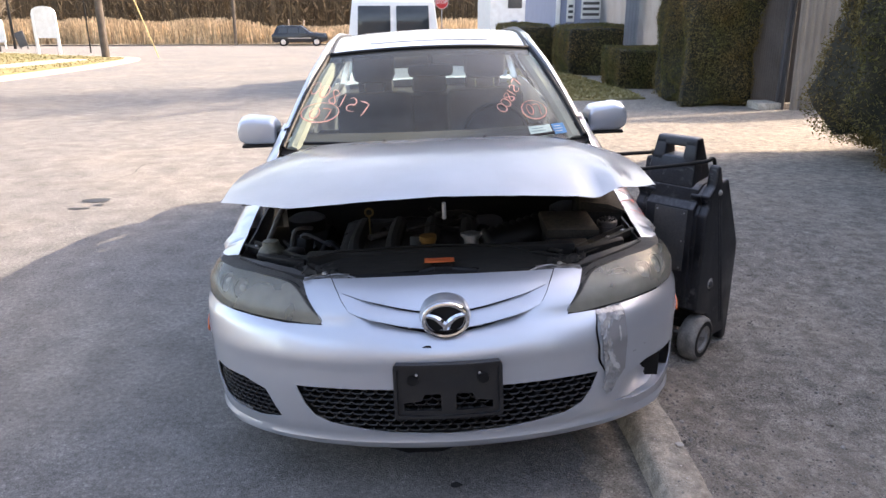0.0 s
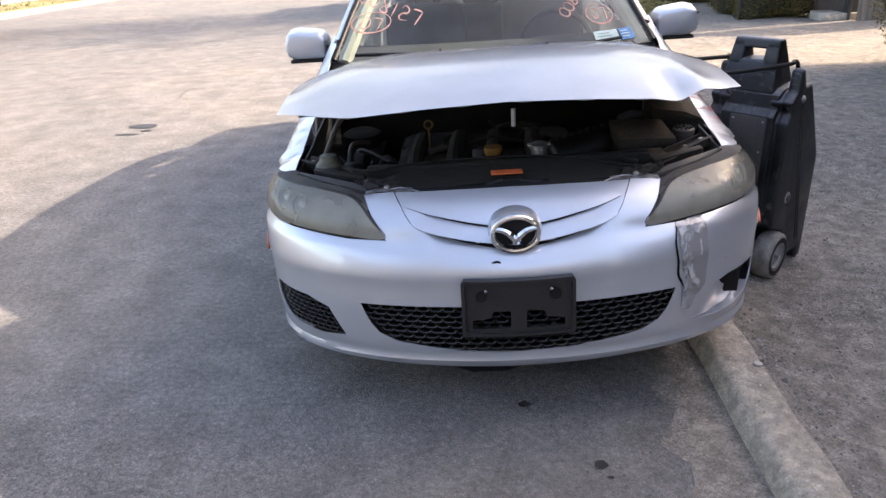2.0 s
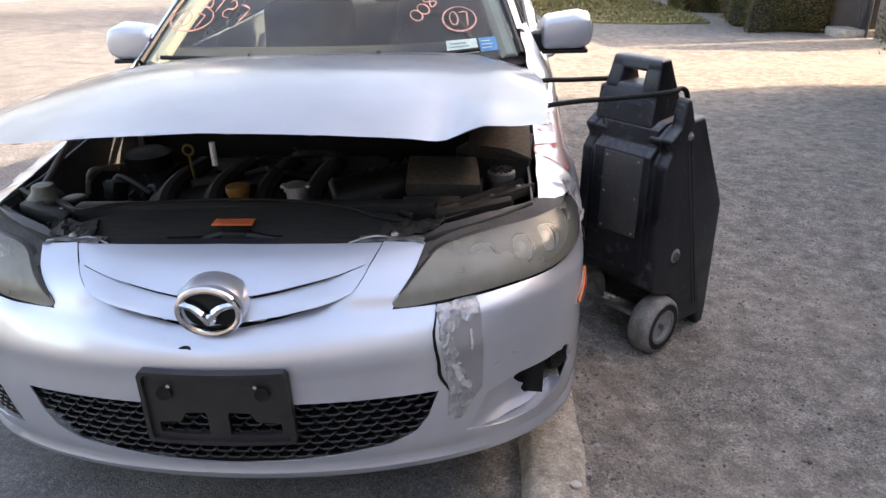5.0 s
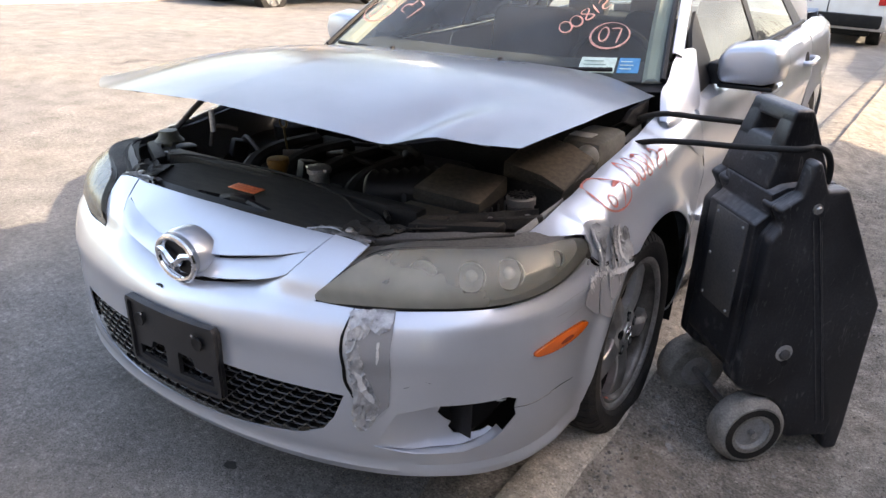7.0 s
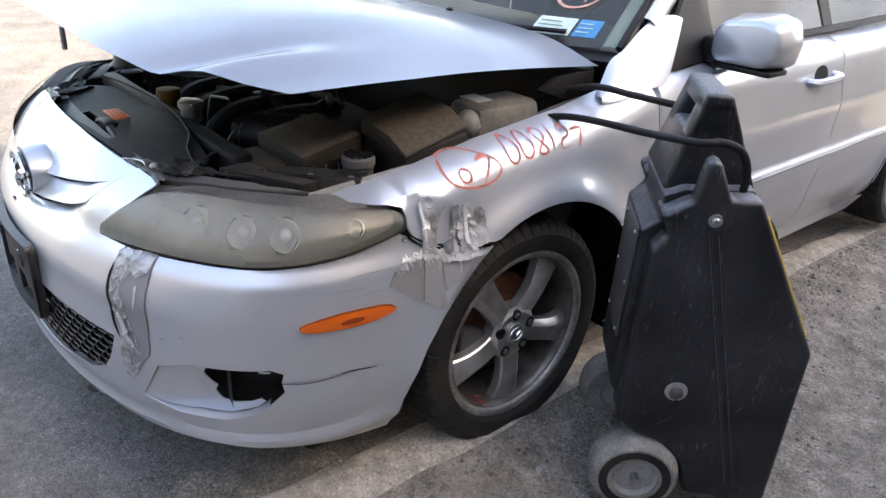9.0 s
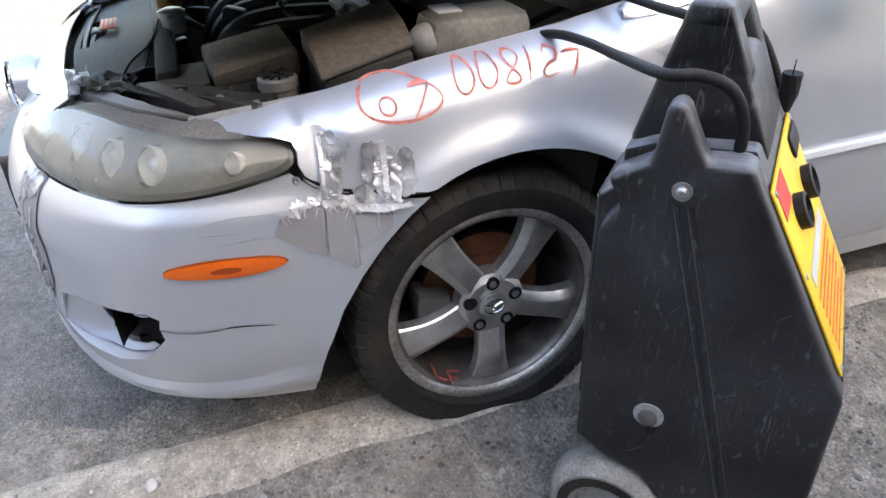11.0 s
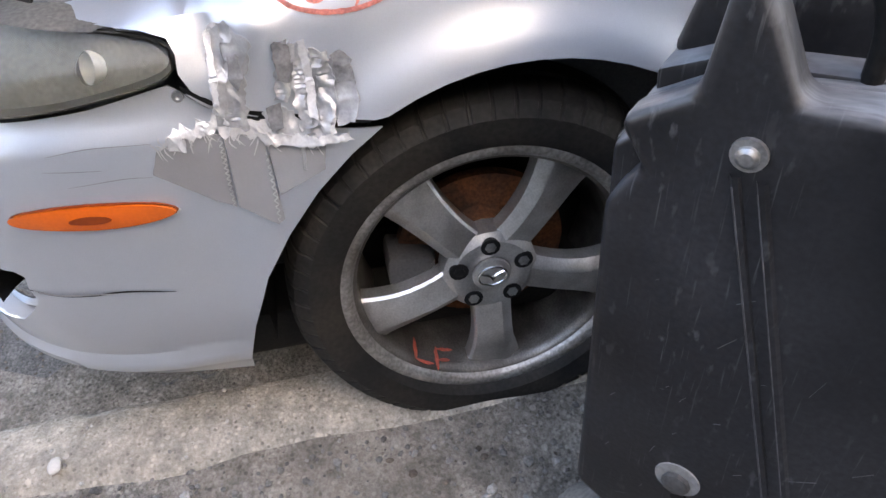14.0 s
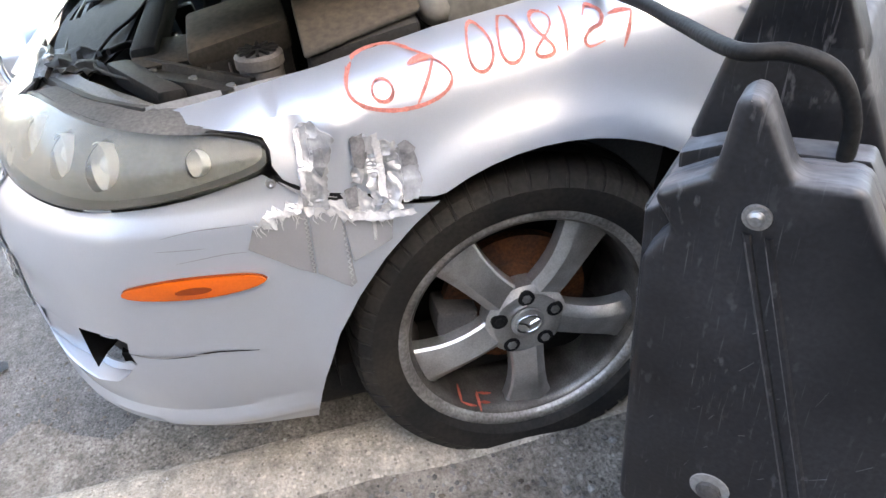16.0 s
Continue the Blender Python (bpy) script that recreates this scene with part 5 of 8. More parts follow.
bm = bmesh.new()
sill = smooth_line([(s, z, 0) for s, z in ((0.600, 0.222), (0.70, 0.208), (0.82, 0.212), (0.885, 0.232), (0.916, 0.256))], 8)
rows = [[bm.verts.new(front(p[0], p[1] - 0.001, o)) for o in (-0.001, 0.6 * sunk(p[0]), sunk(p[0]) - 0.003)] for p in sill]
for p, q in zip(rows, rows[1:]):
    for k in range(2):
        bm.faces.new((p[k], p[k + 1], q[k + 1], q[k]))
part("recess_sill", bm, PAINT, fog)
# black plate added so the hole stays dark when seen from the side
bm = bmesh.new()
rows = [[bm.verts.new(front(s, z, o)) for s, o in ((0.835, -0.005), (0.815, -0.04), (0.80, -0.078))] for z in (0.246, 0.28, 0.315, 0.349)]
for p, q in zip(rows, rows[1:]):
    for k in range(2):
        bm.faces.new((p[k], p[k + 1], q[k + 1], q[k]))
part("dark_hole_plate", bm, BLACK, fog)
part("fog_hole_back", panel([(s, z) for s, z in FOG_L], [], lambda s, z: front(s, z, -0.075), 0.05, 0.003), BLACK, fog)
bm = bmesh.new()
tube(bm, [front(0.896, 0.349, -0.004), front(0.908, 0.344, -0.005), front(0.921, 0.343, -0.006)], 0.004, 6, taper=0.0015)
part("torn_lip", bm, PAINT, fog)

# number plate bracket
frame_out = [(-0.183, -0.09), (-0.178, -0.10), (0.178, -0.10), (0.183, -0.09), (0.181, 0.088), (0.172, 0.101), (-0.172, 0.101), (-0.181, 0.088)]
slot = lambda sg: [(0.025 * sg, -0.076), (0.150 * sg, -0.076), (0.150 * sg, -0.046), (0.092 * sg, -0.038), (0.080 * sg, -0.014), (0.030 * sg, -0.010), (0.025 * sg, -0.02)]
BRACKET = material("bracket_plastic", (0.017, 0.017, 0.019), 0.45, 0, 0.2, 12, 260, bump=0.1, tint=(0.026, 0.025, 0.025))
bracket = part("plate_bracket", panel(frame_out, [slot(1), slot(-1)], lambda x, z: Vector((x, 0.012 * (x / 0.18) ** 2, z)), 0.03, 0.012), BRACKET, CAR, "black plastic plate bracket without a plate")
bracket.matrix_local = pose(0, -0.074, 0.361)
rim_in = [(x * 0.94, z * 0.90) for x, z in frame_out]
part("bracket_rim", panel(frame_out, [rim_in], lambda x, z: Vector((x, 0.012 * (x / 0.18) ** 2 - 0.010, z)), 0.03, 0.012), BRACKET, bracket)
for x in (-0.118, 0.118):
    bm = bmesh.new()
    lathe(bm, [(0.0055, 0), (0.005, 0.004), (0.001, 0.005)], "Z", 10, pose(x * 0.88, -0.002, 0.066, 90, 0, 0))
    part("screw", bm, CHROME, bracket, "bright screw")
    bm = bmesh.new()
    lathe(bm, [(0.019, 0), (0.018, 0.004), (0.014, 0.003), (0.001, 0.003)], "Z", 20, pose(x, -0.002, 0.045, 90, 0, 0))
    part("boss", bm, BLACK, bracket)

# splash shield hanging below the bumper
bm = bmesh.new()
prism(bm, [(-0.30, 0.12), (0.12, 0.12), (0.05, 0.0), (-0.03, -0.026), (-0.16, -0.026), (-0.24, 0.005)], 1, 0.14, 0.5, 0.012)
part("splash_shield", bm, BLACK, CAR, "black splash shield below the bumper")

# side marker lamp
AMBER_DARK = material("dark_amber", (0.22, 0.035, 0.004), 0.25, 0, 0.1, 20)
mk = [(0.985, 0.452), (1.0, 0.463), (1.06, 0.474), (1.12, 0.474), (1.18, 0.466), (1.208, 0.450), (1.18, 0.437), (1.12, 0.432), (1.05, 0.436), (1.0, 0.442)]
mk = [tuple(p[:2]) for p in smooth_line([(s, 0.453 + (z - 0.453) * 0.86, 0) for s, z in mk], 3, True)]
for sg in (1, -1):
    marker = part("side_marker", panel([(s * sg, z) for s, z in mk], [], lambda s, z: front(s, z, 0.006 + 0.004 * (1 - ((z - 0.453) / 0.025) ** 2)), 0.012, 0.004), ORANGE_LENS, CAR, "amber side marker lamp")
    part("marker_rim", panel([((s - 1.1) * 1.02 * sg + 1.1 * sg, (z - 0.453) * 1.14 + 0.453) for s, z in mk], [], lambda s, z: front(s, z, 0.0045), 0.02, 0.003), AMBER_DARK, marker, "dark amber rim")
    part("marker_seat", panel([((s - 1.1) * 1.03 * sg + 1.1 * sg, (z - 0.453) * 1.16 + 0.4505) for s, z in mk], [], lambda s, z: front(s, z, 0.0025), 0.02, 0.003), TAPE_TORN, marker, "pale lower edge")
    part("marker_ribs", panel([((s - 1.1) * 0.25 * sg + 1.1 * sg, (z - 0.453) * 0.35 + 0.453) for s, z in mk], [], lambda s, z: front(s, z, 0.0115), 0.02, 0.001), AMBER_DARK, marker)

# ---- sides ----
TOPLINE = [(0.30, 0.68), (0.37, 0.687), (0.52, 0.705), (0.66, 0.725), (0.85, 0.757), (1.14, 0.792), (1.31, 0.825), (1.45, 0.86), (1.6, 0.872), (2.6, 0.895), (4.0, 0.925), (4.8, 0.90)]
ROLL = [(-0.02, 0.765), (0.0, 0.775), (0.01, 0.82), (0.025, 0.852), (0.057, 0.875), (0.10, 0.887), (0.20, 0.901), (0.30, 0.905), (0.5, 0.895), (0.66, 0.872), (0.75, 0.845), (0.85, 0.80)]


def flank(y, z, out=0.0):
    """The car's left side: width by height below the shoulder line, narrowed at nose and tail, flared round the wheels."""
    x = curve(ROLL, curve(TOPLINE, y) - z)
    if y < Y_END:
        x *= (1 - ((Y_END - y) / DEPTH) ** 3) ** 0.5
    if y > 3.9:
        x *= 1 - 0.16 * ((y - 3.9) / 0.8) ** 2.2
    for cy in (1.0, 3.64):
        r = math.hypot(y - cy, z - 0.2)
        x += 0.028 * math.exp(-((r - 0.395) / 0.055) ** 2) * (1 if z > 0.05 else 0)
    # dents behind the lamp and a soft crease along the doors
    x -= 0.018 * math.exp(-((y - 0.61) / 0.032) ** 2 - ((z - 0.655) / 0.04) ** 2)
    x += 0.016 * math.exp(-((y - 0.662) / 0.020) ** 2 - ((z - 0.675) / 0.030) ** 2)
    x -= 0.008 * math.exp(-((y - 0.72) / 0.04) ** 2 - ((z - 0.60) / 0.05) ** 2)
    if y > 1.4:
        x += 0.008 * math.exp(-((z - 0.62 - 0.02 * (y - 1.4)) / 0.05) ** 2) - 0.006 * math.exp(-((z - 0.30) / 0.04) ** 2)
    return Vector((x + out, y, z))


def arc(cy, cz, r, a0, a1, n=16):
    return [(cy + r * math.cos(radians(a)), cz + r * math.sin(radians(a))) for a in np.linspace(a0, a1, n)]


def side_panel(name, outline, holes, mat, label, step=0.035, thick=0.004, parent=None):
    """The panel on the left side and its mirror image on the right."""
    a = part(name, panel(outline, holes, flank, step, thick), mat, parent or CAR, label)
    b = part(name, mirror(panel(outline, holes, flank, step, thick)), mat, parent or CAR)
    return a, b


wing = [(0.372, 0.687), (0.44, 0.695), (0.52, 0.705), (0.66, 0.725), (0.85, 0.757), (1.0, 0.775), (1.14, 0.792), (1.31, 0.825), (1.42, 0.852), (1.44, 0.80), (1.45, 0.5), (1.44, 0.12), (1.40, 0.12)]
wing += arc(1.0, 0.2, 0.397, -8, 118, 22) + [(0.796, 0.548), (0.70, 0.553), (0.625, 0.572), (0.577, 0.602), (0.566, 0.626), (0.568, 0.648), (0.562, 0.667), (0.532, 0.677), (0.477, 0.684), (0.44, 0.687)]
side_panel("front_wing", wing, [], PAINT, "silver front wing with dents and peeling tape", 0.022)
side_panel("front_door", [(1.452, 0.12), (1.457, 0.855), (1.6, 0.868), (2.56, 0.893), (2.585, 0.5), (2.57, 0.12)], [], PAINT, "silver front door")
side_panel("rear_door", [(2.576, 0.12), (2.591, 0.5), (2.567, 0.893), (3.45, 0.914), (3.50, 0.75), (3.40, 0.62), (3.28, 0.48), (3.20, 0.12)], [], PAINT, "silver rear door")
quarter = [(3.21, 0.12), (3.245, 0.20)] + arc(3.64, 0.2, 0.395, 172, 8, 22) + [(4.06, 0.12), (4.68, 0.16), (4.72, 0.5), (4.66, 0.80), (4.60, 0.895), (4.0, 0.924), (3.46, 0.914), (3.51, 0.75), (3.41, 0.61), (3.29, 0.47)]
side_panel("rear_quarter", quarter, [], PAINT, "silver rear wing")
side_panel("sill", [(1.39, 0.03), (3.25, 0.03), (3.25, 0.115), (1.39, 0.115)], [], PAINT, "silver sill", 0.06)
for sg in (1, -1):
    bm = bmesh.new()
    L = [flank(y, 0.44 + 0.012 * (y - 1.5), 0.004) for y in np.linspace(1.48, 3.26, 30)]
    tube(bm, [Vector((p.x * sg, p.y, p.z)) for p in L], 0.013, 6)
    part("door_moulding", bm, PAINT, CAR)
    for y in (2.40, 3.34):
        h = flank(y, 0.76)
        bm = bmesh.new()
        tube(bm, smooth_line([(h.x * sg, y - 0.10, 0.755), ((h.x + 0.035) * sg, y - 0.08, 0.758), ((h.x + 0.04) * sg, y + 0.06, 0.765), (h.x * sg, y + 0.09, 0.765)], 4), 0.014, 8)
        grip = part("door_handle", bm, PAINT, CAR, "silver door handle")
        # flat dark ellipse on the skin, painting the shade of the grip's hollow
        dark_disc = panel([(y - 0.005 + 0.05 * math.cos(k * math.pi / 8), 0.772 + 0.033 * math.sin(k * math.pi / 8)) for k in range(16)], [], lambda a, b: flank(a, b, 0.0015), 0.03, 0.001)
        part("handle_shade", dark_disc if sg > 0 else mirror(dark_disc), BLACK_DULL, grip, "flat dark patch painting the shade behind the handle")

# wheel wells: dark inner arches
for sg in (1, -1):
    for cy in (1.0, 3.64):
        bm = bmesh.new()
        pts = arc(cy, 0.2, 0.41, -20, 186, 24)
        a = [bm.verts.new((sg * 0.885, y, z)) for y, z in pts]
        b = [bm.verts.new((sg * 0.50, y, z)) for y, z in pts]
        for k in range(len(pts) - 1):
            bm.faces.new((a[k], a[k + 1], b[k + 1], b[k]))
        bm.faces.new(b)
        bmesh.ops.solidify(bm, geom=list(bm.faces), thickness=0.004)
        part("wheel_well", bm, BLACK_DULL, CAR, "black wheel arch liner")

# tail
part("boot_lid", panel([(-0.70, 3.95), (0.70, 3.95), (0.70, 4.62), (-0.70, 4.62)], [], lambda x, y: Vector((x, y, 0.955 - 0.03 * (x / 0.7) ** 2 - 0.06 * max(0, y - 4.3) ** 1)), 0.08), PAINT, CAR, "silver boot lid")
part("tail_panel", panel([(-0.72, 0.15), (0.72, 0.15), (0.72, 0.93), (-0.72, 0.93)], [], lambda x, z: Vector((x, 4.72 - 0.08 * (x / 0.7) ** 2 - 0.08 * max(0, z - 0.5), z)), 0.08), PAINT, CAR, "silver tail")
part("underbody", boxed((-0.78, 0.35, 0.02), (0.78, 4.5, 0.12), 0.02), BLACK_DULL, CAR, "dark underbody")

# ---- bonnet ----
B_Y = [(0, 0.10), (0.25, 0.105), (0.40, 0.125), (0.50, 0.158), (0.60, 0.215), (0.70, 0.285), (0.785, 0.345)]
B_Z = [(0, 0.977), (0.25, 0.968), (0.40, 0.955), (0.50, 0.944), (0.60, 0.940), (0.70, 0.935), (0.785, 0.926)]
B_SIDE = [(0.0, 0.785), (0.3, 0.806), (0.6, 0.800), (0.8, 0.785), (1.0, 0.757)]
B_REAR = [(0, 0.962), (0.4, 0.955), (0.6, 0.935), (0.757, 0.882)]


def bonnet(u, v, drop=0.0):
    a = abs(u)
    x = a * lin(B_SIDE, v)
    xf = a * 0.785
    y0, y1 = curve(B_Y, xf), 1.235 + 0.075 * a ** 3
    z0, z1 = curve(B_Z, xf), curve(B_REAR, a * 0.757)
    z = z0 + (z1 - z0) * v + 0.045 * math.sin(math.pi * v) * (1 - 0.55 * a ** 3)
    # raised middle with two soft creases running back from the front corners
    c = 0.64 + 0.1 * v
    z += 0.009 / (1 + math.exp((a - c) / 0.05)) * math.sin(math.pi * min(1, 0.15 + v * 0.9))
    # the left front corner is bent
    if u > 0:
        k = max(0.0, 1 - abs(a - 0.80) / 0.10) * math.exp(-((v - 0.10) / 0.16) ** 2)
        z += 0.020 * k - 0.012 * math.exp(-((a - 0.68) / 0.06) ** 2 - ((v - 0.10) / 0.2) ** 2)
    return Vector((x * (1 if u >= 0 else -1), y0 + (y1 - y0) * v, z - drop))


bm = bmesh.new()
NU, NV = 72, 40
g = [[bm.verts.new(bonnet(2 * i / NU - 1, j / NV)) for i in range(NU + 1)] for j in range(NV + 1)]
for j in range(NV):
    for i in range(NU):
        bm.faces.new((g[j][i], g[j][i + 1], g[j + 1][i + 1], g[j + 1][i]))
bmesh.ops.solidify(bm, geom=list(bm.faces), thickness=0.004)
hood = part("bonnet", bm, PAINT, CAR, "silver bonnet standing ajar with a bent corner", angle=50)
bm = bmesh.new()
g = [[bm.verts.new(bonnet((2 * i / 30 - 1) * 0.90, 0.045 + 0.90 * j / 14, 0.018 + 0.006 * ((i + j) % 4 == 0))) for i in range(31)] for j in range(15)]
for j in range(14):
    for i in range(30):
        bm.faces.new((g[j][i], g[j][i + 1], g[j + 1][i + 1], g[j + 1][i]))
part("bonnet_liner", bm, BLACK_DULL, hood, "dark underside of the bonnet")
bm = bmesh.new()
tube(bm, [(0.012, 0.135, 0.95), (0.012, 0.135, 0.895)], 0.007, 8)
part("striker", bm, STEEL, hood, "steel latch striker")
for sg in (1, -1):
    bm = bmesh.new()
    prism(bm, [(1.305, 0.878), (1.296, 0.868), (1.16, 0.862), (1.10, 0.835), (1.20, 0.80), (1.30, 0.80)], 0, sg * 0.735 - 0.008, sg * 0.735 + 0.008, 0.003)
    part("hinge_cover", bm, BLACK, hood, "black hinge cover under the rear corner")
for x in (-0.235, 0.235):
    bm = bmesh.new()
    bmesh.ops.create_uvsphere(bm, u_segments=10, v_segments=8, radius=0.009, matrix=pose(x, 1.20, 0.968) @ Matrix.Diagonal((1, 1.4, 0.8, 1)))
    part("washer_jet", bm, BLACK, hood, "black washer jet")


# ---- cabin ----
def patch(fn, nu, nv, thick=0.0):
    bm = bmesh.new()
    g = [[bm.verts.new(fn(i / nu, j / nv)) for i in range(nu + 1)] for j in range(nv + 1)]
    for j in range(nv):
        for i in range(nu):
            bm.faces.new((g[j][i], g[j][i + 1], g[j + 1][i + 1], g[j + 1][i]))
    if thick:
        bmesh.ops.recalc_face_normals(bm, faces=bm.faces)
        bmesh.ops.solidify(bm, geom=list(bm.faces), thickness=thick)
    return bm


def screen(u, v, out=0.0, scale=1.0):
    """Windscreen: u -1 to 1 across, v up."""
    xb, xt = 0.745, 0.565
    x = u * (xb + (xt - xb) * v) * scale
    yb, yt = 1.20 + 0.20 * u * u, 1.985 + 0.10 * u * u
    zb, zt = 0.905 + 0.01 * u * u, 1.328 - 0.03 * u * u
    bow = math.sin(math.pi * v) * 0.02
    return Vector((x, yb + (yt - yb) * v - bow - out * 0.5, zb + (zt - zb) * v + bow + out))


ws = part("windscreen", patch(lambda a, b: screen(2 * a - 1, b), 24, 14), GLASS, CAR, "dusty windscreen with pink wax numbers")
ws.visible_shadow = False
bm = bmesh.new()
edge = [screen(-1, v, 0.003, 1.005) for v in np.linspace(0, 1, 12)] + [screen(u, 1.0, 0.003) for u in np.linspace(-1, 1, 20)] + [screen(1, v, 0.003, 1.005) for v in np.linspace(1, 0, 12)]
tube(bm, edge, 0.011, 6)
part("windscreen_seal", bm, BLACK, ws, "black windscreen seal")
for sg in (1, -1):
    bm = bmesh.new()
    tube(bm, [screen(sg * (0.955 - 0.02 * v), v, -0.035) for v in np.linspace(0.03, 0.98, 8)], 0.034, 8)
    part("pillar_trim", bm, TRIM, CAR, "pale pillar lining")
tintband = part("tint_band", patch(lambda a, b: screen((2 * a - 1) * 0.97, 0.90 + 0.09 * b, -0.004), 20, 2), glass("blue_tint_band", (0.30, 0.36, 0.44), 0, 0.02), ws)
tintband.visible_shadow = False


def roof(a, b):
    u = 2 * a - 1
    y = 1.985 + 0.10 * u * u * (1 - b) + b * 1.55
    z = lin([(0, 1.334), (0.15, 1.362), (0.35, 1.384), (0.5, 1.39), (0.7, 1.38), (0.85, 1.362), (1, 1.325)], b) - 0.03 * u * u
    return Vector((u * lin([(0, 0.565), (0.4, 0.585), (1, 0.55)], b), y, z))


part("roof_panel", patch(roof, 20, 20, 0.004), PAINT, CAR, "silver roof")
for a_ in (0.012, 0.988):
    bm = bmesh.new()
    tube(bm, [roof(a_, b) + Vector((0, 0, 0.002)) for b in np.linspace(0, 1, 14)], 0.009, 6)
    part("roof_seam", bm, BLACK, CAR, "black roof seam")
part("sunroof", patch(lambda a, b: roof(0.2 + 0.6 * a, 0.12 + 0.28 * b) + Vector((0, 0, 0.004)), 8, 6, 0.003), material("sunroof_panel", (0.45, 0.46, 0.48), 0.2, 0.2, 0.04, coat=0.5), CAR, "flush sunroof panel")
RAIL = [(0.745, 1.535, 0.972), (0.70, 1.70, 1.085), (0.645, 1.90, 1.21), (0.60, 2.08, 1.292), (0.592, 2.30, 1.328), (0.597, 2.65, 1.342), (0.595, 3.0, 1.332), (0.58, 3.35, 1.295), (0.60, 3.60, 1.22), (0.66, 3.85, 1.10), (0.72, 4.05, 0.95)]
SIDE_GLASS = glass("side_glass", (0.45, 0.5, 0.48), 0.0, 0.05)
for sg in (1, -1):
    bm = bmesh.new()
    L = smooth_line(RAIL, 5)
    prev = None
    for i, p in enumerate(L):
        d = (L[min(i + 1, len(L) - 1)] - L[max(0, i - 1)]).normalized()
        out = Vector((0.9, -0.1, 0.4))
        out = (out - d * out.dot(d)).normalized()
        side = d.cross(out).normalized()
        w = 0.032 if i < 20 else 0.05 + 0.10 * max(0, (i - 33) / 16)
        row = [bm.verts.new(Vector((q.x * sg, q.y, q.z))) for q in (p - side * w, p - side * w * 0.6 + out * 0.014, p + out * 0.02, p + side * w * 0.6 + out * 0.014, p + side * w, p - out * 0.03)]
        if prev:
            for k in range(6):
                bm.faces.new((prev[k], prev[(k + 1) % 6], row[(k + 1) % 6], row[k]))
        prev = row
    part("pillar_rail", bm, PAINT, CAR, "silver windscreen pillar and roof rail", angle=60)

    def glass_side(a, b, y0, y1):
        y = y0 + (y1 - y0) * a
        lo = flank(y, curve(TOPLINE, y) - 0.005)
        rail = min(L, key=lambda q: abs(q.y - y))
        p = Vector((0.79, y, lo.z + 0.01)).lerp(Vector((rail.x - 0.01, y, rail.z - 0.015)), b)
        return Vector((p.x * sg, p.y, p.z))
    for y0, y1 in ((1.52, 2.55), (2.62, 3.40)):
        w = part("side_window", patch(lambda a, b: glass_side(a, b, y0, y1), 10, 6), SIDE_GLASS, CAR, "side window")
        w.visible_shadow = False
    for a_, b_ in ((2.55, 2.62), (3.40, 3.6)):
        part("window_pillar", patch(lambda a, b: glass_side(a, b, a_, b_) + Vector((0.004 * sg, 0, 0)), 2, 6, 0.01), BLACK, CAR, "black window pillar")
    bm = bmesh.new()
    tube(bm, [Vector((sg * (0.797 if y > 1.55 else 0.79), y, curve(TOPLINE, y) + 0.012)) for y in np.linspace(1.78, 3.6, 20)], 0.012, 6)
    part("window_strip", bm, BLACK, CAR, "black window strip")
    part("mirror_triangle", panel([(1.487, 0.850), (1.80, 0.880), (1.80, 1.11), (1.70, 1.055), (1.60, 0.965)], [], lambda y, z: Vector((sg * (0.833 - 0.47 * (z - 0.85)), y, z)), 0.04, 0.012), BLACK, CAR, "black mirror mount")
    # sheet metal that carries the wing's top up to the windscreen pillar
    inner_ = smooth_line([(0.800, 1.255, 0.814), (0.782, 1.30, 0.852), (0.766, 1.345, 0.894), (0.766, 1.40, 0.920), (0.748, 1.49, 0.966), (0.746, 1.565, 0.996)], 4)
    outer_ = smooth_line([flank(1.25, 0.798, 0.001), flank(1.29, 0.802, 0.002), flank(1.34, 0.810, 0.002), flank(1.42, 0.826, 0.002), flank(1.505, 0.842, 0.002), Vector((0.776, 1.645, 0.990))], 4)

    def foot(a, b):
        k = a * (len(inner_) - 1)
        i = min(int(k), len(inner_) - 2)
        p, q = inner_[i].lerp(inner_[i + 1], k - i), outer_[i].lerp(outer_[i + 1], k - i)
        r = p.lerp(q, b) + Vector((0.008, 0, 0.008)) * math.sin(math.pi * b)
        return Vector((r.x * sg, r.y, r.z + 0.002))
    part("pillar_foot", patch(foot, 24, 8, 0.003), PAINT, CAR, "silver foot of the windscreen pillar")
    # door mirror
    bm = bmesh.new()
    shell = [(0.0, -0.040), (0.02, -0.066), (0.17, -0.064), (0.21, -0.04), (0.218, 0.02), (0.20, 0.078), (0.15, 0.092), (0.03, 0.075), (0.0, 0.04)]
    prism(bm, [(sg * (0.826 + 1.1 * a), 0.933 + b * 1.05) for a, b in shell], 1, 1.715, 1.835)
    for v in bm.verts:
        k = (v.co.y - 1.72) / 0.11
        if k < 0.5:
            v.co.x = sg * 0.935 + (v.co.x - sg * 0.935) * 0.88
            v.co.z = 0.932 + (v.co.z - 0.932) * 0.80
    bmesh.ops.bevel(bm, geom=list(bm.edges), offset=0.016, segments=3, affect="EDGES", profile=0.5)
    mir = part("door_mirror", bm, PAINT, CAR, "silver door mirror with a black base")
    span = lambda a, b: (min(sg * a, sg * b), max(sg * a, sg * b))
    (x0, x1), (x2, x3) = span(0.795, 0.862), span(0.842, 1.035)
    part("mirror_base", boxed((x0, 1.725, 0.865), (x1, 1.815, 0.945), 0.018), BLACK, mir, "black mirror neck")
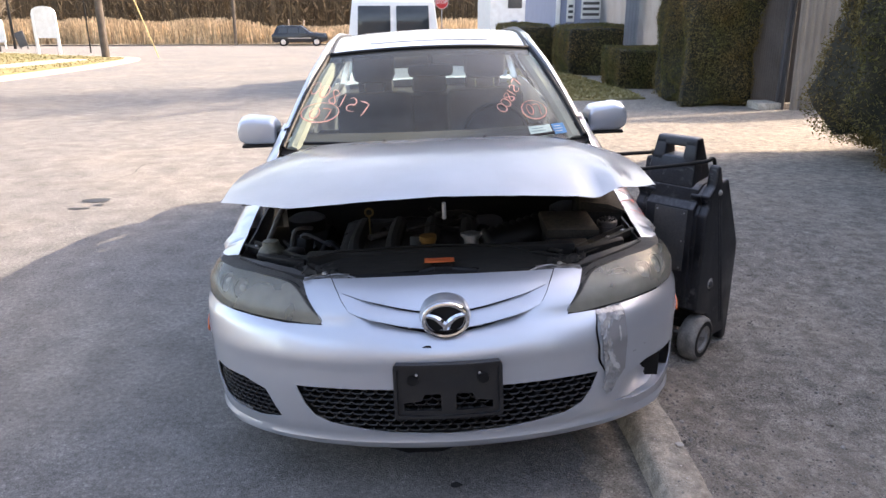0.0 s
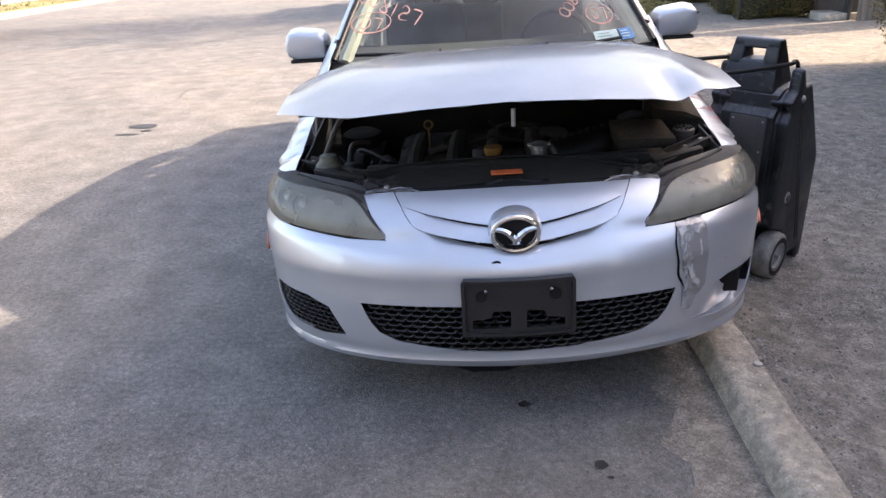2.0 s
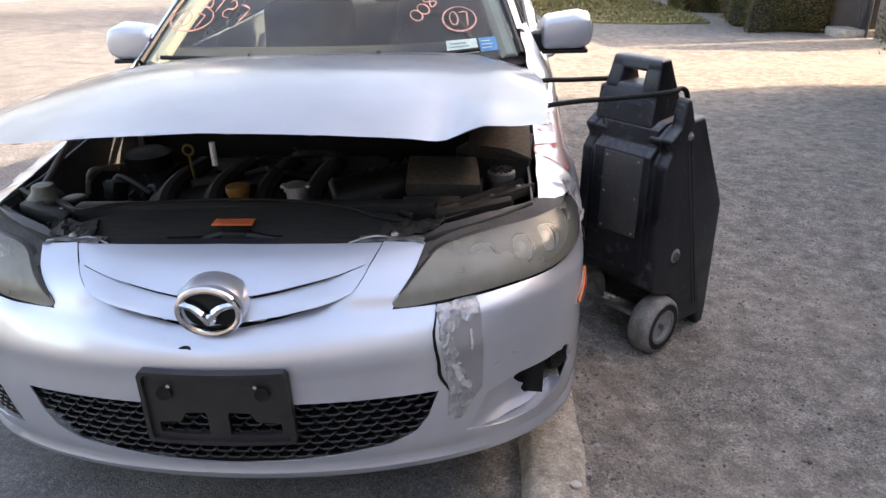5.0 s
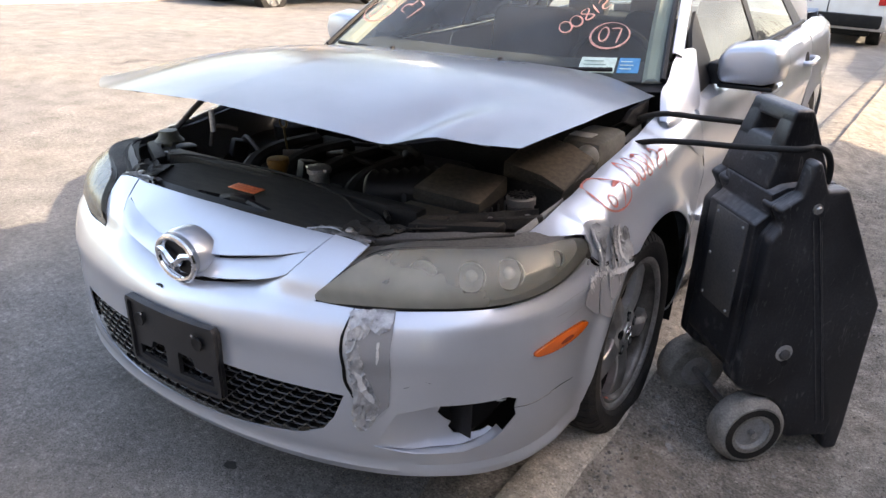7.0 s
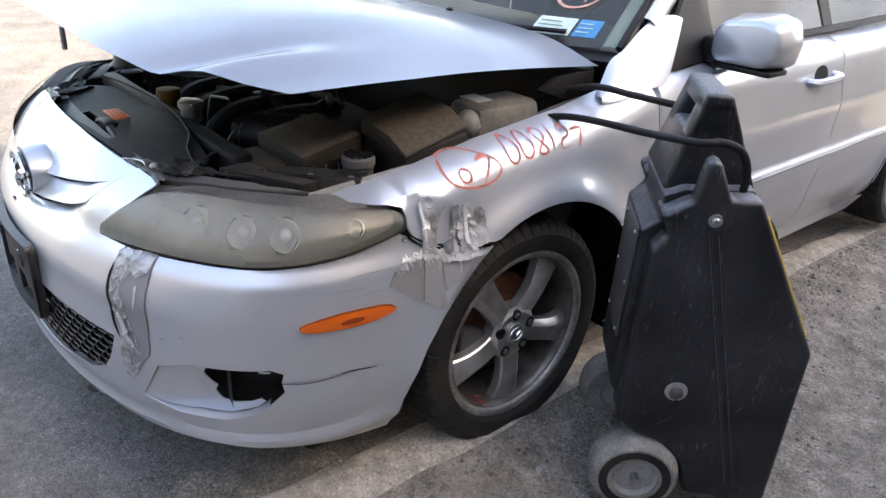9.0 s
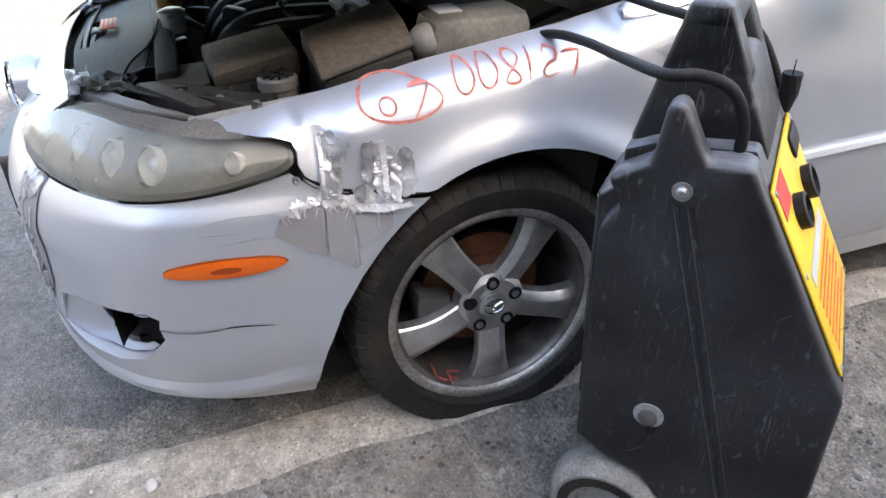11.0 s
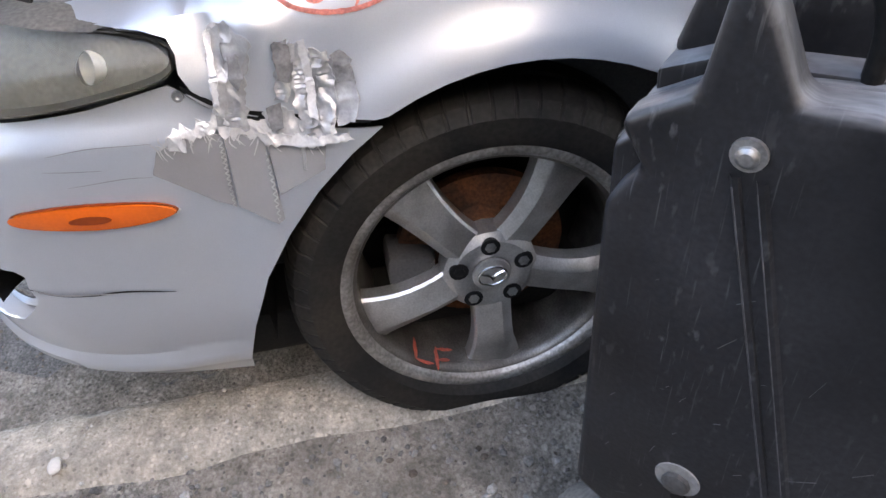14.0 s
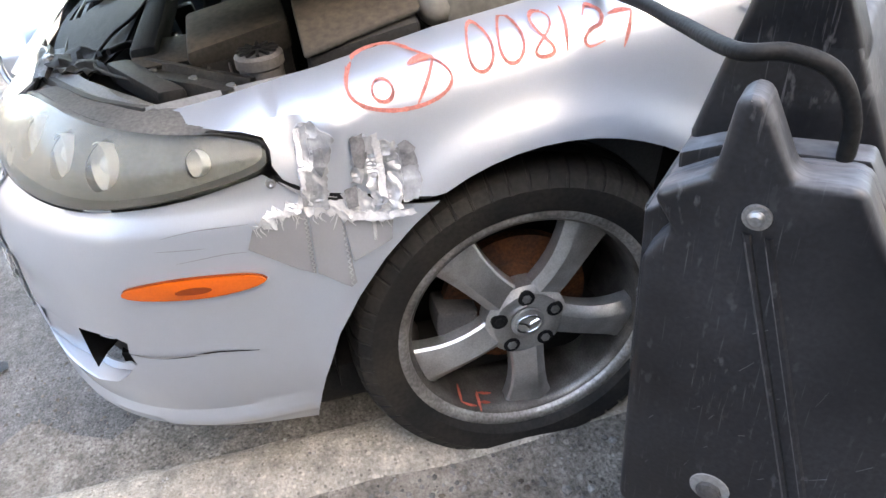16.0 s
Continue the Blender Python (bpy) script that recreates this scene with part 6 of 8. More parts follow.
    part("mirror_underside", boxed((x2, 1.728, 0.856), (x3, 1.834, 0.874), 0.008), BLACK, mir, "black lower shell")
    part("mirror_glass", boxed((min(sg * 0.842, sg * 1.015), 1.826, 0.885), (max(sg * 0.842, sg * 1.015), 1.836, 0.985), 0.004), CHROME, mir)

rw = part("rear_window", patch(lambda a, b: Vector(((2 * a - 1) * (0.52 + 0.14 * b), 3.53 + 0.5 * b, 1.318 - 0.36 * b + 0.02 * math.sin(math.pi * b) - 0.02 * (2 * a - 1) ** 2)), 12, 8), GLASS, CAR, "rear window")
rw.visible_shadow = False
part("cowl", patch(lambda a, b: Vector(((2 * a - 1) * 0.76, 1.19 + 0.20 * (2 * a - 1) ** 2 + 0.05 * b - 0.02, 0.885 + 0.02 * b)), 16, 2, 0.01), BLACK, CAR, "black cowl panel")
bm = bmesh.new()
tube(bm, smooth_line([screen(-0.86, 0.02, 0.02), screen(-0.6, 0.035, 0.02), screen(-0.2, 0.03, 0.02), screen(0.1, 0.02, 0.02)], 4), 0.009, 6)
tube(bm, smooth_line([screen(0.0, 0.015, 0.016), screen(0.4, 0.03, 0.016), screen(0.8, 0.04, 0.016)], 4), 0.008, 6)
part("wiper", bm, BLACK, CAR, "black wiper blades")
bm = bmesh.new()
box(bm, (-0.76, 1.35, 0.10), (0.76, 3.9, 0.2))
part("cabin_floor", bm, SEAT, CAR, "dark cabin floor")
part("firewall", boxed((-0.74, 1.27, 0.12), (0.74, 1.32, 0.875), 0.01), BLACK_DULL, CAR)
part("rear_shelf", boxed((-0.66, 3.45, 0.86), (0.66, 4.05, 0.89), 0.01), SEAT, CAR)
part("headlining", patch(lambda a, b: roof(a, b) - Vector((0, 0, 0.03)), 10, 8), TRIM, CAR, "pale headlining")
part("dashboard", patch(lambda a, b: Vector(((2 * a - 1) * 0.73, 1.30 + 0.12 * (2 * a - 1) ** 2 + 0.55 * b, 0.90 + 0.02 * math.sin(math.pi * b) - (0.22 * max(0, b - 0.75) * 4))), 16, 10, 0.01), SEAT, CAR, "dark dashboard")


def seat(x, y, z):
    st = part("seat", boxed((-0.25, -0.5, 0.22), (0.25, 0.05, 0.38), 0.06), SEAT, CAR, "charcoal fabric front seat")
    st.matrix_local = pose(x, y, z)
    part("backrest", boxed((-0.25, -0.06, 0.30), (0.25, 0.08, 0.86), 0.06, pose(0, 0, 0, -12, 0, 0)), SEAT, st)
    part("headrest", boxed((-0.135, 0.12, 0.90), (0.135, 0.24, 1.10), 0.05), SEAT, st)
    bm = bmesh.new()
    for sx in (-0.06, 0.06):
        tube(bm, [(sx, 0.17, 0.80), (sx, 0.18, 0.95)], 0.007, 6)
    part("headrest_rod", bm, CHROME, st)
    return st


seat(-0.36, 2.45, 0.18)
seat(0.36, 2.50, 0.18)
part("rear_seat", boxed((-0.66, 3.25, 0.35), (0.66, 3.42, 0.92), 0.06), SEAT, CAR, "dark rear bench")
for x in (-0.4, 0.0, 0.4):
    part("rear_headrest", boxed((x - 0.13, 3.34, 0.90), (x + 0.13, 3.44, 1.04), 0.04), SEAT, CAR)
bm = bmesh.new()
q = bmesh.new()
ring(q, 0.185, 0.185, 0.014, 0, 0)
for v in q.verts:
    v.co = pose(0.36, 1.88, 0.84, -25, 0, 0) @ v.co
part("steering_wheel", q, BLACK, CAR, "black steering wheel")
mirror_in = part("inside_mirror", boxed((-0.125, 1.93, 1.175), (0.125, 1.965, 1.245), 0.025), BLACK, CAR, "black inside mirror")
bm = bmesh.new()
tube(bm, [(0, 1.95, 1.23), (0, 1.94, 1.30)], 0.014, 8)
part("mirror_stalk", bm, BLACK, mirror_in)

# ---- wheels ----
# brake dust, with the shade inside the wheel put into the dark colour too
ALLOY_DUST_SHADE = material("dusty_shaded_alloy", (0.20, 0.185, 0.17), 0.34, 0.6, 0.25, 8, 300, tint=(0.035, 0.028, 0.023), wear=0.6)
HUB = (0.955, 0.205)


def road_wheel(sg, cy, cz, flat, name="wheel", turn=0.0):
    """A tyre on a five-spoke alloy wheel; flat is the height at which a soft tyre is pressed flat."""
    m = pose(sg * 0.785, cy, cz, 0, 0, turn)
    R, r = 0.335, 0.243
    bm = bmesh.new()
    prof = [(r, -0.10), (r + 0.02, -0.112), (0.30, -0.115), (0.322, -0.102), (R - 0.004, -0.085), (R, -0.05), (R - 0.006, -0.046), (R - 0.006, -0.040), (R, -0.036), (R, -0.004), (R - 0.006, 0.0), (R, 0.004), (R, 0.036), (R - 0.006, 0.040), (R - 0.006, 0.046), (R, 0.05), (R - 0.004, 0.085), (0.322, 0.102), (0.30, 0.115), (r + 0.02, 0.112), (r, 0.10), (r - 0.01, 0.08), (r - 0.01, -0.08)]
    # cuts across the shoulders part the tread into blocks
    rings, N = [], 58
    for rad, x in prof:
        col = []
        for k in range(N):
            for q, cut in ((0.0, 1), (0.10, 1), (0.15, 0), (0.52, 0), (0.95, 0)):
                a = 2 * math.pi * (k + q + 3.0 * abs(x)) / N
                edge_ = min(1.0, max(0.0, (abs(x) - 0.047) / 0.01)) * min(1.0, max(0.0, (rad - 0.298) / 0.02))
                rr = rad - 0.0065 * cut * edge_
                col.append(bm.verts.new((x, rr * math.cos(a), rr * math.sin(a))))
        rings.append(col)
    for p, q in zip(rings, rings[1:] + rings[:1]):
        for k in range(len(p)):
            bm.faces.new((p[k], p[(k + 1) % len(p)], q[(k + 1) % len(p)], q[k]))
    for v in bm.verts:
        v.co = m @ v.co
        low = flat - v.co.z
        if low > 0:
            v.co.z = flat + 0.002
        if flat > cz - R and v.co.z < cz - 0.12:
            bulge = (cz - 0.12 - v.co.z) / 0.2
            rr = math.hypot(v.co.y - cy, v.co.z - cz)
            if rr > r + 0.01:
                v.co.x += sg * 0.012 * bulge * (1 if (v.co.x - sg * 0.785) * sg > 0 else -1)
    tyre = part("wheel", bm, RUBBER, CAR, "soft black tyre on a five-spoke alloy wheel" if flat > cz - R else "black tyre on a five-spoke alloy wheel", angle=28)
    bm = bmesh.new()
    o = sg * 0.1
    lathe(bm, [(r + 0.006, o * 0.98), (r + 0.008, o * 1.06), (r + 0.002, o * 1.075), (r - 0.005, o * 1.06), (r - 0.010, o * 0.99), (r - 0.013, o * 0.95)], "X", 72, m)
    for f_ in [f_ for f_ in bm.faces if len(f_.verts) > 4]:
        bm.faces.remove(f_)
    part("rim_lip", bm, LIP, tyre, "dull grey rim lip", angle=50)
    bm = bmesh.new()
    lathe(bm, [(r - 0.012, o * 0.955), (r - 0.018, o * 0.92), (r - 0.022, o * 0.75), (r - 0.026, o * 0.2), (r - 0.036, -o * 0.7), (r - 0.02, -o)], "X", 64, m)
    for f_ in [f_ for f_ in bm.faces if len(f_.verts) > 4]:
        bm.faces.remove(f_)
    rim = part("rim", bm, ALLOY_DUST_SHADE, tyre, "silver rim barrel dark with brake dust and painted shade", angle=50)
    for k in range(5):
        a = radians(55 + 72 * k)
        c = m @ Matrix.Rotation(a if sg > 0 else -a, 4, "X") if sg > 0 else m @ Matrix.Rotation(math.pi - a, 4, "X")
        bm = bmesh.new()
        rows = []
        for t in np.linspace(0, 1, 9):
            rad = 0.045 + (r - 0.016 - 0.045) * t
            w = 0.026 + 0.014 * t + 0.014 * t ** 4 + 0.012 * (1 - t) ** 3
            h = o * (0.84 + 0.12 * math.sin(math.pi * min(1, t * 1.05)) - 0.03 * t)
            tw = 0.010 * t
            row = [bm.verts.new(c @ Vector((x, rad, y))) for x, y in ((h - sg * 0.040, -w), (h - sg * 0.016, -w * 0.97), (h - sg * 0.011, -w * 0.86), (h, w * 0.42), (h - sg * 0.002, w * 0.56), (h - sg * 0.014, w * 0.97), (h - sg * 0.040, w))]
            rows.append(row)
        for p, q in zip(rows, rows[1:]):
            for i in range(6):
                bm.faces.new((p[i], p[i + 1], q[i + 1], q[i]))
        part("spoke", bm, ALLOY, tyre, angle=30)
    bm = bmesh.new()
    lathe(bm, [(0.082, o * 0.45), (0.080, o * 0.80), (0.066, o * 0.90), (0.040, o * 0.90), (0.034, o * 0.86), (0.002, o * 0.86)], "X", 40, m)
    part("hub", bm, ALLOY, tyre)
    for k in range(5):
        a = radians(55 + 36 + 72 * k)
        for nm, prof_, mt in (("nut_hole", [(0.0165, o * 0.84), (0.0165, o * 0.912), (0.002, o * 0.913)], BLACK), ("wheel_nut", [(0.0095, o * 0.88), (0.0095, o * 0.935), (0.006, o * 0.95), (0.001, o * 0.95)], STEEL if k != 1 else BLACK)):
            bm = bmesh.new()
            lathe(bm, prof_, "X", 12 if nm == "nut_hole" else 6, m @ pose(0, math.cos(a) * 0.0572, math.sin(a) * 0.0572))
            part(nm, bm, mt, tyre)
    bm = bmesh.new()
    lathe(bm, [(0.033, o * 0.88), (0.032, o * 0.935), (0.024, o * 0.955), (0.001, o * 0.958)], "X", 32, m)
    part("centre_cap", bm, ALLOY, tyre, "oval centre cap")
    q = bmesh.new()
    ring(q, 0.024, 0.019, 0.0022, 0, 0, 28)
    for s_ in (1, -1):
        tube(q, smooth_line([(0, 0, -0.008), (0.006 * s_, 0, 0.002), (0.02 * s_, 0, 0.008)], 3), 0.0026, 5)
    for v in q.verts:
        v.co = m @ Matrix.Translation((o * 0.962, 0, 0)) @ Matrix.Rotation(radians(90), 4, "Z") @ v.co
    part("cap_mark", q, CHROME, tyre)
    bm = bmesh.new()
    lathe(bm, [(0.146, -o * 0.10), (0.146, o * 0.12), (0.088, o * 0.14), (0.080, o * 0.40), (0.07, o * 0.42), (0.07, -o * 0.1)], "X", 40, m)
    part("brake_disc", bm, RUST, tyre, "rusty brake disc")
    bm = bmesh.new()
    arc_ = [radians(a) for a in np.linspace(166, 217, 10)]
    prism(bm, [(0.168 * math.cos(a), 0.168 * math.sin(a)) for a in arc_] + [(0.088 * math.cos(a), 0.088 * math.sin(a)) for a in arc_[::-1]], 0, min(-o * 0.2, o * 0.55), max(-o * 0.2, o * 0.55), 0.008)
    for v in bm.verts:
        v.co = m @ v.co
    part("brake_caliper", bm, GREY_PLASTIC, tyre, "dull grey brake caliper")
    bm = bmesh.new()
    lathe(bm, [(r - 0.03, -o * 0.8), (0.001, -o * 0.8)], "X", 32, m)
    part("wheel_back", bm, BLACK, tyre)
    return tyre


road_wheel(1, HUB[0], HUB[1], -0.098)
road_wheel(1, 3.64, 0.225, -0.2)
road_wheel(-1, 0.965, 0.235, -0.2)
road_wheel(-1, 3.64, 0.235, -0.2)


# ---- under the bonnet ----
def bay(name, bm, mat, label="", **kw):
    return part(name, bm, mat, CAR, label, **kw)


bay("bay_floor", boxed((-0.72, 0.20, 0.18), (0.72, 1.27, 0.22)), BLACK)
for sg in (1, -1):
    lo, hi = sorted((sg * 0.715, sg * 0.745))
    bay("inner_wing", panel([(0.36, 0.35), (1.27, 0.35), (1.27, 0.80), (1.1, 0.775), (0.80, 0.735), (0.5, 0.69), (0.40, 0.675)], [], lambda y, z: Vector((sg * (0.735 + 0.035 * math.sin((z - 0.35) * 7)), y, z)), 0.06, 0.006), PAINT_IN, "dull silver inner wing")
    # black trim between lamp and wing, with brackets
    bm = bmesh.new()
    L = smooth_line([front(0.50 * sg, 0.672, -0.04), front(0.62 * sg, 0.682, -0.045), front(0.80 * sg, 0.692, -0.05), front(0.98 * sg, 0.694, -0.055)], 5)
    tube(bm, L, 0.011, 6)
    bay("lamp_bracket", bm, BLACK_DULL, "dusty black lamp bracket", angle=60)
    bay("lamp_shelf", panel([(0.46, 0.64), (0.56, 0.664), (0.66, 0.687), (0.78, 0.700), (0.98, 0.697), (1.10, 0.68), (1.10, 0.688), (0.98, 0.703), (0.78, 0.708), (0.62, 0.700), (0.5, 0.682)], [], lambda s, z: front(s * sg, z, -0.014 - max(0.0, z - 0.66) * 0.9 - 0.02 * max(0.0, 0.56 - s) / 0.1), 0.03, 0.004), GREY_PLASTIC, "grey shelf above the lamp")
    bm = bmesh.new()
    box(bm, (min(sg * 0.50, sg * 0.70), 0.30, 0.66), (max(sg * 0.50, sg * 0.70), 0.345, 0.70), 0.008, pose(0, 0, 0, 0, 0, 0))
    for v in bm.verts:
        v.co.y += 0.55 * (abs(v.co.x) - 0.50)
    bay("cross_bar", bm, BLACK_DULL, "black upper cross bar end")
    bm = bmesh.new()
    lathe(bm, [(0.085, 0.60), (0.085, 0.66), (0.06, 0.675), (0.03, 0.68), (0.002, 0.682)], "Z", 24, pose(sg * 0.60, 1.02, 0))
    bay("strut_top", bm, BLACK_DULL, "black suspension strut top")

WORN_METAL = material("worn_grey_metal", (0.30, 0.30, 0.305), 0.5, 0.4, 0.25, 26, 200, bump=0.15, tint=(0.10, 0.095, 0.09))
DUSTY_BLACK_METAL = material("dusty_black_metal", (0.020, 0.020, 0.021), 0.42, 0.2, 0.3, 14, 160, bump=0.15, tint=(0.075, 0.070, 0.062), wear=0.7)


def jagged(outline, amount, step, seed):
    out = []
    for i in range(len(outline)):
        a, b = Vector((*outline[i], 0)), Vector((*outline[(i + 1) % len(outline)], 0))
        n = max(2, int((b - a).length / step))
        d = (b - a).normalized()
        for k in range(n):
            j = amount * noise.noise((i * 3.1 + k * 0.8, seed, 1.7)) * (1.6 if k % 2 else 0.5)
            p = a + (b - a) * k / n + Vector((-d.y, d.x, 0)) * j
            out.append((p.x, p.y))
    return out


cover = bay("radiator_cover", panel([(-0.47, 0.0), (-0.30, -0.01), (0.30, -0.01), (0.47, 0.0), (0.50, 0.06), (0.40, 0.13), (0.26, 0.165), (0.1, 0.185), (-0.1, 0.185), (-0.26, 0.175), (-0.36, 0.15), (-0.47, 0.07)],
            [[(-0.18, 0.006), (0.12, 0.004), (0.13, 0.030), (0.06, 0.046), (0.03, 0.066), (-0.05, 0.066), (-0.09, 0.048), (-0.18, 0.044)]],
            lambda x, d: Vector((x, 0.165 + 0.16 * abs(x) ** 2 + d, 0.680 + 0.17 * d + 0.006 * math.sin(x * 9) - 0.04 * x * x)), 0.03, 0.006), BLACK_DULL, "dusty black radiator cover")
part("cover_back", boxed((-0.45, 0.20, 0.30), (0.45, 0.24, 0.655)), BLACK, cover)
part("orange_label", boxed((-0.062, 0.238, 0.7015), (0.044, 0.278, 0.7045), 0.001, pose(0, 0, 0, 1.5, 0, 0)), ORANGE_LABEL, cover, "orange warning label")
for k in range(3):
    part("label_bar", boxed((-0.052, 0.246 + 0.011 * k, 0.7054 + 0.0002 * k), (0.034, 0.249 + 0.011 * k, 0.7062 + 0.0004 * k), 0, pose(0, 0, 0, 1.5, 0, 0)), material("faded_print", (0.45, 0.09, 0.03), 0.6), cover)
bm = bmesh.new()
tube(bm, [(-0.08, 0.21, 0.675), (-0.02, 0.215, 0.69), (0.05, 0.205, 0.685), (0.12, 0.20, 0.675)], 0.012, 8)
box(bm, (-0.03, 0.195, 0.655), (0.035, 0.23, 0.70), 0.005)
part("latch", bm, BLACK, cover, "black bonnet latch")
for sg in (1, -1):
    bm = bmesh.new()
    tube(bm, smooth_line([front(0.33 * sg, 0.690, -0.004), front(0.40 * sg, 0.697, -0.01), front(0.45 * sg, 0.692, -0.004), front(0.53 * sg, 0.686, -0.008)], 4), 0.003, 6)
    part("edge_clip", bm, STEEL, cover, "bare metal edge clip")
    # worn corner plate with a bolt, and torn black plastic behind it
    rows = []
    bm = bmesh.new()
    for s_ in np.linspace(0.355, 0.525, 9):
        p = front(s_ * sg, 0.690 - 0.010 * max(0.0, (s_ - 0.47) / 0.055), 0.001)
        rows.append([bm.verts.new(p + Vector((0, q, r_ + 0.003 * noise.noise((s_ * 30, q * 40, sg))))) for q, r_ in ((0.0, 0.0), (0.006, 0.005), (0.026, 0.006), (0.030, -0.004), (0.050, -0.002))])
    for p, q in zip(rows, rows[1:]):
        for k in range(4):
            bm.faces.new((p[k], p[k + 1], q[k + 1], q[k]))
    bmesh.ops.solidify(bm, geom=list(bm.faces), thickness=0.002)
    corner = part("corner_plate", bm, WORN_METAL, cover, "worn grey metal corner plate", angle=25)
    bm = bmesh.new()
    lathe(bm, [(0.011, 0.0), (0.010, 0.004), (0.006, 0.007), (0.001, 0.007)], "Z", 12, Matrix.Translation(front(0.455 * sg, 0.697, -0.012)))
    part("bolt", bm, STEEL, corner)
    ragged = [(0.40, 0.0), (0.50, 0.0), (0.56, 0.02), (0.60, 0.06), (0.57, 0.10), (0.50, 0.085), (0.44, 0.11), (0.41, 0.06)]
    part("torn_plastic", panel(jagged(ragged, 0.010, 0.012, 3.0 + sg), [], lambda a, b: front(a * sg, 0.690, -0.020) + Vector((0, b, 0.006 + 0.016 * noise.noise((a * 22, b * 30, 4.0 + sg)) + 0.010 * noise.noise((a * 60, b * 70, 2.0)))), 0.012, 0.003), BLACK_DULL, cover, "torn black plastic trim", angle=30)
    # upper tie bar from the corner to the wing, a folded channel with dusty edges
    bm = bmesh.new()
    a0, a1 = Vector((0.50 * sg, 0.335, 0.688)), Vector((0.745 * sg, 0.545, 0.700))
    d_ = (a1 - a0).normalized()
    n_ = Vector((-d_.y, d_.x, 0)) * sg
    rows = [[bm.verts.new(a0.lerp(a1, t_) + n_ * w_ + Vector((0, 0, h_ + 0.002 * noise.noise((t_ * 9, w_ * 50, 1))))) for w_, h_ in ((-0.034, -0.02), (-0.032, 0.006), (-0.020, 0.008), (-0.016, -0.004), (0.012, -0.004), (0.016, 0.009), (0.026, 0.008), (0.028, -0.02))] for t_ in np.linspace(0, 1, 9)]
    for p, q in zip(rows, rows[1:]):
        for k in range(7):
            bm.faces.new((p[k], p[k + 1], q[k + 1], q[k]))
    bmesh.ops.solidify(bm, geom=list(bm.faces), thickness=0.002)
    bar = bay("tie_bar", bm, DUSTY_BLACK_METAL, "dusty black upper tie bar", angle=25)
    for t_ in (0.25, 0.6, 0.9):
        bm = bmesh.new()
        lathe(bm, [(0.008, 0.0), (0.007, 0.005), (0.001, 0.006)], "Z", 8, Matrix.Translation(a0.lerp(a1, t_) + Vector((0, 0, -0.003))))
        part("bolt", bm, STEEL, bar)
bm = bmesh.new()
tube(bm, smooth_line([(-0.56, 0.40, 0.695), (-0.46, 0.33, 0.712), (-0.36, 0.345, 0.722), (-0.1, 0.365, 0.724), (0.1, 0.36, 0.722), (0.26, 0.335, 0.712), (0.36, 0.29, 0.70), (0.50, 0.285, 0.69), (0.66, 0.42, 0.69)], 6), 0.0035, 8)
bay("bonnet_cable", bm, BLACK_DULL, "thin grey bonnet release cable", angle=60)
bay("cross_member", boxed((-0.50, 0.345, 0.655), (0.50, 0.395, 0.715), 0.012), BLACK_DULL, "black cross member")
bm = bmesh.new()
lathe(bm, [(0.028, 0.70), (0.028, 0.735), (0.034, 0.738), (0.034, 0.752), (0.024, 0.757), (0.002, 0.758)], "Z", 24, pose(0.116, 0.40, 0))
cap = bay("radiator_cap", bm, STEEL, "bare steel radiator cap")
bm = bmesh.new()
box(bm, (0.075, 0.386, 0.745), (0.157, 0.412, 0.755), 0.004)
part("cap_wing", bm, STEEL, cap)
bm = bmesh.new()
lathe(bm, [(0.02, 0.70), (0.03, 0.73), (0.033, 0.735), (0.032, 0.752), (0.002, 0.754)], "Z", 16, pose(-0.047, 0.40, 0))
bay("oil_cap", bm, material("ochre_plastic", (0.17, 0.08, 0.012), 0.6, 0, 0.2, 20), "ochre filler cap")
q = ring(bmesh.new(), 0.016, 0.016, 0.004, 0, 0, 24)
tube(q, [(0, 0, -0.016), (0, 0.01, -0.10)], 0.004, 6)
for v in q.verts:
    v.co = pose(-0.284, 0.657, 0.777) @ v.co
bay("dipstick", q, material("dull_yellow_plastic", (0.10, 0.072, 0.018), 0.6), "yellow dipstick ring")
# engine block with ribbed manifold, hoses and looms
bay("engine_block", boxed((-0.42, 0.55, 0.30), (0.30, 1.0, 0.66), 0.05), BLACK_DULL, "black engine block")
bay("engine_cover", boxed((-0.40, 0.62, 0.62), (0.20, 0.92, 0.66), 0.02, pose(0, 0, 0, 0, 0, 0)), BLACK, "black engine cover")
for k in range(4):
    x = -0.34 + 0.15 * k
    bm = bmesh.new()
    tube(bm, smooth_line([(x, 0.50, 0.46), (x, 0.51, 0.57), (x, 0.57, 0.645), (x + 0.01, 0.68, 0.67), (x + 0.02, 0.85, 0.665)], 5), 0.034, 10)
    bay("intake_runner", bm, BLACK_DULL, "black intake runner")
rnd = random.Random(5)
for k in range(26):
    x, y, z = rnd.uniform(-0.55, 0.34), rnd.uniform(0.44, 0.9), rnd.uniform(0.55, 0.67)
    pts = [(x, y, z)]
    for j in range(3):
        pts.append((pts[-1][0] + rnd.uniform(-0.16, 0.16), pts[-1][1] + rnd.uniform(-0.08, 0.10), min(0.70, max(0.50, z + rnd.uniform(-0.05, 0.06)))))
    bm = bmesh.new()
    tube(bm, smooth_line(pts, 5), rnd.choice([0.005, 0.007, 0.010, 0.014]), 7)
    bay("hose", bm, rnd.choice([BLACK, BLACK_DULL, BLACK, BLACK_DULL, GREY_PLASTIC]), angle=60)
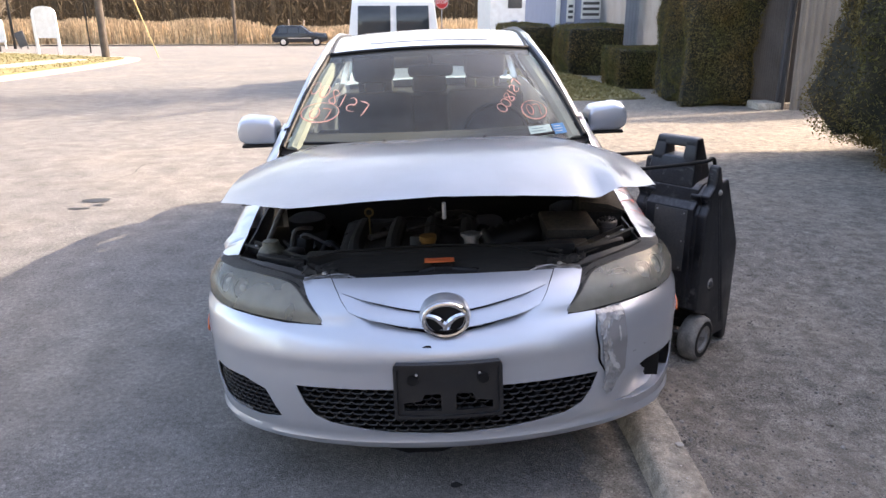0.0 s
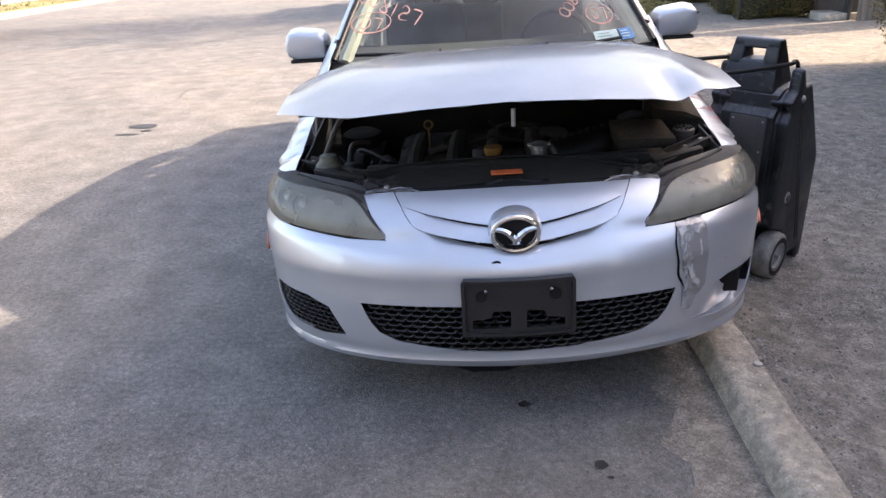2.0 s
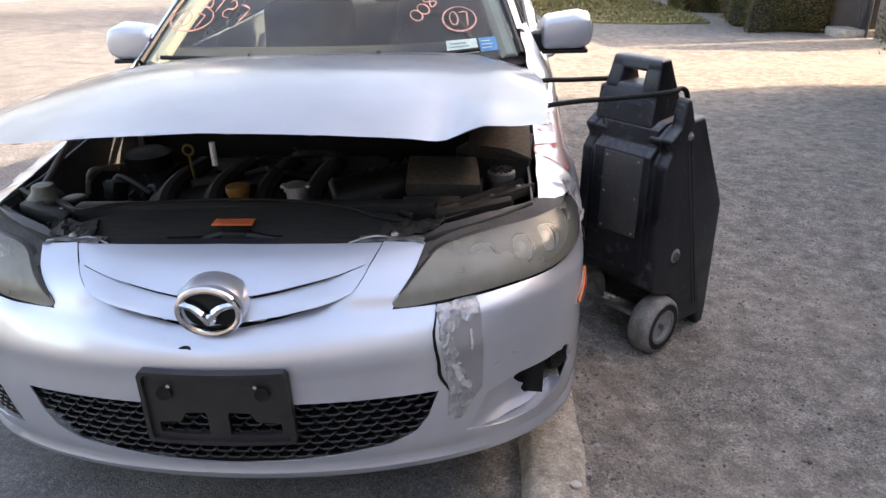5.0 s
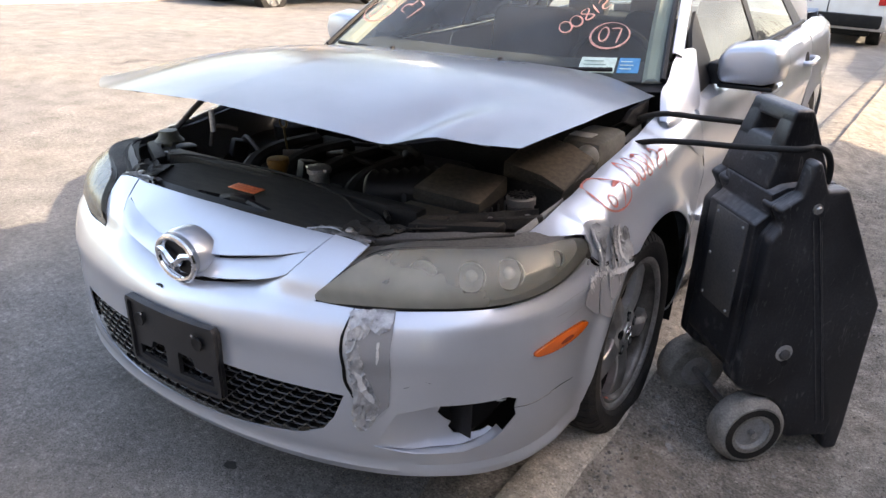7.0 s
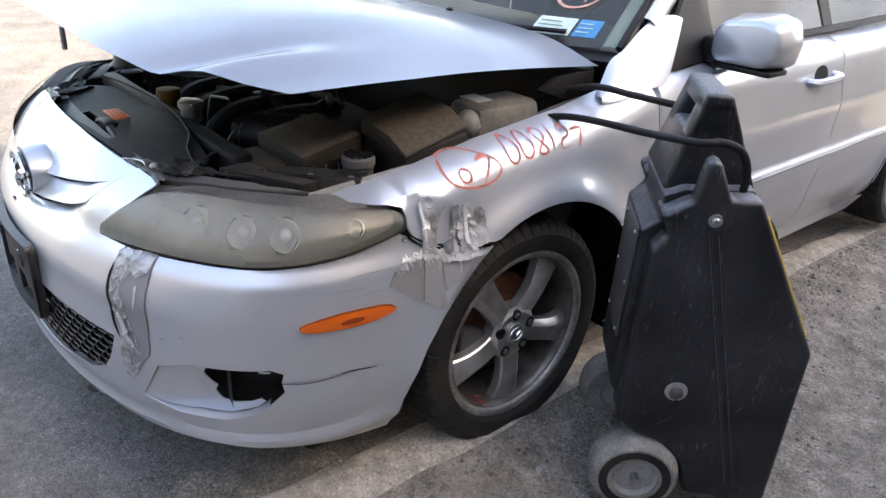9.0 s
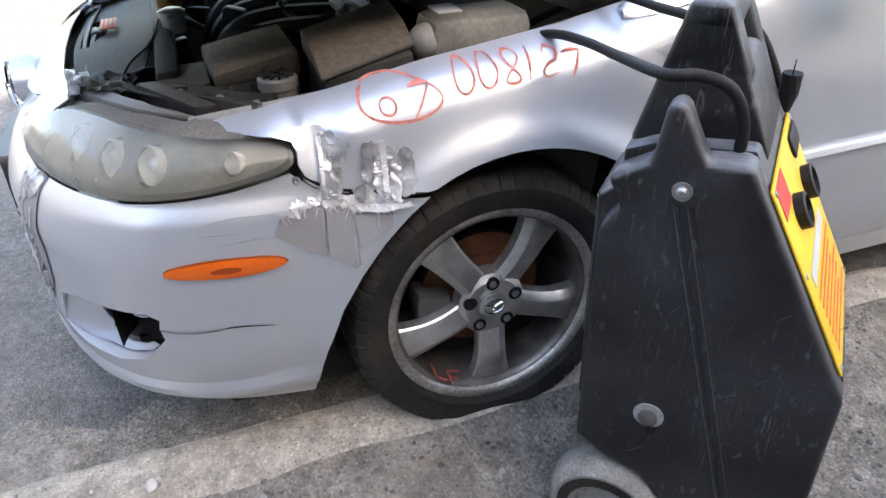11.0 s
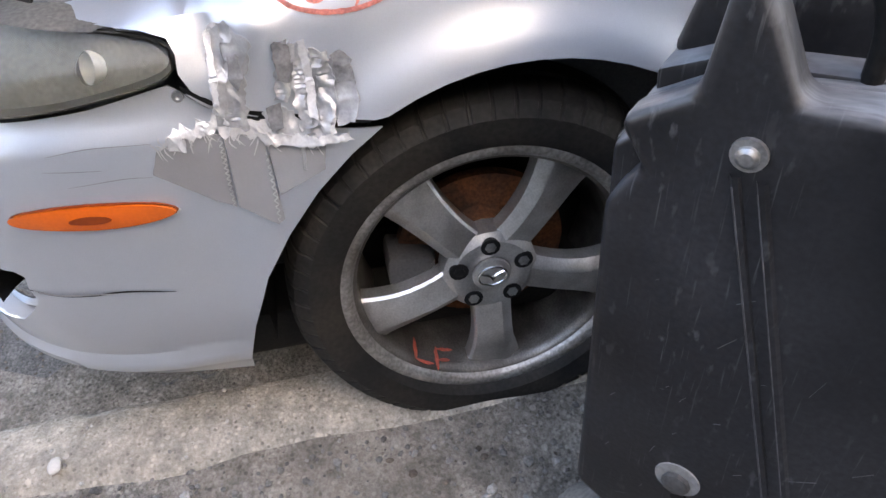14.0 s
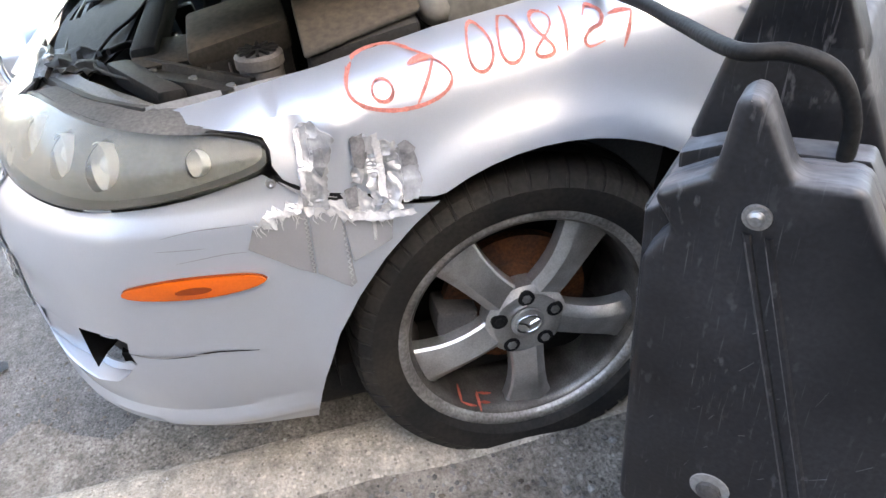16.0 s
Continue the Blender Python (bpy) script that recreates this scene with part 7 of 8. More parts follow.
for k in range(16):
    x, y = rnd.uniform(-0.6, 0.34), rnd.uniform(0.40, 0.8)
    bm = bmesh.new()
    box(bm, (-0.03, -0.025, 0), (0.03, 0.025, rnd.uniform(0.04, 0.08)), 0.008, pose(x, y, rnd.uniform(0.56, 0.63), rnd.uniform(-20, 20), rnd.uniform(-20, 20), rnd.uniform(0, 90)))
    bay("connector", bm, rnd.choice([BLACK, GREY_PLASTIC, BLACK_DULL, BLACK_DULL]))
# intake duct with bellows, air filter box and battery tray
bm = bmesh.new()
lathe(bm, [(0.062 + 0.012 * (k % 2), -0.12 + 0.016 * k) for k in range(16)], "X", 20, pose(0.29, 0.59, 0.66, 0, -8, 20))
bay("bellows", bm, BLACK, "ribbed black intake bellows", angle=80)
def wedge(c, top, low, bevel):
    """A box from four plan corners, each with its own upper height."""
    bm = bmesh.new()
    a = [bm.verts.new((x, y, low)) for x, y in c]
    b = [bm.verts.new((x, y, z)) for (x, y), z in zip(c, top)]
    bm.faces.new(a[::-1])
    bm.faces.new(b)
    for k in range(4):
        bm.faces.new((a[k], a[(k + 1) % 4], b[(k + 1) % 4], b[k]))
    bmesh.ops.bevel(bm, geom=list(bm.edges), offset=bevel, segments=2, affect="EDGES", profile=0.5)
    return bm


plan = [(0.412, 0.452), (0.612, 0.462), (0.596, 0.63), (0.405, 0.62)]
ab = bay("air_filter_box", wedge(plan, [0.712, 0.706, 0.732, 0.735], 0.46, 0.010), BLACK_DULL, "dusty black air filter box")
part("lid", wedge([(0.408, 0.447), (0.617, 0.457), (0.601, 0.634), (0.40, 0.625)], [0.738, 0.728, 0.756, 0.765], 0.70, 0.010), TAN_DUST, ab, "dust-covered lid")
for k in range(4):
    part("rib", boxed((0.612, 0.485 + 0.035 * k, 0.60), (0.618, 0.489 + 0.035 * k, 0.70), 0.002), GREY_PLASTIC, ab)
bay("bay_plate", boxed((0.40, 0.347, 0.688), (0.56, 0.452, 0.698), 0.004), TAN_DUST, "dusty flat duct")
b2 = bay("fuse_box", wedge([(0.58, 0.652), (0.755, 0.652), (0.775, 0.83), (0.58, 0.83)], [0.75, 0.735, 0.77, 0.79], 0.50, 0.010), BLACK_DULL, "dusty fuse box")
bm = bmesh.new()
prism(bm, [(0.575, 0.745), (0.575, 0.79), (0.694, 0.772), (0.762, 0.742), (0.762, 0.732)], 1, 0.645, 0.835, 0.006)
for v in bm.verts:
    v.co.z += 0.25 * max(0.0, v.co.y - 0.66)
part("lid", bm, TAN_DUST, b2, "dust-covered sloping lid")
bm = bmesh.new()
lathe(bm, [(0.036, 0.62), (0.036, 0.705), (0.040, 0.708), (0.040, 0.725), (0.034, 0.730), (0.002, 0.731)], "Z", 20, pose(0.672, 0.575, 0))
f0 = bay("filler_cap", bm, GREY_PLASTIC, "ribbed grey filler cap")
bm = bmesh.new()
for k in range(12):
    box(bm, (0.008, -0.0025, 0.7305), (0.034, 0.0025, 0.735), 0, pose(0.672, 0.575, 0, 0, 0, 30 * k))
part("rib", bm, BLACK, f0, smooth=False)
res = bay("coolant_bottle", boxed((0.63, 0.87, 0.60), (0.765, 1.09, 0.822), 0.03, pose(0, 0, 0)), material("cloudy_plastic", (0.13, 0.125, 0.11), 0.5, 0, 0.2, 8, tint=(0.05, 0.047, 0.04)), "cloudy white fluid bottle")
part("bottle_label", boxed((0.65, 0.90, 0.8225), (0.72, 0.95, 0.825), 0), TAPE_TORN, res)
bm = bmesh.new()
bmesh.ops.create_uvsphere(bm, u_segments=16, v_segments=10, radius=0.035, matrix=pose(0.725, 0.868, 0.775))
bay("bottle_neck", bm, material("cloudy_plastic_neck", (0.15, 0.145, 0.13), 0.5, 0, 0.15, 8))
bm = bmesh.new()
lathe(bm, [(0.05, 0.60), (0.05, 0.70), (0.035, 0.715), (0.03, 0.735), (0.002, 0.738)], "Z", 20, pose(-0.652, 0.468, 0))
bay("steering_fluid_bottle", bm, material("olive_plastic", (0.10, 0.10, 0.075), 0.5, 0, 0.2, 12), "olive fluid bottle")
bm = bmesh.new()
lathe(bm, [(0.038, 0.66), (0.038, 0.695), (0.03, 0.70), (0.002, 0.70)], "Z", 20, pose(-0.56, 0.46, 0))
bay("round_cap", bm, BLACK, "round black cap")
for pts, r in (([(-0.70, 0.44, 0.66), (-0.66, 0.52, 0.74), (-0.62, 0.60, 0.82), (-0.55, 0.66, 0.88)], 0.010), ([(-0.60, 0.60, 0.66), (-0.58, 0.61, 0.73), (-0.52, 0.66, 0.72)], 0.008)):
    bm = bmesh.new()
    tube(bm, smooth_line(pts, 5), r, 8)
    bay("grey_hose", bm, GREY_PLASTIC, "grey hose")

# ---- tape ----
def tape(outline, surf, mat, seed, jag=0.006, crumple=0.004, lift=0.003, label="", step=0.0055, parent=None, upright=False):
    """A strip of cloth tape; where it is crumpled, sharp folds and fine ribs run across it and the edges fray."""
    def at(u, v):
        a, b = (v, u) if upright else (u, v)
        c = abs(noise.noise((u * 60, v * 22, seed)))
        if crumple > 0.004:
            fold = 1 - min(1.0, 5.0 * abs(noise.noise((u * 38 + 3, v * 26, seed + 5))))
            fold2 = 1 - min(1.0, 5.0 * abs(noise.noise((u * 90, v * 70, seed + 9))))
            ribs = math.sin(b * 1150 + 8 * noise.noise((u * 26, v * 20, seed))) * max(0.0, noise.noise((u * 34, v * 24, seed + 8)) + 0.30)
            c = 0.8 * c + 0.75 * fold + 0.30 * fold2 + 0.38 * ribs
        return surf(u, v, lift + 0.42 * crumple * c)
    fine = step if crumple <= 0.004 else 0.0034
    return part("tape", panel(jagged(outline, jag, 0.005, seed), [], at, fine, 0.0010), mat, parent or CAR, label, angle=38 if crumple > 0.004 else 80)


fl = lambda y, z, o: flank(y, z, o)
tape([(0.535, 0.562), (0.60, 0.571), (0.632, 0.571), (0.640, 0.46), (0.638, 0.345), (0.60, 0.300), (0.585, 0.38), (0.572, 0.46), (0.545, 0.50)], front, TAPE_FLAT, 1.0, 0.0012, 0.0010, label="grey duct tape over the split bumper")
tape([(0.527, 0.562), (0.575, 0.568), (0.632, 0.569), (0.626, 0.537), (0.605, 0.524), (0.585, 0.532), (0.57, 0.508), (0.545, 0.51), (0.532, 0.49)], front, TAPE, 2.0, 0.006, 0.009, 0.003, "crumpled silver tape", step=0.004, upright=True)
tape([(0.534, 0.50), (0.556, 0.508), (0.574, 0.46), (0.580, 0.42), (0.598, 0.385), (0.618, 0.350), (0.604, 0.300), (0.585, 0.272), (0.562, 0.262), (0.548, 0.285), (0.552, 0.36), (0.541, 0.44)], front, TAPE, 3.0, 0.006, 0.012, 0.003, "crumpled silver tape", step=0.004, upright=True)
tape([(0.556, 0.43), (0.570, 0.425), (0.586, 0.385), (0.604, 0.365), (0.600, 0.352), (0.580, 0.368), (0.566, 0.395)], front, TAPE_TORN, 4.0, 0.004, 0.007, 0.010, "torn whitish tape backing", upright=True)
tape([(0.604, 0.505), (0.610, 0.508), (0.614, 0.47), (0.609, 0.455)], front, TAPE_TORN, 4.5, 0.002, 0.004, 0.005)
# strips across the joint of bumper and wing
tape([(1.192, 0.506), (1.205, 0.538), (1.255, 0.552), (1.29, 0.545), (1.285, 0.44), (1.262, 0.452)], front, TAPE_FLAT, 5.0, 0.0006, 0.0004, label="flat grey duct tape on the bumper corner")
tape([(1.288, 0.440), (1.292, 0.545), (1.340, 0.538), (1.345, 0.418), (1.335, 0.41)], front, TAPE_FLAT, 6.0, 0.0006, 0.0004, 0.0042)
tape([(1.347, 0.455), (1.343, 0.537), (1.418, 0.52), (1.412, 0.485)], front, TAPE_FLAT, 7.0, 0.0008, 0.0005, 0.0036)
tape([(1.208, 0.548), (1.235, 0.535), (1.26, 0.552), (1.30, 0.545), (1.33, 0.556), (1.31, 0.572), (1.27, 0.566), (1.24, 0.558)], front, TAPE_TORN, 8.0, 0.012, 0.008, 0.005, "torn white tape edge")
tape([(1.30, 0.545), (1.34, 0.535), (1.38, 0.542), (1.42, 0.528), (1.43, 0.545), (1.36, 0.558), (1.31, 0.560)], front, TAPE_TORN, 9.0, 0.010, 0.007, 0.005)
tape([(0.612, 0.672), (0.632, 0.678), (0.660, 0.658), (0.652, 0.628), (0.640, 0.60), (0.636, 0.548), (0.597, 0.558), (0.60, 0.60), (0.606, 0.64)], fl, TAPE, 10.0, 0.005, 0.009, label="crumpled duct tape on the wing")
tape([(0.607, 0.668), (0.624, 0.674), (0.620, 0.60), (0.610, 0.57), (0.598, 0.575)], fl, TAPE, 11.0, 0.005, 0.008, 0.006)
tape([(0.688, 0.643), (0.708, 0.650), (0.702, 0.60), (0.69, 0.575), (0.676, 0.58), (0.68, 0.615)], fl, TAPE, 12.0, 0.005, 0.008)
tape([(0.705, 0.648), (0.722, 0.646), (0.733, 0.60), (0.728, 0.545), (0.70, 0.540), (0.70, 0.60)], fl, TAPE, 13.0, 0.006, 0.012, 0.005, "torn crumpled tape")
tape([(0.728, 0.640), (0.748, 0.636), (0.752, 0.59), (0.745, 0.54), (0.725, 0.535), (0.73, 0.59)], fl, TAPE, 14.0, 0.006, 0.012, 0.006)
tape([(0.750, 0.622), (0.764, 0.630), (0.776, 0.615), (0.780, 0.575), (0.77, 0.548), (0.748, 0.545), (0.752, 0.585)], fl, TAPE, 15.0, 0.004, 0.006)
tape([(0.655, 0.566), (0.68, 0.572), (0.70, 0.555), (0.72, 0.545), (0.70, 0.530), (0.665, 0.535)], fl, TAPE, 16.0, 0.006, 0.008)
tape([(0.640, 0.545), (0.68, 0.538), (0.72, 0.532), (0.76, 0.540), (0.765, 0.528), (0.70, 0.520), (0.65, 0.528)], fl, TAPE_TORN, 17.0, 0.008, 0.008, 0.006)
tape([(0.684, 0.650), (0.704, 0.655), (0.706, 0.622), (0.698, 0.600), (0.684, 0.606)], fl, TAPE_DARK, 18.0, 0.003, 0.005, 0.008, "dark rubbed tape")
tape([(0.752, 0.628), (0.764, 0.634), (0.778, 0.622), (0.778, 0.600), (0.756, 0.596)], fl, TAPE_DARK, 19.0, 0.004, 0.005, 0.007)
tape([(0.628, 0.640), (0.640, 0.644), (0.644, 0.616), (0.634, 0.600), (0.626, 0.612)], fl, TAPE_DARK, 20.0, 0.003, 0.006, 0.008)
tape([(0.716, 0.652), (0.724, 0.654), (0.728, 0.60), (0.724, 0.556), (0.714, 0.560), (0.717, 0.60)], fl, TAPE_TORN, 21.0, 0.003, 0.008, 0.012, "pale torn backing")
tape([(0.606, 0.664), (0.613, 0.668), (0.612, 0.62), (0.607, 0.585), (0.601, 0.590)], fl, TAPE_TORN, 22.0, 0.003, 0.009, 0.011)
tape([(0.662, 0.575), (0.682, 0.580), (0.680, 0.548), (0.664, 0.545)], fl, TAPE_DARK, 23.0, 0.002, 0.005, 0.010)
# frayed threads along the overlaps
for s0, s1, z0, z1 in ((1.287, 1.283, 0.545, 0.442), (1.343, 1.338, 0.538, 0.415), (1.390, 1.386, 0.530, 0.490)):
    zig = [(s0 + (s1 - s0) * k / 26 + 0.0022 * (-1) ** k, z0 + (z1 - z0) * k / 26) for k in range(27)]
    stripe("frayed_thread", zig, 0.0022, TAPE_TORN, CAR, "", 0.0068, front, 0.0008)
fr_ = random.Random(8)
for k in range(34):
    s0 = fr_.uniform(1.20, 1.42)
    z0 = float(np.interp(s0, [1.2, 1.26, 1.42], [0.548, 0.556, 0.534])) + fr_.uniform(-0.008, 0.008)
    stripe("frayed_thread", [(s0, z0), (s0 + fr_.uniform(-0.008, 0.008), z0 - fr_.uniform(0.004, 0.010)), (s0 + fr_.uniform(-0.012, 0.012), z0 - fr_.uniform(0.010, 0.022))], 0.0018, TAPE_TORN, CAR, "", fr_.uniform(0.008, 0.014), front, 0.0006)
# opened joint and its bolt
stripe("joint_gap", [(0.565, 0.612), (0.59, 0.59), (0.63, 0.570), (0.70, 0.555), (0.79, 0.548)], 0.010, BLACK, CAR, "dark open joint", 0.0015, fl)
stripe("joint_edge", [(0.57, 0.603), (0.60, 0.58), (0.65, 0.563)], 0.004, TAPE_TORN, CAR, "", 0.003, fl)
bm = bmesh.new()
lathe(bm, [(0.008, 0.0), (0.007, 0.004), (0.003, 0.005), (0.001, 0.003)], "X", 14, Matrix.Translation(front(1.248, 0.598, 0.001)))
part("rivet", bm, STEEL, CAR, "steel rivet")

# ---- wax marker numbers ----
GLYPH = {
    "0": [[(0.5 + 0.42 * math.cos(a), 0.5 + 0.5 * math.sin(a)) for a in np.linspace(1.8, 1.8 + 6.5, 14)]],
    "8": [[(0.5 + 0.32 * math.sin(2 * a), 0.5 + 0.5 * math.cos(a)) for a in np.linspace(0.25, 6.5, 20)]],
    "1": [[(0.5, 1.0), (0.48, 0.5), (0.46, 0.0)]],
    "2": [[(0.15, 0.80), (0.40, 1.0), (0.78, 0.86), (0.72, 0.58), (0.36, 0.46), (0.14, 0.22), (0.32, 0.02), (0.85, 0.12)]],
    "7": [[(0.05, 0.92), (0.45, 0.98), (0.88, 0.96)], [(0.88, 0.96), (0.74, 0.5), (0.56, 0.0)]],
}


def mark(ch, o, eu, ev, surf, width, mat, parent):
    for line in GLYPH[ch]:
        pts = [(o[0] + eu[0] * (a - 0.5) + ev[0] * (b - 0.5), o[1] + eu[1] * (a - 0.5) + ev[1] * (b - 0.5)) for a, b in line]
        stripe("wax_mark", pts, width, mat, parent, "", 0.0012, surf, 0.0006)


def loop(o, ru, rv, surf, width, mat, parent):
    stripe("wax_ring", [(o[0] + ru * math.cos(a), o[1] + rv * math.sin(a)) for a in np.linspace(1.2, 7.6, 18)], width, mat, parent, "", 0.0012, surf, 0.0006)


loop((0.773, 0.710), 0.077, 0.034, fl, 0.0060, RED_WAX, CAR)
mark("0", (0.746, 0.704), (0.036, 0), (0, 0.028), fl, 0.0058, RED_WAX, CAR)
mark("7", (0.802, 0.708), (0.046, 0.004), (0.022, 0.056), fl, 0.0058, RED_WAX, CAR)
for ch, y, z in zip("008127", (0.900, 0.948, 0.998, 1.034, 1.076, 1.118), (0.735, 0.740, 0.742, 0.745, 0.745, 0.738)):
    mark(ch, (y, z), (0.044, 0.0), (0.006, 0.050), fl, 0.0058, RED_WAX, CAR)
sc = lambda u, v, o: screen(u, v, o + 0.002)
loop((-0.837, 0.323), 0.145, 0.092, sc, 0.012, PINK_WAX, CAR)
mark("0", (-0.875, 0.315), (0.085, 0.0), (0, 0.10), sc, 0.011, PINK_WAX, CAR)
mark("7", (-0.785, 0.305), (0.085, -0.02), (0, 0.11), sc, 0.011, PINK_WAX, CAR)
for ch, (u, v) in zip("008127", ((-0.955, 0.575), (-0.862, 0.535), (-0.765, 0.475), (-0.685, 0.435), (-0.605, 0.395), (-0.515, 0.355))):
    mark(ch, (u, v), (0.085, -0.045), (0.02, 0.125), sc, 0.011, PINK_WAX, CAR)
loop((0.735, 0.275), 0.09, 0.085, sc, 0.012, PINK_WAX, CAR)
mark("0", (0.705, 0.28), (0.05, 0.02), (-0.01, 0.09), sc, 0.010, PINK_WAX, CAR)
mark("7", (0.765, 0.275), (0.055, 0.0), (-0.01, 0.10), sc, 0.010, PINK_WAX, CAR)
for ch, (u, v) in zip("008127", ((0.505, 0.315), (0.545, 0.358), (0.585, 0.410), (0.617, 0.45), (0.650, 0.494), (0.688, 0.548))):
    mark(ch, (u, v), (0.045, 0.055), (-0.055, 0.055), sc, 0.010, PINK_WAX, CAR)
# LF on the rim
LF_WAX = material("orange_red_wax", (0.90, 0.22, 0.15), 0.6, 0, 0.2, 60, 300)
rim_at = lambda a, x, o: Vector((x, HUB[0] + (0.2195 - o) * math.cos(a), HUB[1] + (0.2195 - o) * math.sin(a)))
for pts in ([(-2.25, 0.822), (-2.27, 0.852), (-2.29, 0.876)], [(-2.29, 0.876), (-2.20, 0.878), (-2.11, 0.876)], [(-2.05, 0.832), (-2.07, 0.862), (-2.085, 0.890)], [(-2.05, 0.836), (-1.97, 0.835), (-1.90, 0.834)], [(-2.06, 0.864), (-1.99, 0.862), (-1.95, 0.861)]):
    stripe("wax_letter", pts, 0.032 if abs(pts[0][0] - pts[-1][0]) < 0.06 else 0.0085, LF_WAX, CAR, "", 0.002, rim_at, 0.0006)
# inspection stickers behind the glass
STICK = material("pale_green_sticker", (0.46, 0.60, 0.56), 0.5, 0, 0.1, 30)
INK = material("green_grey_ink", (0.16, 0.26, 0.24), 0.6)
BLUE = material("blue_sticker", (0.03, 0.22, 0.46), 0.5, 0, 0.15, 30)
for (u0, u1), mt, lb in (((0.645, 0.800), STICK, "pale inspection sticker"), ((0.812, 0.900), BLUE, "blue registration sticker")):
    s_ = part("sticker", patch(lambda a, b: screen(u0 + (u1 - u0) * a, 0.045 + 0.09 * b, 0.002), 4, 2, 0.001), mt, CAR, lb)
    for k in range(3):
        part("print_bar", patch(lambda a, b: screen(u0 + (u1 - u0) * (0.10 + (0.55 + 0.08 * (k % 2)) * a), 0.064 + 0.022 * k + 0.005 * b, 0.004), 3, 1, 0.0006), INK if mt is STICK else STICK, s_)

cu = bpy.data.curves.new("sticker_number", "FONT")
cu.body, cu.size, cu.align_x, cu.align_y, cu.extrude = "22", 0.022, "CENTER", "CENTER", 0.0002
cu.materials.append(INK)
p0, px_, pv_ = screen(0.778, 0.066, 0.0045), screen(0.79, 0.066, 0.0045), screen(0.778, 0.08, 0.0045)
ex = (px_ - p0).normalized()
ev = (pv_ - p0)
ev = (ev - ex * ev.dot(ex)).normalized()
en = ex.cross(ev)
num = new("sticker_number", cu)
num.parent = CAR
num.matrix_local = Matrix(((ex.x, ev.x, en.x, p0.x), (ex.y, ev.y, en.y, p0.y), (ex.z, ev.z, en.z, p0.z), (0, 0, 0, 1)))


# ---- the wheeled booster cart ----
CART = thing("booster_cart", "scratched black plastic wheeled jump starter cart beside the car", "battery cart", pose(1.297, 1.063, 0, 0, 0, 45))


def dust_and_light_on_top(m, color, amount):
    """Pale dust settled on faces that look up, patchy, with some top light put into its colour."""
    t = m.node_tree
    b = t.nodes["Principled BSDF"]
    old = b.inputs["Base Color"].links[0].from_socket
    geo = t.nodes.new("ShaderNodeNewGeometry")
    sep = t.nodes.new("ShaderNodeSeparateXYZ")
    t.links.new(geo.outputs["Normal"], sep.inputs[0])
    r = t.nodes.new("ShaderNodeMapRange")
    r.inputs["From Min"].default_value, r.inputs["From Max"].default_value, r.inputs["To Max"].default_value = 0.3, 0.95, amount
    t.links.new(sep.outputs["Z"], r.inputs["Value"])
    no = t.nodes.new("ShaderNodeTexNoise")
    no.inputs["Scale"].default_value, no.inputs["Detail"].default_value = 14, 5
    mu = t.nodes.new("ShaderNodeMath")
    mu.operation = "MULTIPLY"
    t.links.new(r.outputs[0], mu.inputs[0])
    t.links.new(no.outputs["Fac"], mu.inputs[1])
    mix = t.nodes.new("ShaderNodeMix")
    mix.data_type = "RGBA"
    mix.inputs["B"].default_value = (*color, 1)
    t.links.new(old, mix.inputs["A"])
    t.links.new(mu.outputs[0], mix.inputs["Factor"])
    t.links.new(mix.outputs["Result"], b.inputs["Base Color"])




def scuffs(m, color, sets):
    """Pale scratches: thin streaks in several directions, broken up by a broad noise, duller than the plastic round them."""
    t = m.node_tree
    b = t.nodes["Principled BSDF"]
    co = t.nodes.new("ShaderNodeTexCoord")
    gate = t.nodes.new("ShaderNodeTexNoise")
    gate.inputs["Scale"].default_value, gate.inputs["Detail"].default_value = 6.0, 3
    t.links.new(co.outputs["Object"], gate.inputs["Vector"])
    total = None
    for angle, thin, scale, lo, most in sets:
        mp = t.nodes.new("ShaderNodeMapping")
        mp.inputs["Rotation"].default_value = (0, radians(angle), 0)
        mp.inputs["Scale"].default_value = (thin, 1.0, 1.0)
        t.links.new(co.outputs["Object"], mp.inputs[0])
        n = t.nodes.new("ShaderNodeTexNoise")
        n.inputs["Scale"].default_value, n.inputs["Detail"].default_value = scale, 4
        t.links.new(mp.outputs[0], n.inputs["Vector"])
        r = t.nodes.new("ShaderNodeMapRange")
        r.inputs["From Min"].default_value, r.inputs["From Max"].default_value, r.inputs["To Max"].default_value = lo, lo + 0.07, most
        t.links.new(n.outputs["Fac"], r.inputs["Value"])
        g = t.nodes.new("ShaderNodeMapRange")
        g.inputs["From Min"].default_value, g.inputs["From Max"].default_value = 0.42, 0.62
        t.links.new(gate.outputs["Fac"], g.inputs["Value"])
        mu = t.nodes.new("ShaderNodeMath")
        mu.operation = "MULTIPLY"
        t.links.new(r.outputs[0], mu.inputs[0])
        t.links.new(g.outputs[0], mu.inputs[1])
        if total is None:
            total = mu.outputs[0]
        else:
            ad = t.nodes.new("ShaderNodeMath")
            ad.operation = "MAXIMUM"
            t.links.new(total, ad.inputs[0])
            t.links.new(mu.outputs[0], ad.inputs[1])
            total = ad.outputs[0]
    old = b.inputs["Base Color"].links[0].from_socket
    mix = t.nodes.new("ShaderNodeMix")
    mix.data_type = "RGBA"
    mix.inputs["B"].default_value = (*color, 1)
    t.links.new(old, mix.inputs["A"])
    t.links.new(total, mix.inputs["Factor"])
    t.links.new(mix.outputs["Result"], b.inputs["Base Color"])


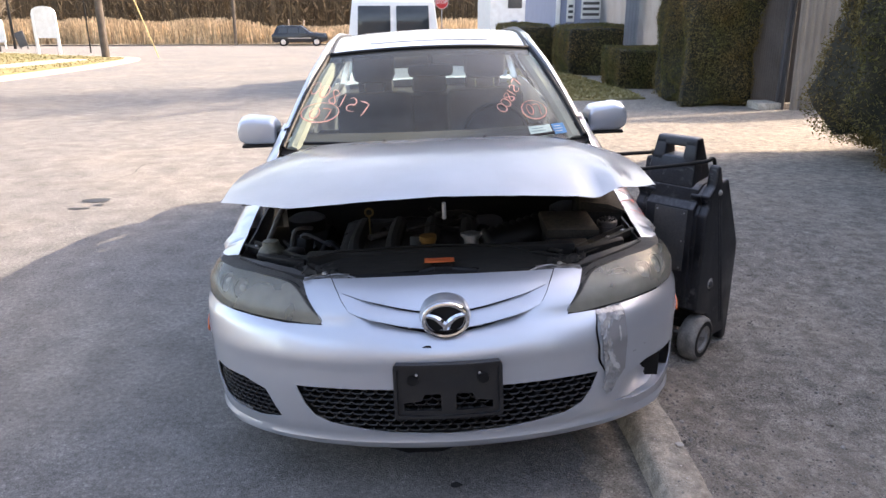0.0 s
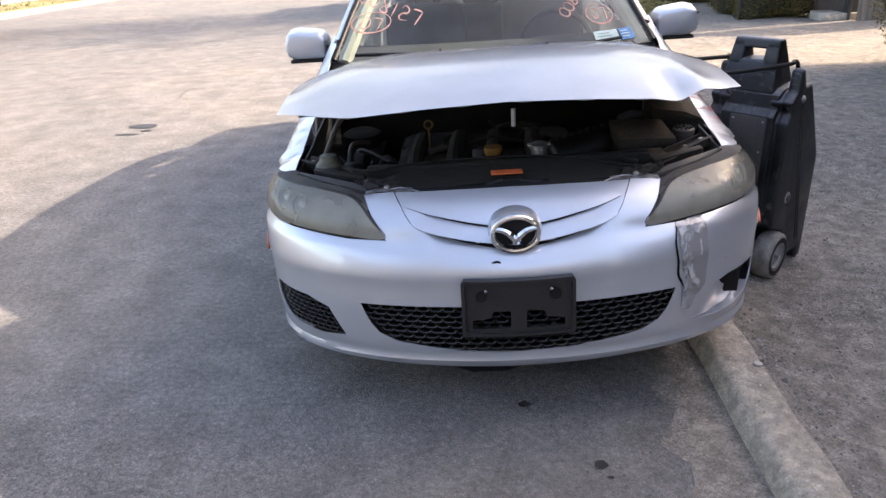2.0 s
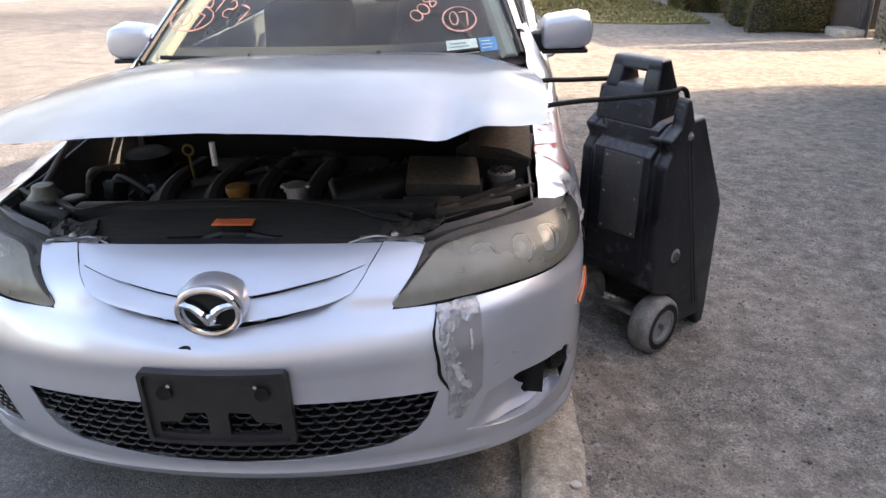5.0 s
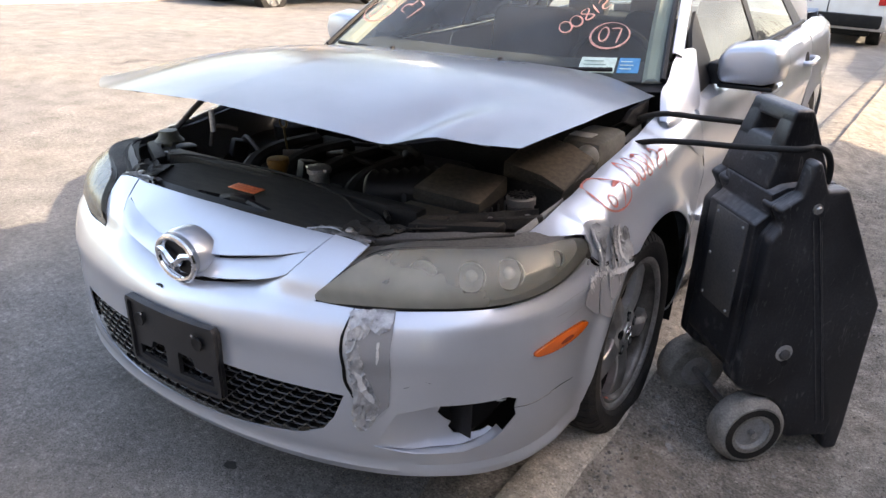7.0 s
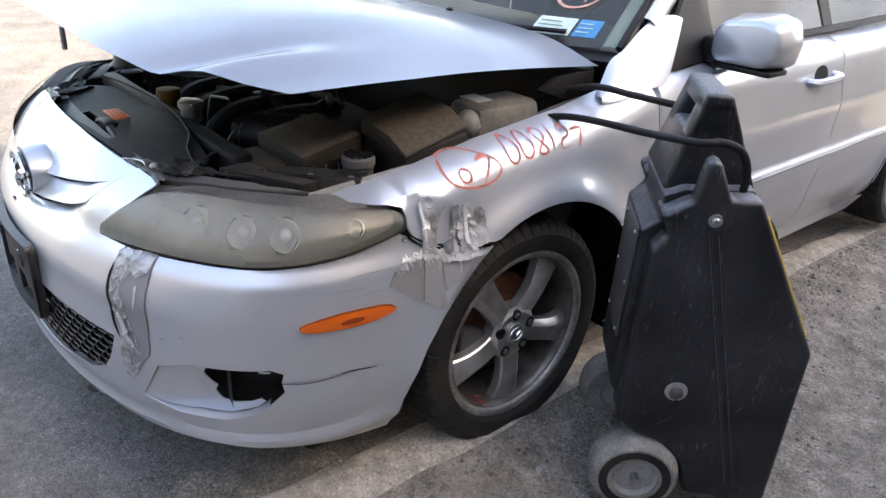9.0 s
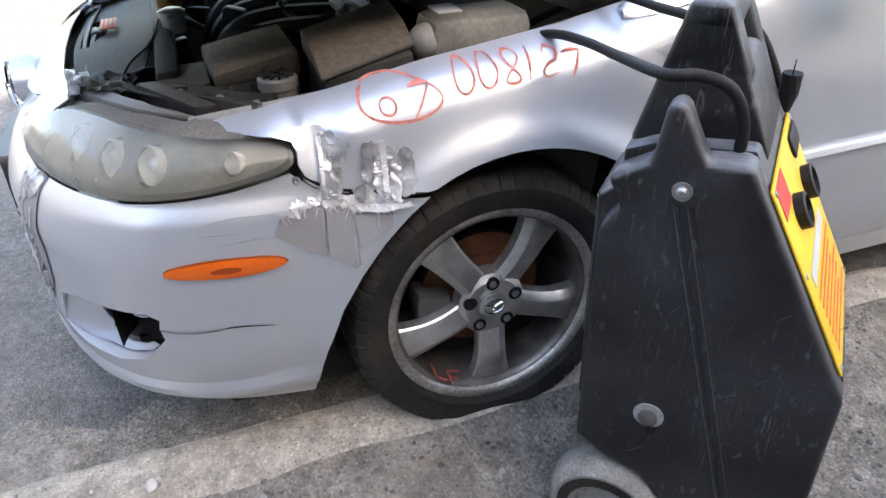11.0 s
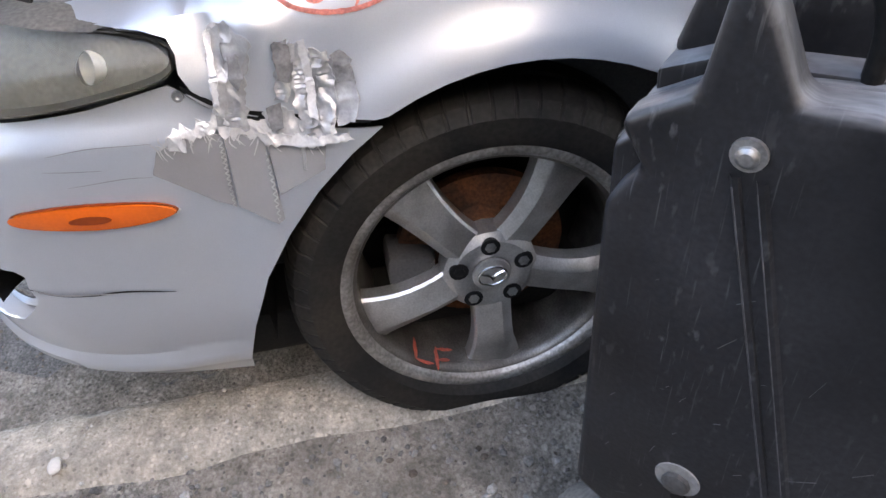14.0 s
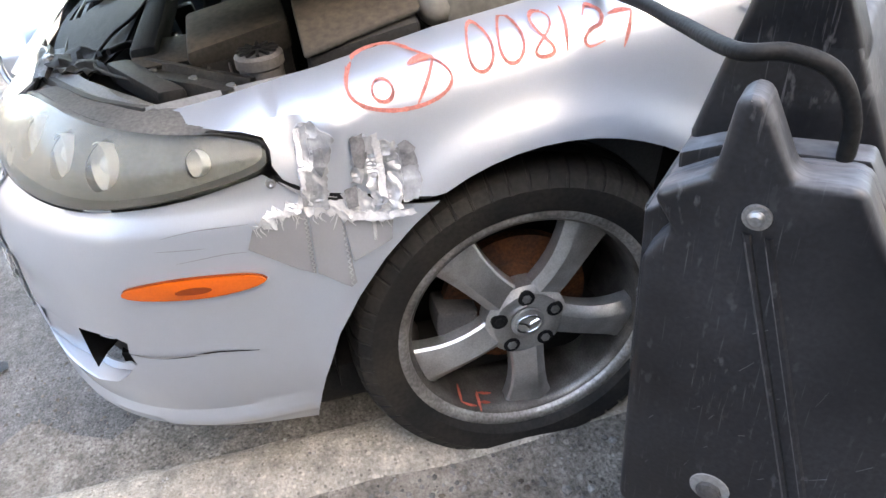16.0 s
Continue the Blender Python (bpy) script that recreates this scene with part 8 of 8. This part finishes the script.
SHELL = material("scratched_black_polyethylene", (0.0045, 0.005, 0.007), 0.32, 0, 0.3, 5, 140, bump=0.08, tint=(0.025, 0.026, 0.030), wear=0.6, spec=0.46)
scuffs(SHELL, (0.15, 0.15, 0.155), ((35, 26, 9, 0.64, 0.55), (-28, 30, 8, 0.645, 0.5), (75, 22, 10, 0.645, 0.5), (8, 2.5, 30, 0.60, 0.4)))
# dusty tops, their tones also carrying the sky light on upward faces
dust_and_light_on_top(TAN_DUST, (0.10, 0.082, 0.063), 1.1)
dust_and_light_on_top(BLACK_DULL, (0.045, 0.042, 0.038), 0.9)
dust_and_light_on_top(SHELL, (0.19, 0.195, 0.21), 1.1)
HUB_GREY = material("dusty_hub_plastic", (0.26, 0.26, 0.265), 0.7, 0, 0.15, 12, 160, tint=(0.20, 0.195, 0.185))
SCRATCH = material("scratched_plastic", (0.10, 0.10, 0.105), 0.7, 0, 0.3, 40)
DUSTY_RUBBER = material("dusty_grey_rubber", (0.14, 0.135, 0.125), 0.85, 0, 0.25, 14, 160, bump=0.3, tint=(0.26, 0.25, 0.23))
FOOT = [(0.297, 0.523), (0.305, 0.08), (0.30, -0.008), (0.25, -0.008), (0.24, 0.05), (0.095, 0.055), (0.07, 0.15), (0.01, 0.215), (-0.06, 0.235)]
side = [(-0.116, 0.27), (-0.119, 0.745), (-0.086, 0.79), (-0.115, 0.835), (-0.052, 0.874), (-0.040, 0.968), (-0.016, 0.972), (0.026, 0.886), (0.088, 0.893)] + FOOT
middle = [(-0.132, 0.33), (-0.136, 0.77), (-0.100, 0.80), (-0.104, 0.86), (-0.060, 0.880), (0.0875, 0.8925)] + FOOT[:1] + [(0.30, 0.06), (0.10, 0.06), (0.07, 0.155), (0.01, 0.22), (-0.06, 0.24)]
bm = bmesh.new()
prism(bm, middle, 1, 0.06, 0.30, 0.006)
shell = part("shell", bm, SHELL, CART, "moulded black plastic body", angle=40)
low_side = side[:4] + [(-0.052, 0.874)] + [(0.026, 0.886), (0.088, 0.893)] + FOOT
for y0, y1, shape in ((0.0, 0.052, side), (0.040, 0.100, low_side), (0.320, 0.372, side), (0.272, 0.332, low_side)):
    bm = bmesh.new()
    prism(bm, shape, 1, y0, y1)
    if shape is low_side:
        for v in bm.verts:
            v.co = Vector((v.co.x * 0.992, v.co.y, 0.4 + (v.co.z - 0.4) * 0.993))
    bmesh.ops.bevel(bm, geom=list(bm.edges), offset=0.0135, segments=3, affect="EDGES", profile=0.5)
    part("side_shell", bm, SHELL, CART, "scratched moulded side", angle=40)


def tower_profile(bm, y0, y1, z0, z1):
    """A slab of the tower: narrow at the top, wide at the shoulders, drawn in towards the top."""
    def at(z):
        k = (z - 0.86) / 0.223
        return -0.104 + 0.058 * k, 0.108 - 0.098 * k
    rows = []
    for z in (z0, z1):
        k = (z - 0.86) / 0.223
        a, b = at(z)
        lo, hi = (y0 + 0.022 * k if y0 < 0.2 and y0 < 0.1 else y0), (y1 - 0.022 * k if y1 > 0.3 else y1)
        rows.append([bm.verts.new(p) for p in ((a, lo, z), (b, lo, z), (b, hi, z), (a, hi, z))])
    fs = [bm.faces.new(rows[0][::-1]), bm.faces.new(rows[1])]
    for k in range(4):
        fs.append(bm.faces.new((rows[0][k], rows[0][(k + 1) % 4], rows[1][(k + 1) % 4], rows[1][k])))
    es = {e for f_ in fs for e in f_.edges}
    bmesh.ops.bevel(bm, geom=list(es), offset=0.010, segments=3, affect="EDGES", profile=0.5)


bm = bmesh.new()
tower_profile(bm, 0.092, 0.337, 0.86, 0.995)
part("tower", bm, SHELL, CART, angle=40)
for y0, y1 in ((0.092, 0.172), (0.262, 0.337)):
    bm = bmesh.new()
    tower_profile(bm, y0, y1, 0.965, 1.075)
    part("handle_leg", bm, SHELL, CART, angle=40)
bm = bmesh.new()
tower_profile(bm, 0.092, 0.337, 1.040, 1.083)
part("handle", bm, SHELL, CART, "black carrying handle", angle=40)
for y, s in ((0.0, -1), (0.372, 1)):
    bm = bmesh.new()
    L = [(0.004 + 0.20 * t, y + s * 0.0015, 0.815 - 0.70 * t) for t in np.linspace(0, 1, 10)]
    prev = None
    for q in L:
        row = [bm.verts.new((q[0] + dx, y + s * dy, q[2])) for dx, dy in ((-0.017, -0.001), (-0.013, 0.0035), (-0.008, 0.0035), (-0.006, -0.0005), (0.006, -0.0005), (0.008, 0.0035), (0.013, 0.0035), (0.017, -0.001))]
        if prev:
            for k in range(7):
                bm.faces.new((prev[k], prev[k + 1], row[k + 1], row[k]))
        prev = row
    part("bead", bm, SHELL, CART)
    for dx in (-0.0105, 0.0105):
        bm = bmesh.new()
        tube(bm, [(q[0] + dx, y + s * 0.0034, q[2] - 0.01) for q in L], 0.0008, 4)
        part("scraped_edge", bm, SCRATCH, CART)
    bm = bmesh.new()
    lathe(bm, [(0.0155, 0), (0.015, 0.004), (0.010, 0.005), (0.0095, 0.008), (0.006, 0.011), (0.001, 0.0115)], "Z", 20, pose(0, y, 0.838, 90 if s < 0 else -90, 0, 0))
    part("bolt", bm, STEEL, CART, "dull steel bolt head")
    bm = bmesh.new()
    lathe(bm, [(0.028, -0.002), (0.027, 0.002), (0.018, 0.0025), (0.001, 0.0025)], "Z", 24, pose(0.013, y, 0.379, 90 if s < 0 else -90, 0, 0))
    part("plug", bm, HUB_GREY, CART, "pale grey drain plug")
    bm = bmesh.new()
    lathe(bm, [(0.0175, 0.002), (0.017, 0.009), (0.010, 0.013), (0.001, 0.013)], "Z", 8, pose(0.013, y, 0.376, 90 if s < 0 else -90, 0, 0))
    part("plug_bolt", bm, GREY_PLASTIC, CART, "dark plug bolt")
    bm = bmesh.new()
    lathe(bm, [(0.010, 0.0), (0.010, 0.0025), (0.001, 0.0025)], "Z", 14, pose(0.020, y, 0.345, 90 if s < 0 else -90, 0, 0))
    part("plug_hole", bm, BLACK, CART)
# wheels on an axle
for y in (0.022, 0.372):
    s = -1 if y < 0.2 else 1
    bm = bmesh.new()
    prof = [(0.058, -0.045), (0.098, -0.046), (0.110, -0.036), (0.116, -0.015), (0.116, 0.015), (0.110, 0.036), (0.098, 0.046), (0.058, 0.045)]
    lathe(bm, prof, "X", 40, pose(-0.040, y, 0.103, 0, 0, 90), closed=True)
    wh = part("wheel", bm, DUSTY_RUBBER, CART, "dusty grey solid rubber wheel")
    bm = bmesh.new()
    lathe(bm, [(0.063, -0.030), (0.062, -0.043), (0.056, -0.040), (0.047, -0.022), (0.024, -0.018), (0.020, -0.028), (0.010, -0.030), (0.002, -0.022), (0.002, 0.022), (0.010, 0.030), (0.020, 0.028), (0.024, 0.018), (0.047, 0.022), (0.056, 0.040), (0.062, 0.043), (0.063, 0.030)], "X", 32, pose(-0.040, y, 0.103, 0, 0, 90))
    part("wheel_hub", bm, HUB_GREY, wh, "dusty pale grey hub")
    bm = bmesh.new()
    lathe(bm, [(0.092, 0.0462), (0.092, 0.0472), (0.070, 0.0472), (0.070, 0.0462)], "X", 36, pose(-0.040, y, 0.103, 0, 0, 90 if s > 0 else -90), closed=True)
    part("sidewall_band", bm, RUBBER, wh, "black lettered band")
bm = bmesh.new()
tube(bm, [(-0.040, -0.03, 0.103), (-0.040, 0.42, 0.103)], 0.011, 10)
part("axle", bm, STEEL, CART)
# control panel on the sloping back
slope = Vector((0.209, 0, -0.37)).normalized()
m_panel = Matrix(((slope.x, 0, -slope.z, 0.088), (0, 1, 0, 0), (slope.z, 0, slope.x, 0.893), (0, 0, 0, 1)))
YELLOW = material("yellow_panel", (0.80, 0.50, 0.02), 0.45, 0, 0.08, 8, 120, tint=(0.66, 0.40, 0.03))
pan = part("control_panel", boxed((0.055, 0.030, 0.001), (0.395, 0.350, 0.006), 0.004, m_panel), YELLOW, CART, "yellow control panel with sockets")
for x, y in ((0.148, 0.140), (0.160, 0.270)):
    bm = bmesh.new()
    lathe(bm, [(0.030, 0.004), (0.030, 0.022), (0.024, 0.024), (0.022, 0.012), (0.001, 0.012)], "Z", 24, m_panel @ pose(x, y, 0))
    part("socket", bm, BLACK, pan, "round black socket")
part("white_label", boxed((0.225, 0.07, 0.0065), (0.25, 0.30, 0.0075), 0, m_panel), TAPE_TORN, pan, "white label strip")
part("red_label", boxed((0.06, 0.045, 0.0065), (0.115, 0.125, 0.0075), 0, m_panel), material("red_label", (0.6, 0.05, 0.04), 0.5), pan, "red warning label")
part("gauge", boxed((0.065, 0.25, 0.0065), (0.105, 0.335, 0.012), 0.004, m_panel), BLACK, pan, "black meter")
for k in range(7):
    part("print_bar", boxed((0.268 + 0.0165 * k, 0.07, 0.0065), (0.274 + 0.0165 * k, 0.32 - 0.03 * (k % 3), 0.0072), 0, m_panel), ORANGE_LABEL, pan)
for x, y in ((0.065, 0.042), (0.065, 0.340), (0.385, 0.042), (0.385, 0.340), (0.21, 0.040)):
    bm = bmesh.new()
    lathe(bm, [(0.006, 0.005), (0.005, 0.008), (0.001, 0.009)], "Z", 10, m_panel @ pose(x, y, 0))
    part("screw", bm, STEEL, pan)
tm = Matrix(((0, -0.408, 0.913, 0.0895), (1, 0, 0, 0), (0, 0.913, 0.408, 0.885), (0, 0, 0, 1)))
lab = part("rating_plate", boxed((0.13, -0.004, 0.0), (0.32, 0.085, 0.004), 0.002, tm), material("grey_label_plate", (0.05, 0.052, 0.045), 0.5, 0.2), CART, "grey rating plate")
for k in range(6):
    part("print_bar", boxed((0.142, 0.006 + 0.012 * k, 0.0042), (0.305 - 0.02 * (k % 3), 0.010 + 0.012 * k, 0.0048), 0, tm), GREY_PLASTIC, lab)
bm = bmesh.new()
tube(bm, [(0.105, 0.355, 0.85), (0.112, 0.355, 0.88), (0.112, 0.355, 0.915)], 0.017, 10)
for dy in (-0.010, 0.010):
    box(bm, (0.111, 0.355 + dy - 0.003, 0.915), (0.113, 0.355 + dy + 0.003, 0.935))
part("plug_connector", bm, BLACK, CART, "black mains plug")
part("front_plate", boxed((-0.142, 0.085, 0.462), (-0.134, 0.250, 0.765), 0.004), GREY_PLASTIC, CART, "grey plate on the front")
for y in (0.10, 0.235):
    for z in (0.478, 0.612, 0.748):
        bm = bmesh.new()
        lathe(bm, [(0.005, 0.0), (0.004, 0.003), (0.001, 0.0035)], "X", 10, pose(-0.142, y, z, 0, 0, 180))
        part("screw", bm, STEEL, CART)
# scratches on the near side
rs = random.Random(11)
for k in range(40):
    x, z = rs.uniform(-0.09, 0.26), rs.uniform(0.12, 0.68)
    if x > 0.30 - 0.25 * max(0, z - 0.5):
        continue
    d = rs.gauss(0.5, 0.35)
    L_ = 0.004 + 0.032 * rs.random() ** 2.5
    bm = bmesh.new()
    tube(bm, [(x, -0.0004, z), (x + L_ * math.sin(d), -0.0004, z + L_ * math.cos(d))], rs.uniform(0.0002, 0.0005), 4)
    part("scratch", bm, SCRATCH, CART)

# booster cables from the cart into the engine bay
for pts, lb in (([(1.294, 1.154, 0.86), (1.294, 1.151, 0.93), (1.278, 1.132, 0.978), (1.248, 1.098, 0.993), (1.212, 1.063, 0.988), (1.05, 1.09, 0.96), (0.92, 1.10, 0.945), (0.80, 1.10, 0.925), (0.70, 1.08, 0.89), (0.62, 1.02, 0.86)], "thick black booster cable from the cart"),
                ([(1.10, 1.42, 0.84), (1.06, 1.36, 0.97), (1.02, 1.29, 0.985), (0.90, 1.26, 0.985), (0.77, 1.235, 0.98), (0.66, 1.18, 0.93), (0.58, 1.10, 0.86)], "thick black booster cable behind it")):
    bm = bmesh.new()
    tube(bm, smooth_line(pts, 8), 0.0092, 10)
    solid("booster_cable", bm, BLACK_DULL, lb, "cable", "booster cables", angle=60)

# ---- loose stones on the verge and in the gutter ----
pts = []
for k in range(9000):
    x, y = KERB_BACK + 2.6 * rng.random() ** 1.6, rng.uniform(-1.2, 4.5)
    pts.append((x, y, dirt_height(x, y) + 0.001))
scatter("gravel", pts, 0.0048, material("gravel_stone", (0.22, 0.205, 0.19), 0.9, 0, 0.3, 30, 200, island=True), "loose grey gravel strewn on the dirt verge", "gravel")
pts = [(KERB_FRONT - 0.02 - 0.5 * rng.random() ** 2.2, rng.uniform(-1.5, 3.0), 0.0) for k in range(4200)]
pts = [(x, y, road_height(x, y) + 0.001) for x, y, z in pts]
scatter("gutter_grit", pts, 0.0035, material("gutter_grit", (0.25, 0.215, 0.175), 0.9, 0, 0.3, 30, 200, island=True), "brown grit gathered in the gutter", "grit")
pts = [(rng.uniform(-4, 0.6), rng.uniform(-1.6, 5), 0) for k in range(7000)]
pts = [(x, y, road_height(x, y) + 0.001) for x, y, z in pts]
scatter("road_grit", pts, 0.0036, material("road_grit", (0.24, 0.235, 0.23), 0.9, 0, 0.3, 30, 200, island=True), "scattered pale grit on the asphalt", "grit")

pts = [(KERB_BACK + 0.05 + 4.0 * rng.random() ** 1.3, rng.uniform(-1.4, 6.5), 0) for k in range(2600)]
pts = [(x, y, dirt_height(x, y) + 0.001) for x, y, z in pts if 0.25 + noise.noise((x * 1.1, y * 1.1, 3.3)) > 0.5 * rng.random()]
scatter("dirt_clods", pts, 0.0065, material("dark_dirt_clod", (0.10, 0.087, 0.072), 0.95, 0, 0.3, 30, 200, tint=(0.13, 0.10, 0.075), island=True), "dark crumbs of earth and leaf litter on the verge", "litter", 0.35)
# larger stones along the kerb, a white chip lying on it, oil spots and cracks in the asphalt
PALE = material("pale_chip", (0.50, 0.47, 0.43), 0.85, 0, 0.1, 30)
pts = [(KERB_BACK + 0.03 + 0.9 * rng.random() ** 2, rng.uniform(-1.0, 3.0), 0) for k in range(420)]
pts = [(x, y, dirt_height(x, y) + 0.002) for x, y, z in pts]
scatter("stones", pts, 0.0075, material("mixed_stone", (0.25, 0.24, 0.225), 0.85, 0, 0.3, 20, 200, island=True), "mixed grey stones lying along the kerb", "stones", 0.7)
pts = [(rng.uniform(KERB_FRONT + 0.01, KERB_BACK), rng.uniform(-1.2, 2.2), 0) for k in range(500)]
pts = [(x, y, 0.079 + 0.004 * rng.random() - min(0.066, 0.008 * max(0.0, y - 0.4) + 0.02 * max(0.0, y - 1.6))) for x, y, z in pts]
pts = [p for p in pts if not 0.62 < p[1] < 1.30]
scatter("kerb_pebbles", pts, 0.0035, material("pale_pebble", (0.46, 0.43, 0.39), 0.85, 0, 0.3, 20, 200, island=True), "pale pebbles set in the worn kerb", "pebbles", 0.6)
bm = bmesh.new()
bmesh.ops.create_icosphere(bm, subdivisions=2, radius=0.016)
for v in bm.verts:
    v.co = Vector((v.co.x * 1.1, v.co.y * 0.8, v.co.z * 0.45)) * (1 + 0.25 * noise.noise(v.co * 60))
solid("white_stone", bm, PALE, "small white stone chip lying on the kerb", "stone", m=pose(0.88, 0.16, 0.088), smooth=False)


def ground_patch(name, x, y, rx, ry, mat, label, seed, category):
    outline = [(x + rx * (1 + 0.35 * noise.noise((math.cos(a) * 1.3, math.sin(a) * 1.3, seed))) * math.cos(a), y + ry * (1 + 0.35 * noise.noise((math.cos(a) * 1.3 + 5, math.sin(a) * 1.3, seed))) * math.sin(a)) for a in np.linspace(0, 2 * math.pi, 28, endpoint=False)]
    bm = panel(outline, [], lambda u, v: Vector((u, v, road_height(u, v) + 0.006)), 0.05, 0)
    return solid(name, bm, mat, label, category, "oil spots", kind="stuff")


gutter = [(x, y) for x, y in zip([0.74 - 0.30 * (0.5 + 0.9 * abs(noise.noise((k * 0.31, 2.2, 7.0)))) for k in range(40)], np.linspace(-2.2, 1.6, 40))]
gutter = [(0.765, -2.2)] + gutter + [(0.765, 1.6)]
bm = panel(gutter[::-1], [], lambda u, v: Vector((u, v, road_height(u, v) + 0.004 + 0.006 * max(0.0, noise.noise((u * 9, v * 5, 2))))), 0.05, 0)
solid("gutter_dirt", bm, DIRT, "sandy dirt washed along the kerb", "dirt", kind="stuff")
OIL = material("oil_stain", (0.035, 0.034, 0.034), 0.6, 0, 0.3, 30, 200, bump=0.3)
for k, (x, y, rx, ry) in enumerate(((-3.04, 4.29, 0.13, 0.09), (-3.08, 3.98, 0.10, 0.03), (-2.95, 4.1, 0.05, 0.03), (0.24, -0.27, 0.024, 0.018), (0.26, -0.33, 0.012, 0.008), (0.02, 0.05, 0.022, 0.016))):
    ground_patch("oil_spot", x, y, rx, ry, OIL, "dark oil spot on the asphalt", k * 1.7, "oil spot")
rc = random.Random(11)
for k in range(16):
    x, y = rc.uniform(-7.5, -2.3), rc.uniform(3.5, 11.0)
    a = rc.uniform(0, 6.28)
    pts = [(x, y)]
    for j in range(rc.randint(4, 9)):
        a += rc.uniform(-0.9, 0.9)
        pts.append((pts[-1][0] + 0.16 * math.cos(a), pts[-1][1] + 0.16 * math.sin(a)))
    ob = stripe("crack", pts, 0.016, OIL, None, "thin dark crack in the asphalt", 0.004, lambda u, v, o: Vector((u, v, road_height(u, v) + o)), 0.001)
    tagged(ob, "thin dark crack in the asphalt", "crack", "asphalt cracks", "stuff")


def bare_tree(x, y, h, r, mat, label, seed, limbs, low=0.55):
    """A leafless tree: a leaning tapered trunk, limbs that fork and rise, and fine twigs."""
    t = thing("bare_tree", label, "tree", pose(x, y, fall(y)))
    rt = random.Random(seed)
    bend = [Vector((rt.uniform(-0.03, 0.03) * h * k / 4, rt.uniform(-0.03, 0.03) * h * k / 4, h * k / 4)) for k in range(5)]
    bm = bmesh.new()
    tube(bm, [Vector((0, 0, -0.2))] + bend[1:], r, 10, taper=r * 0.2)
    part("trunk", bm, mat, t)
    for k in range(limbs):
        u = low + (0.97 - low) * rt.random()
        i = min(3, int(u * 4))
        start = bend[i].lerp(bend[i + 1], u * 4 - i)
        a = rt.uniform(0, 6.28)
        L = h * rt.uniform(0.16, 0.30) * (1.3 - u * 0.7)
        bm = bmesh.new()
        p = [start]
        for j in range(5):
            p.append(p[-1] + Vector((math.cos(a) * L / 5, math.sin(a) * L / 5, L * 0.17 * rt.uniform(0.3, 1.6))))
            a += rt.uniform(-0.45, 0.45)
        tube(bm, p, r * 0.3, 6, taper=r * 0.06)
        for q in p[1:]:
            for m_ in range(4):
                b, w = rt.uniform(0, 6.28), h * rt.uniform(0.03, 0.065)
                tube(bm, [q, q + Vector((math.cos(b) * w, math.sin(b) * w, w * 0.6)), q + Vector((math.cos(b + 0.4) * w * 2, math.sin(b + 0.4) * w * 2, w * 1.2))], r * 0.09, 4, taper=r * 0.025)
        part("limb", bm, mat, t)
    return t


TWIG = material("pale_winter_bark", (0.40, 0.33, 0.25), 0.9, 0, 0.25, 3, 30, tint=(0.28, 0.23, 0.17))
BARK = material("mossy_yellow_bark", (0.30, 0.25, 0.13), 0.9, 0, 0.3, 2, 20, tint=(0.20, 0.155, 0.10))
bare_tree(15.3, 22.6, 17.5, 0.3, WOOD, "tall leafless winter tree behind the fence", 4, 44)
bare_tree(-46.0, 71.0, 9.0, 0.16, TWIG, "pale leafless shrub before the woods", 11, 40, 0.12)
bare_tree(-41.0, 72.5, 8.0, 0.14, TWIG, "pale leafless shrub before the woods", 12, 36, 0.15)
bare_tree(-54.0, 72.0, 10.0, 0.18, TWIG, "pale leafless shrub before the woods", 13, 40, 0.12)
bare_tree(-30.0, 31.0, 11.0, 0.42, BARK, "stout bare street tree with yellowish bark", 14, 30, 0.38)
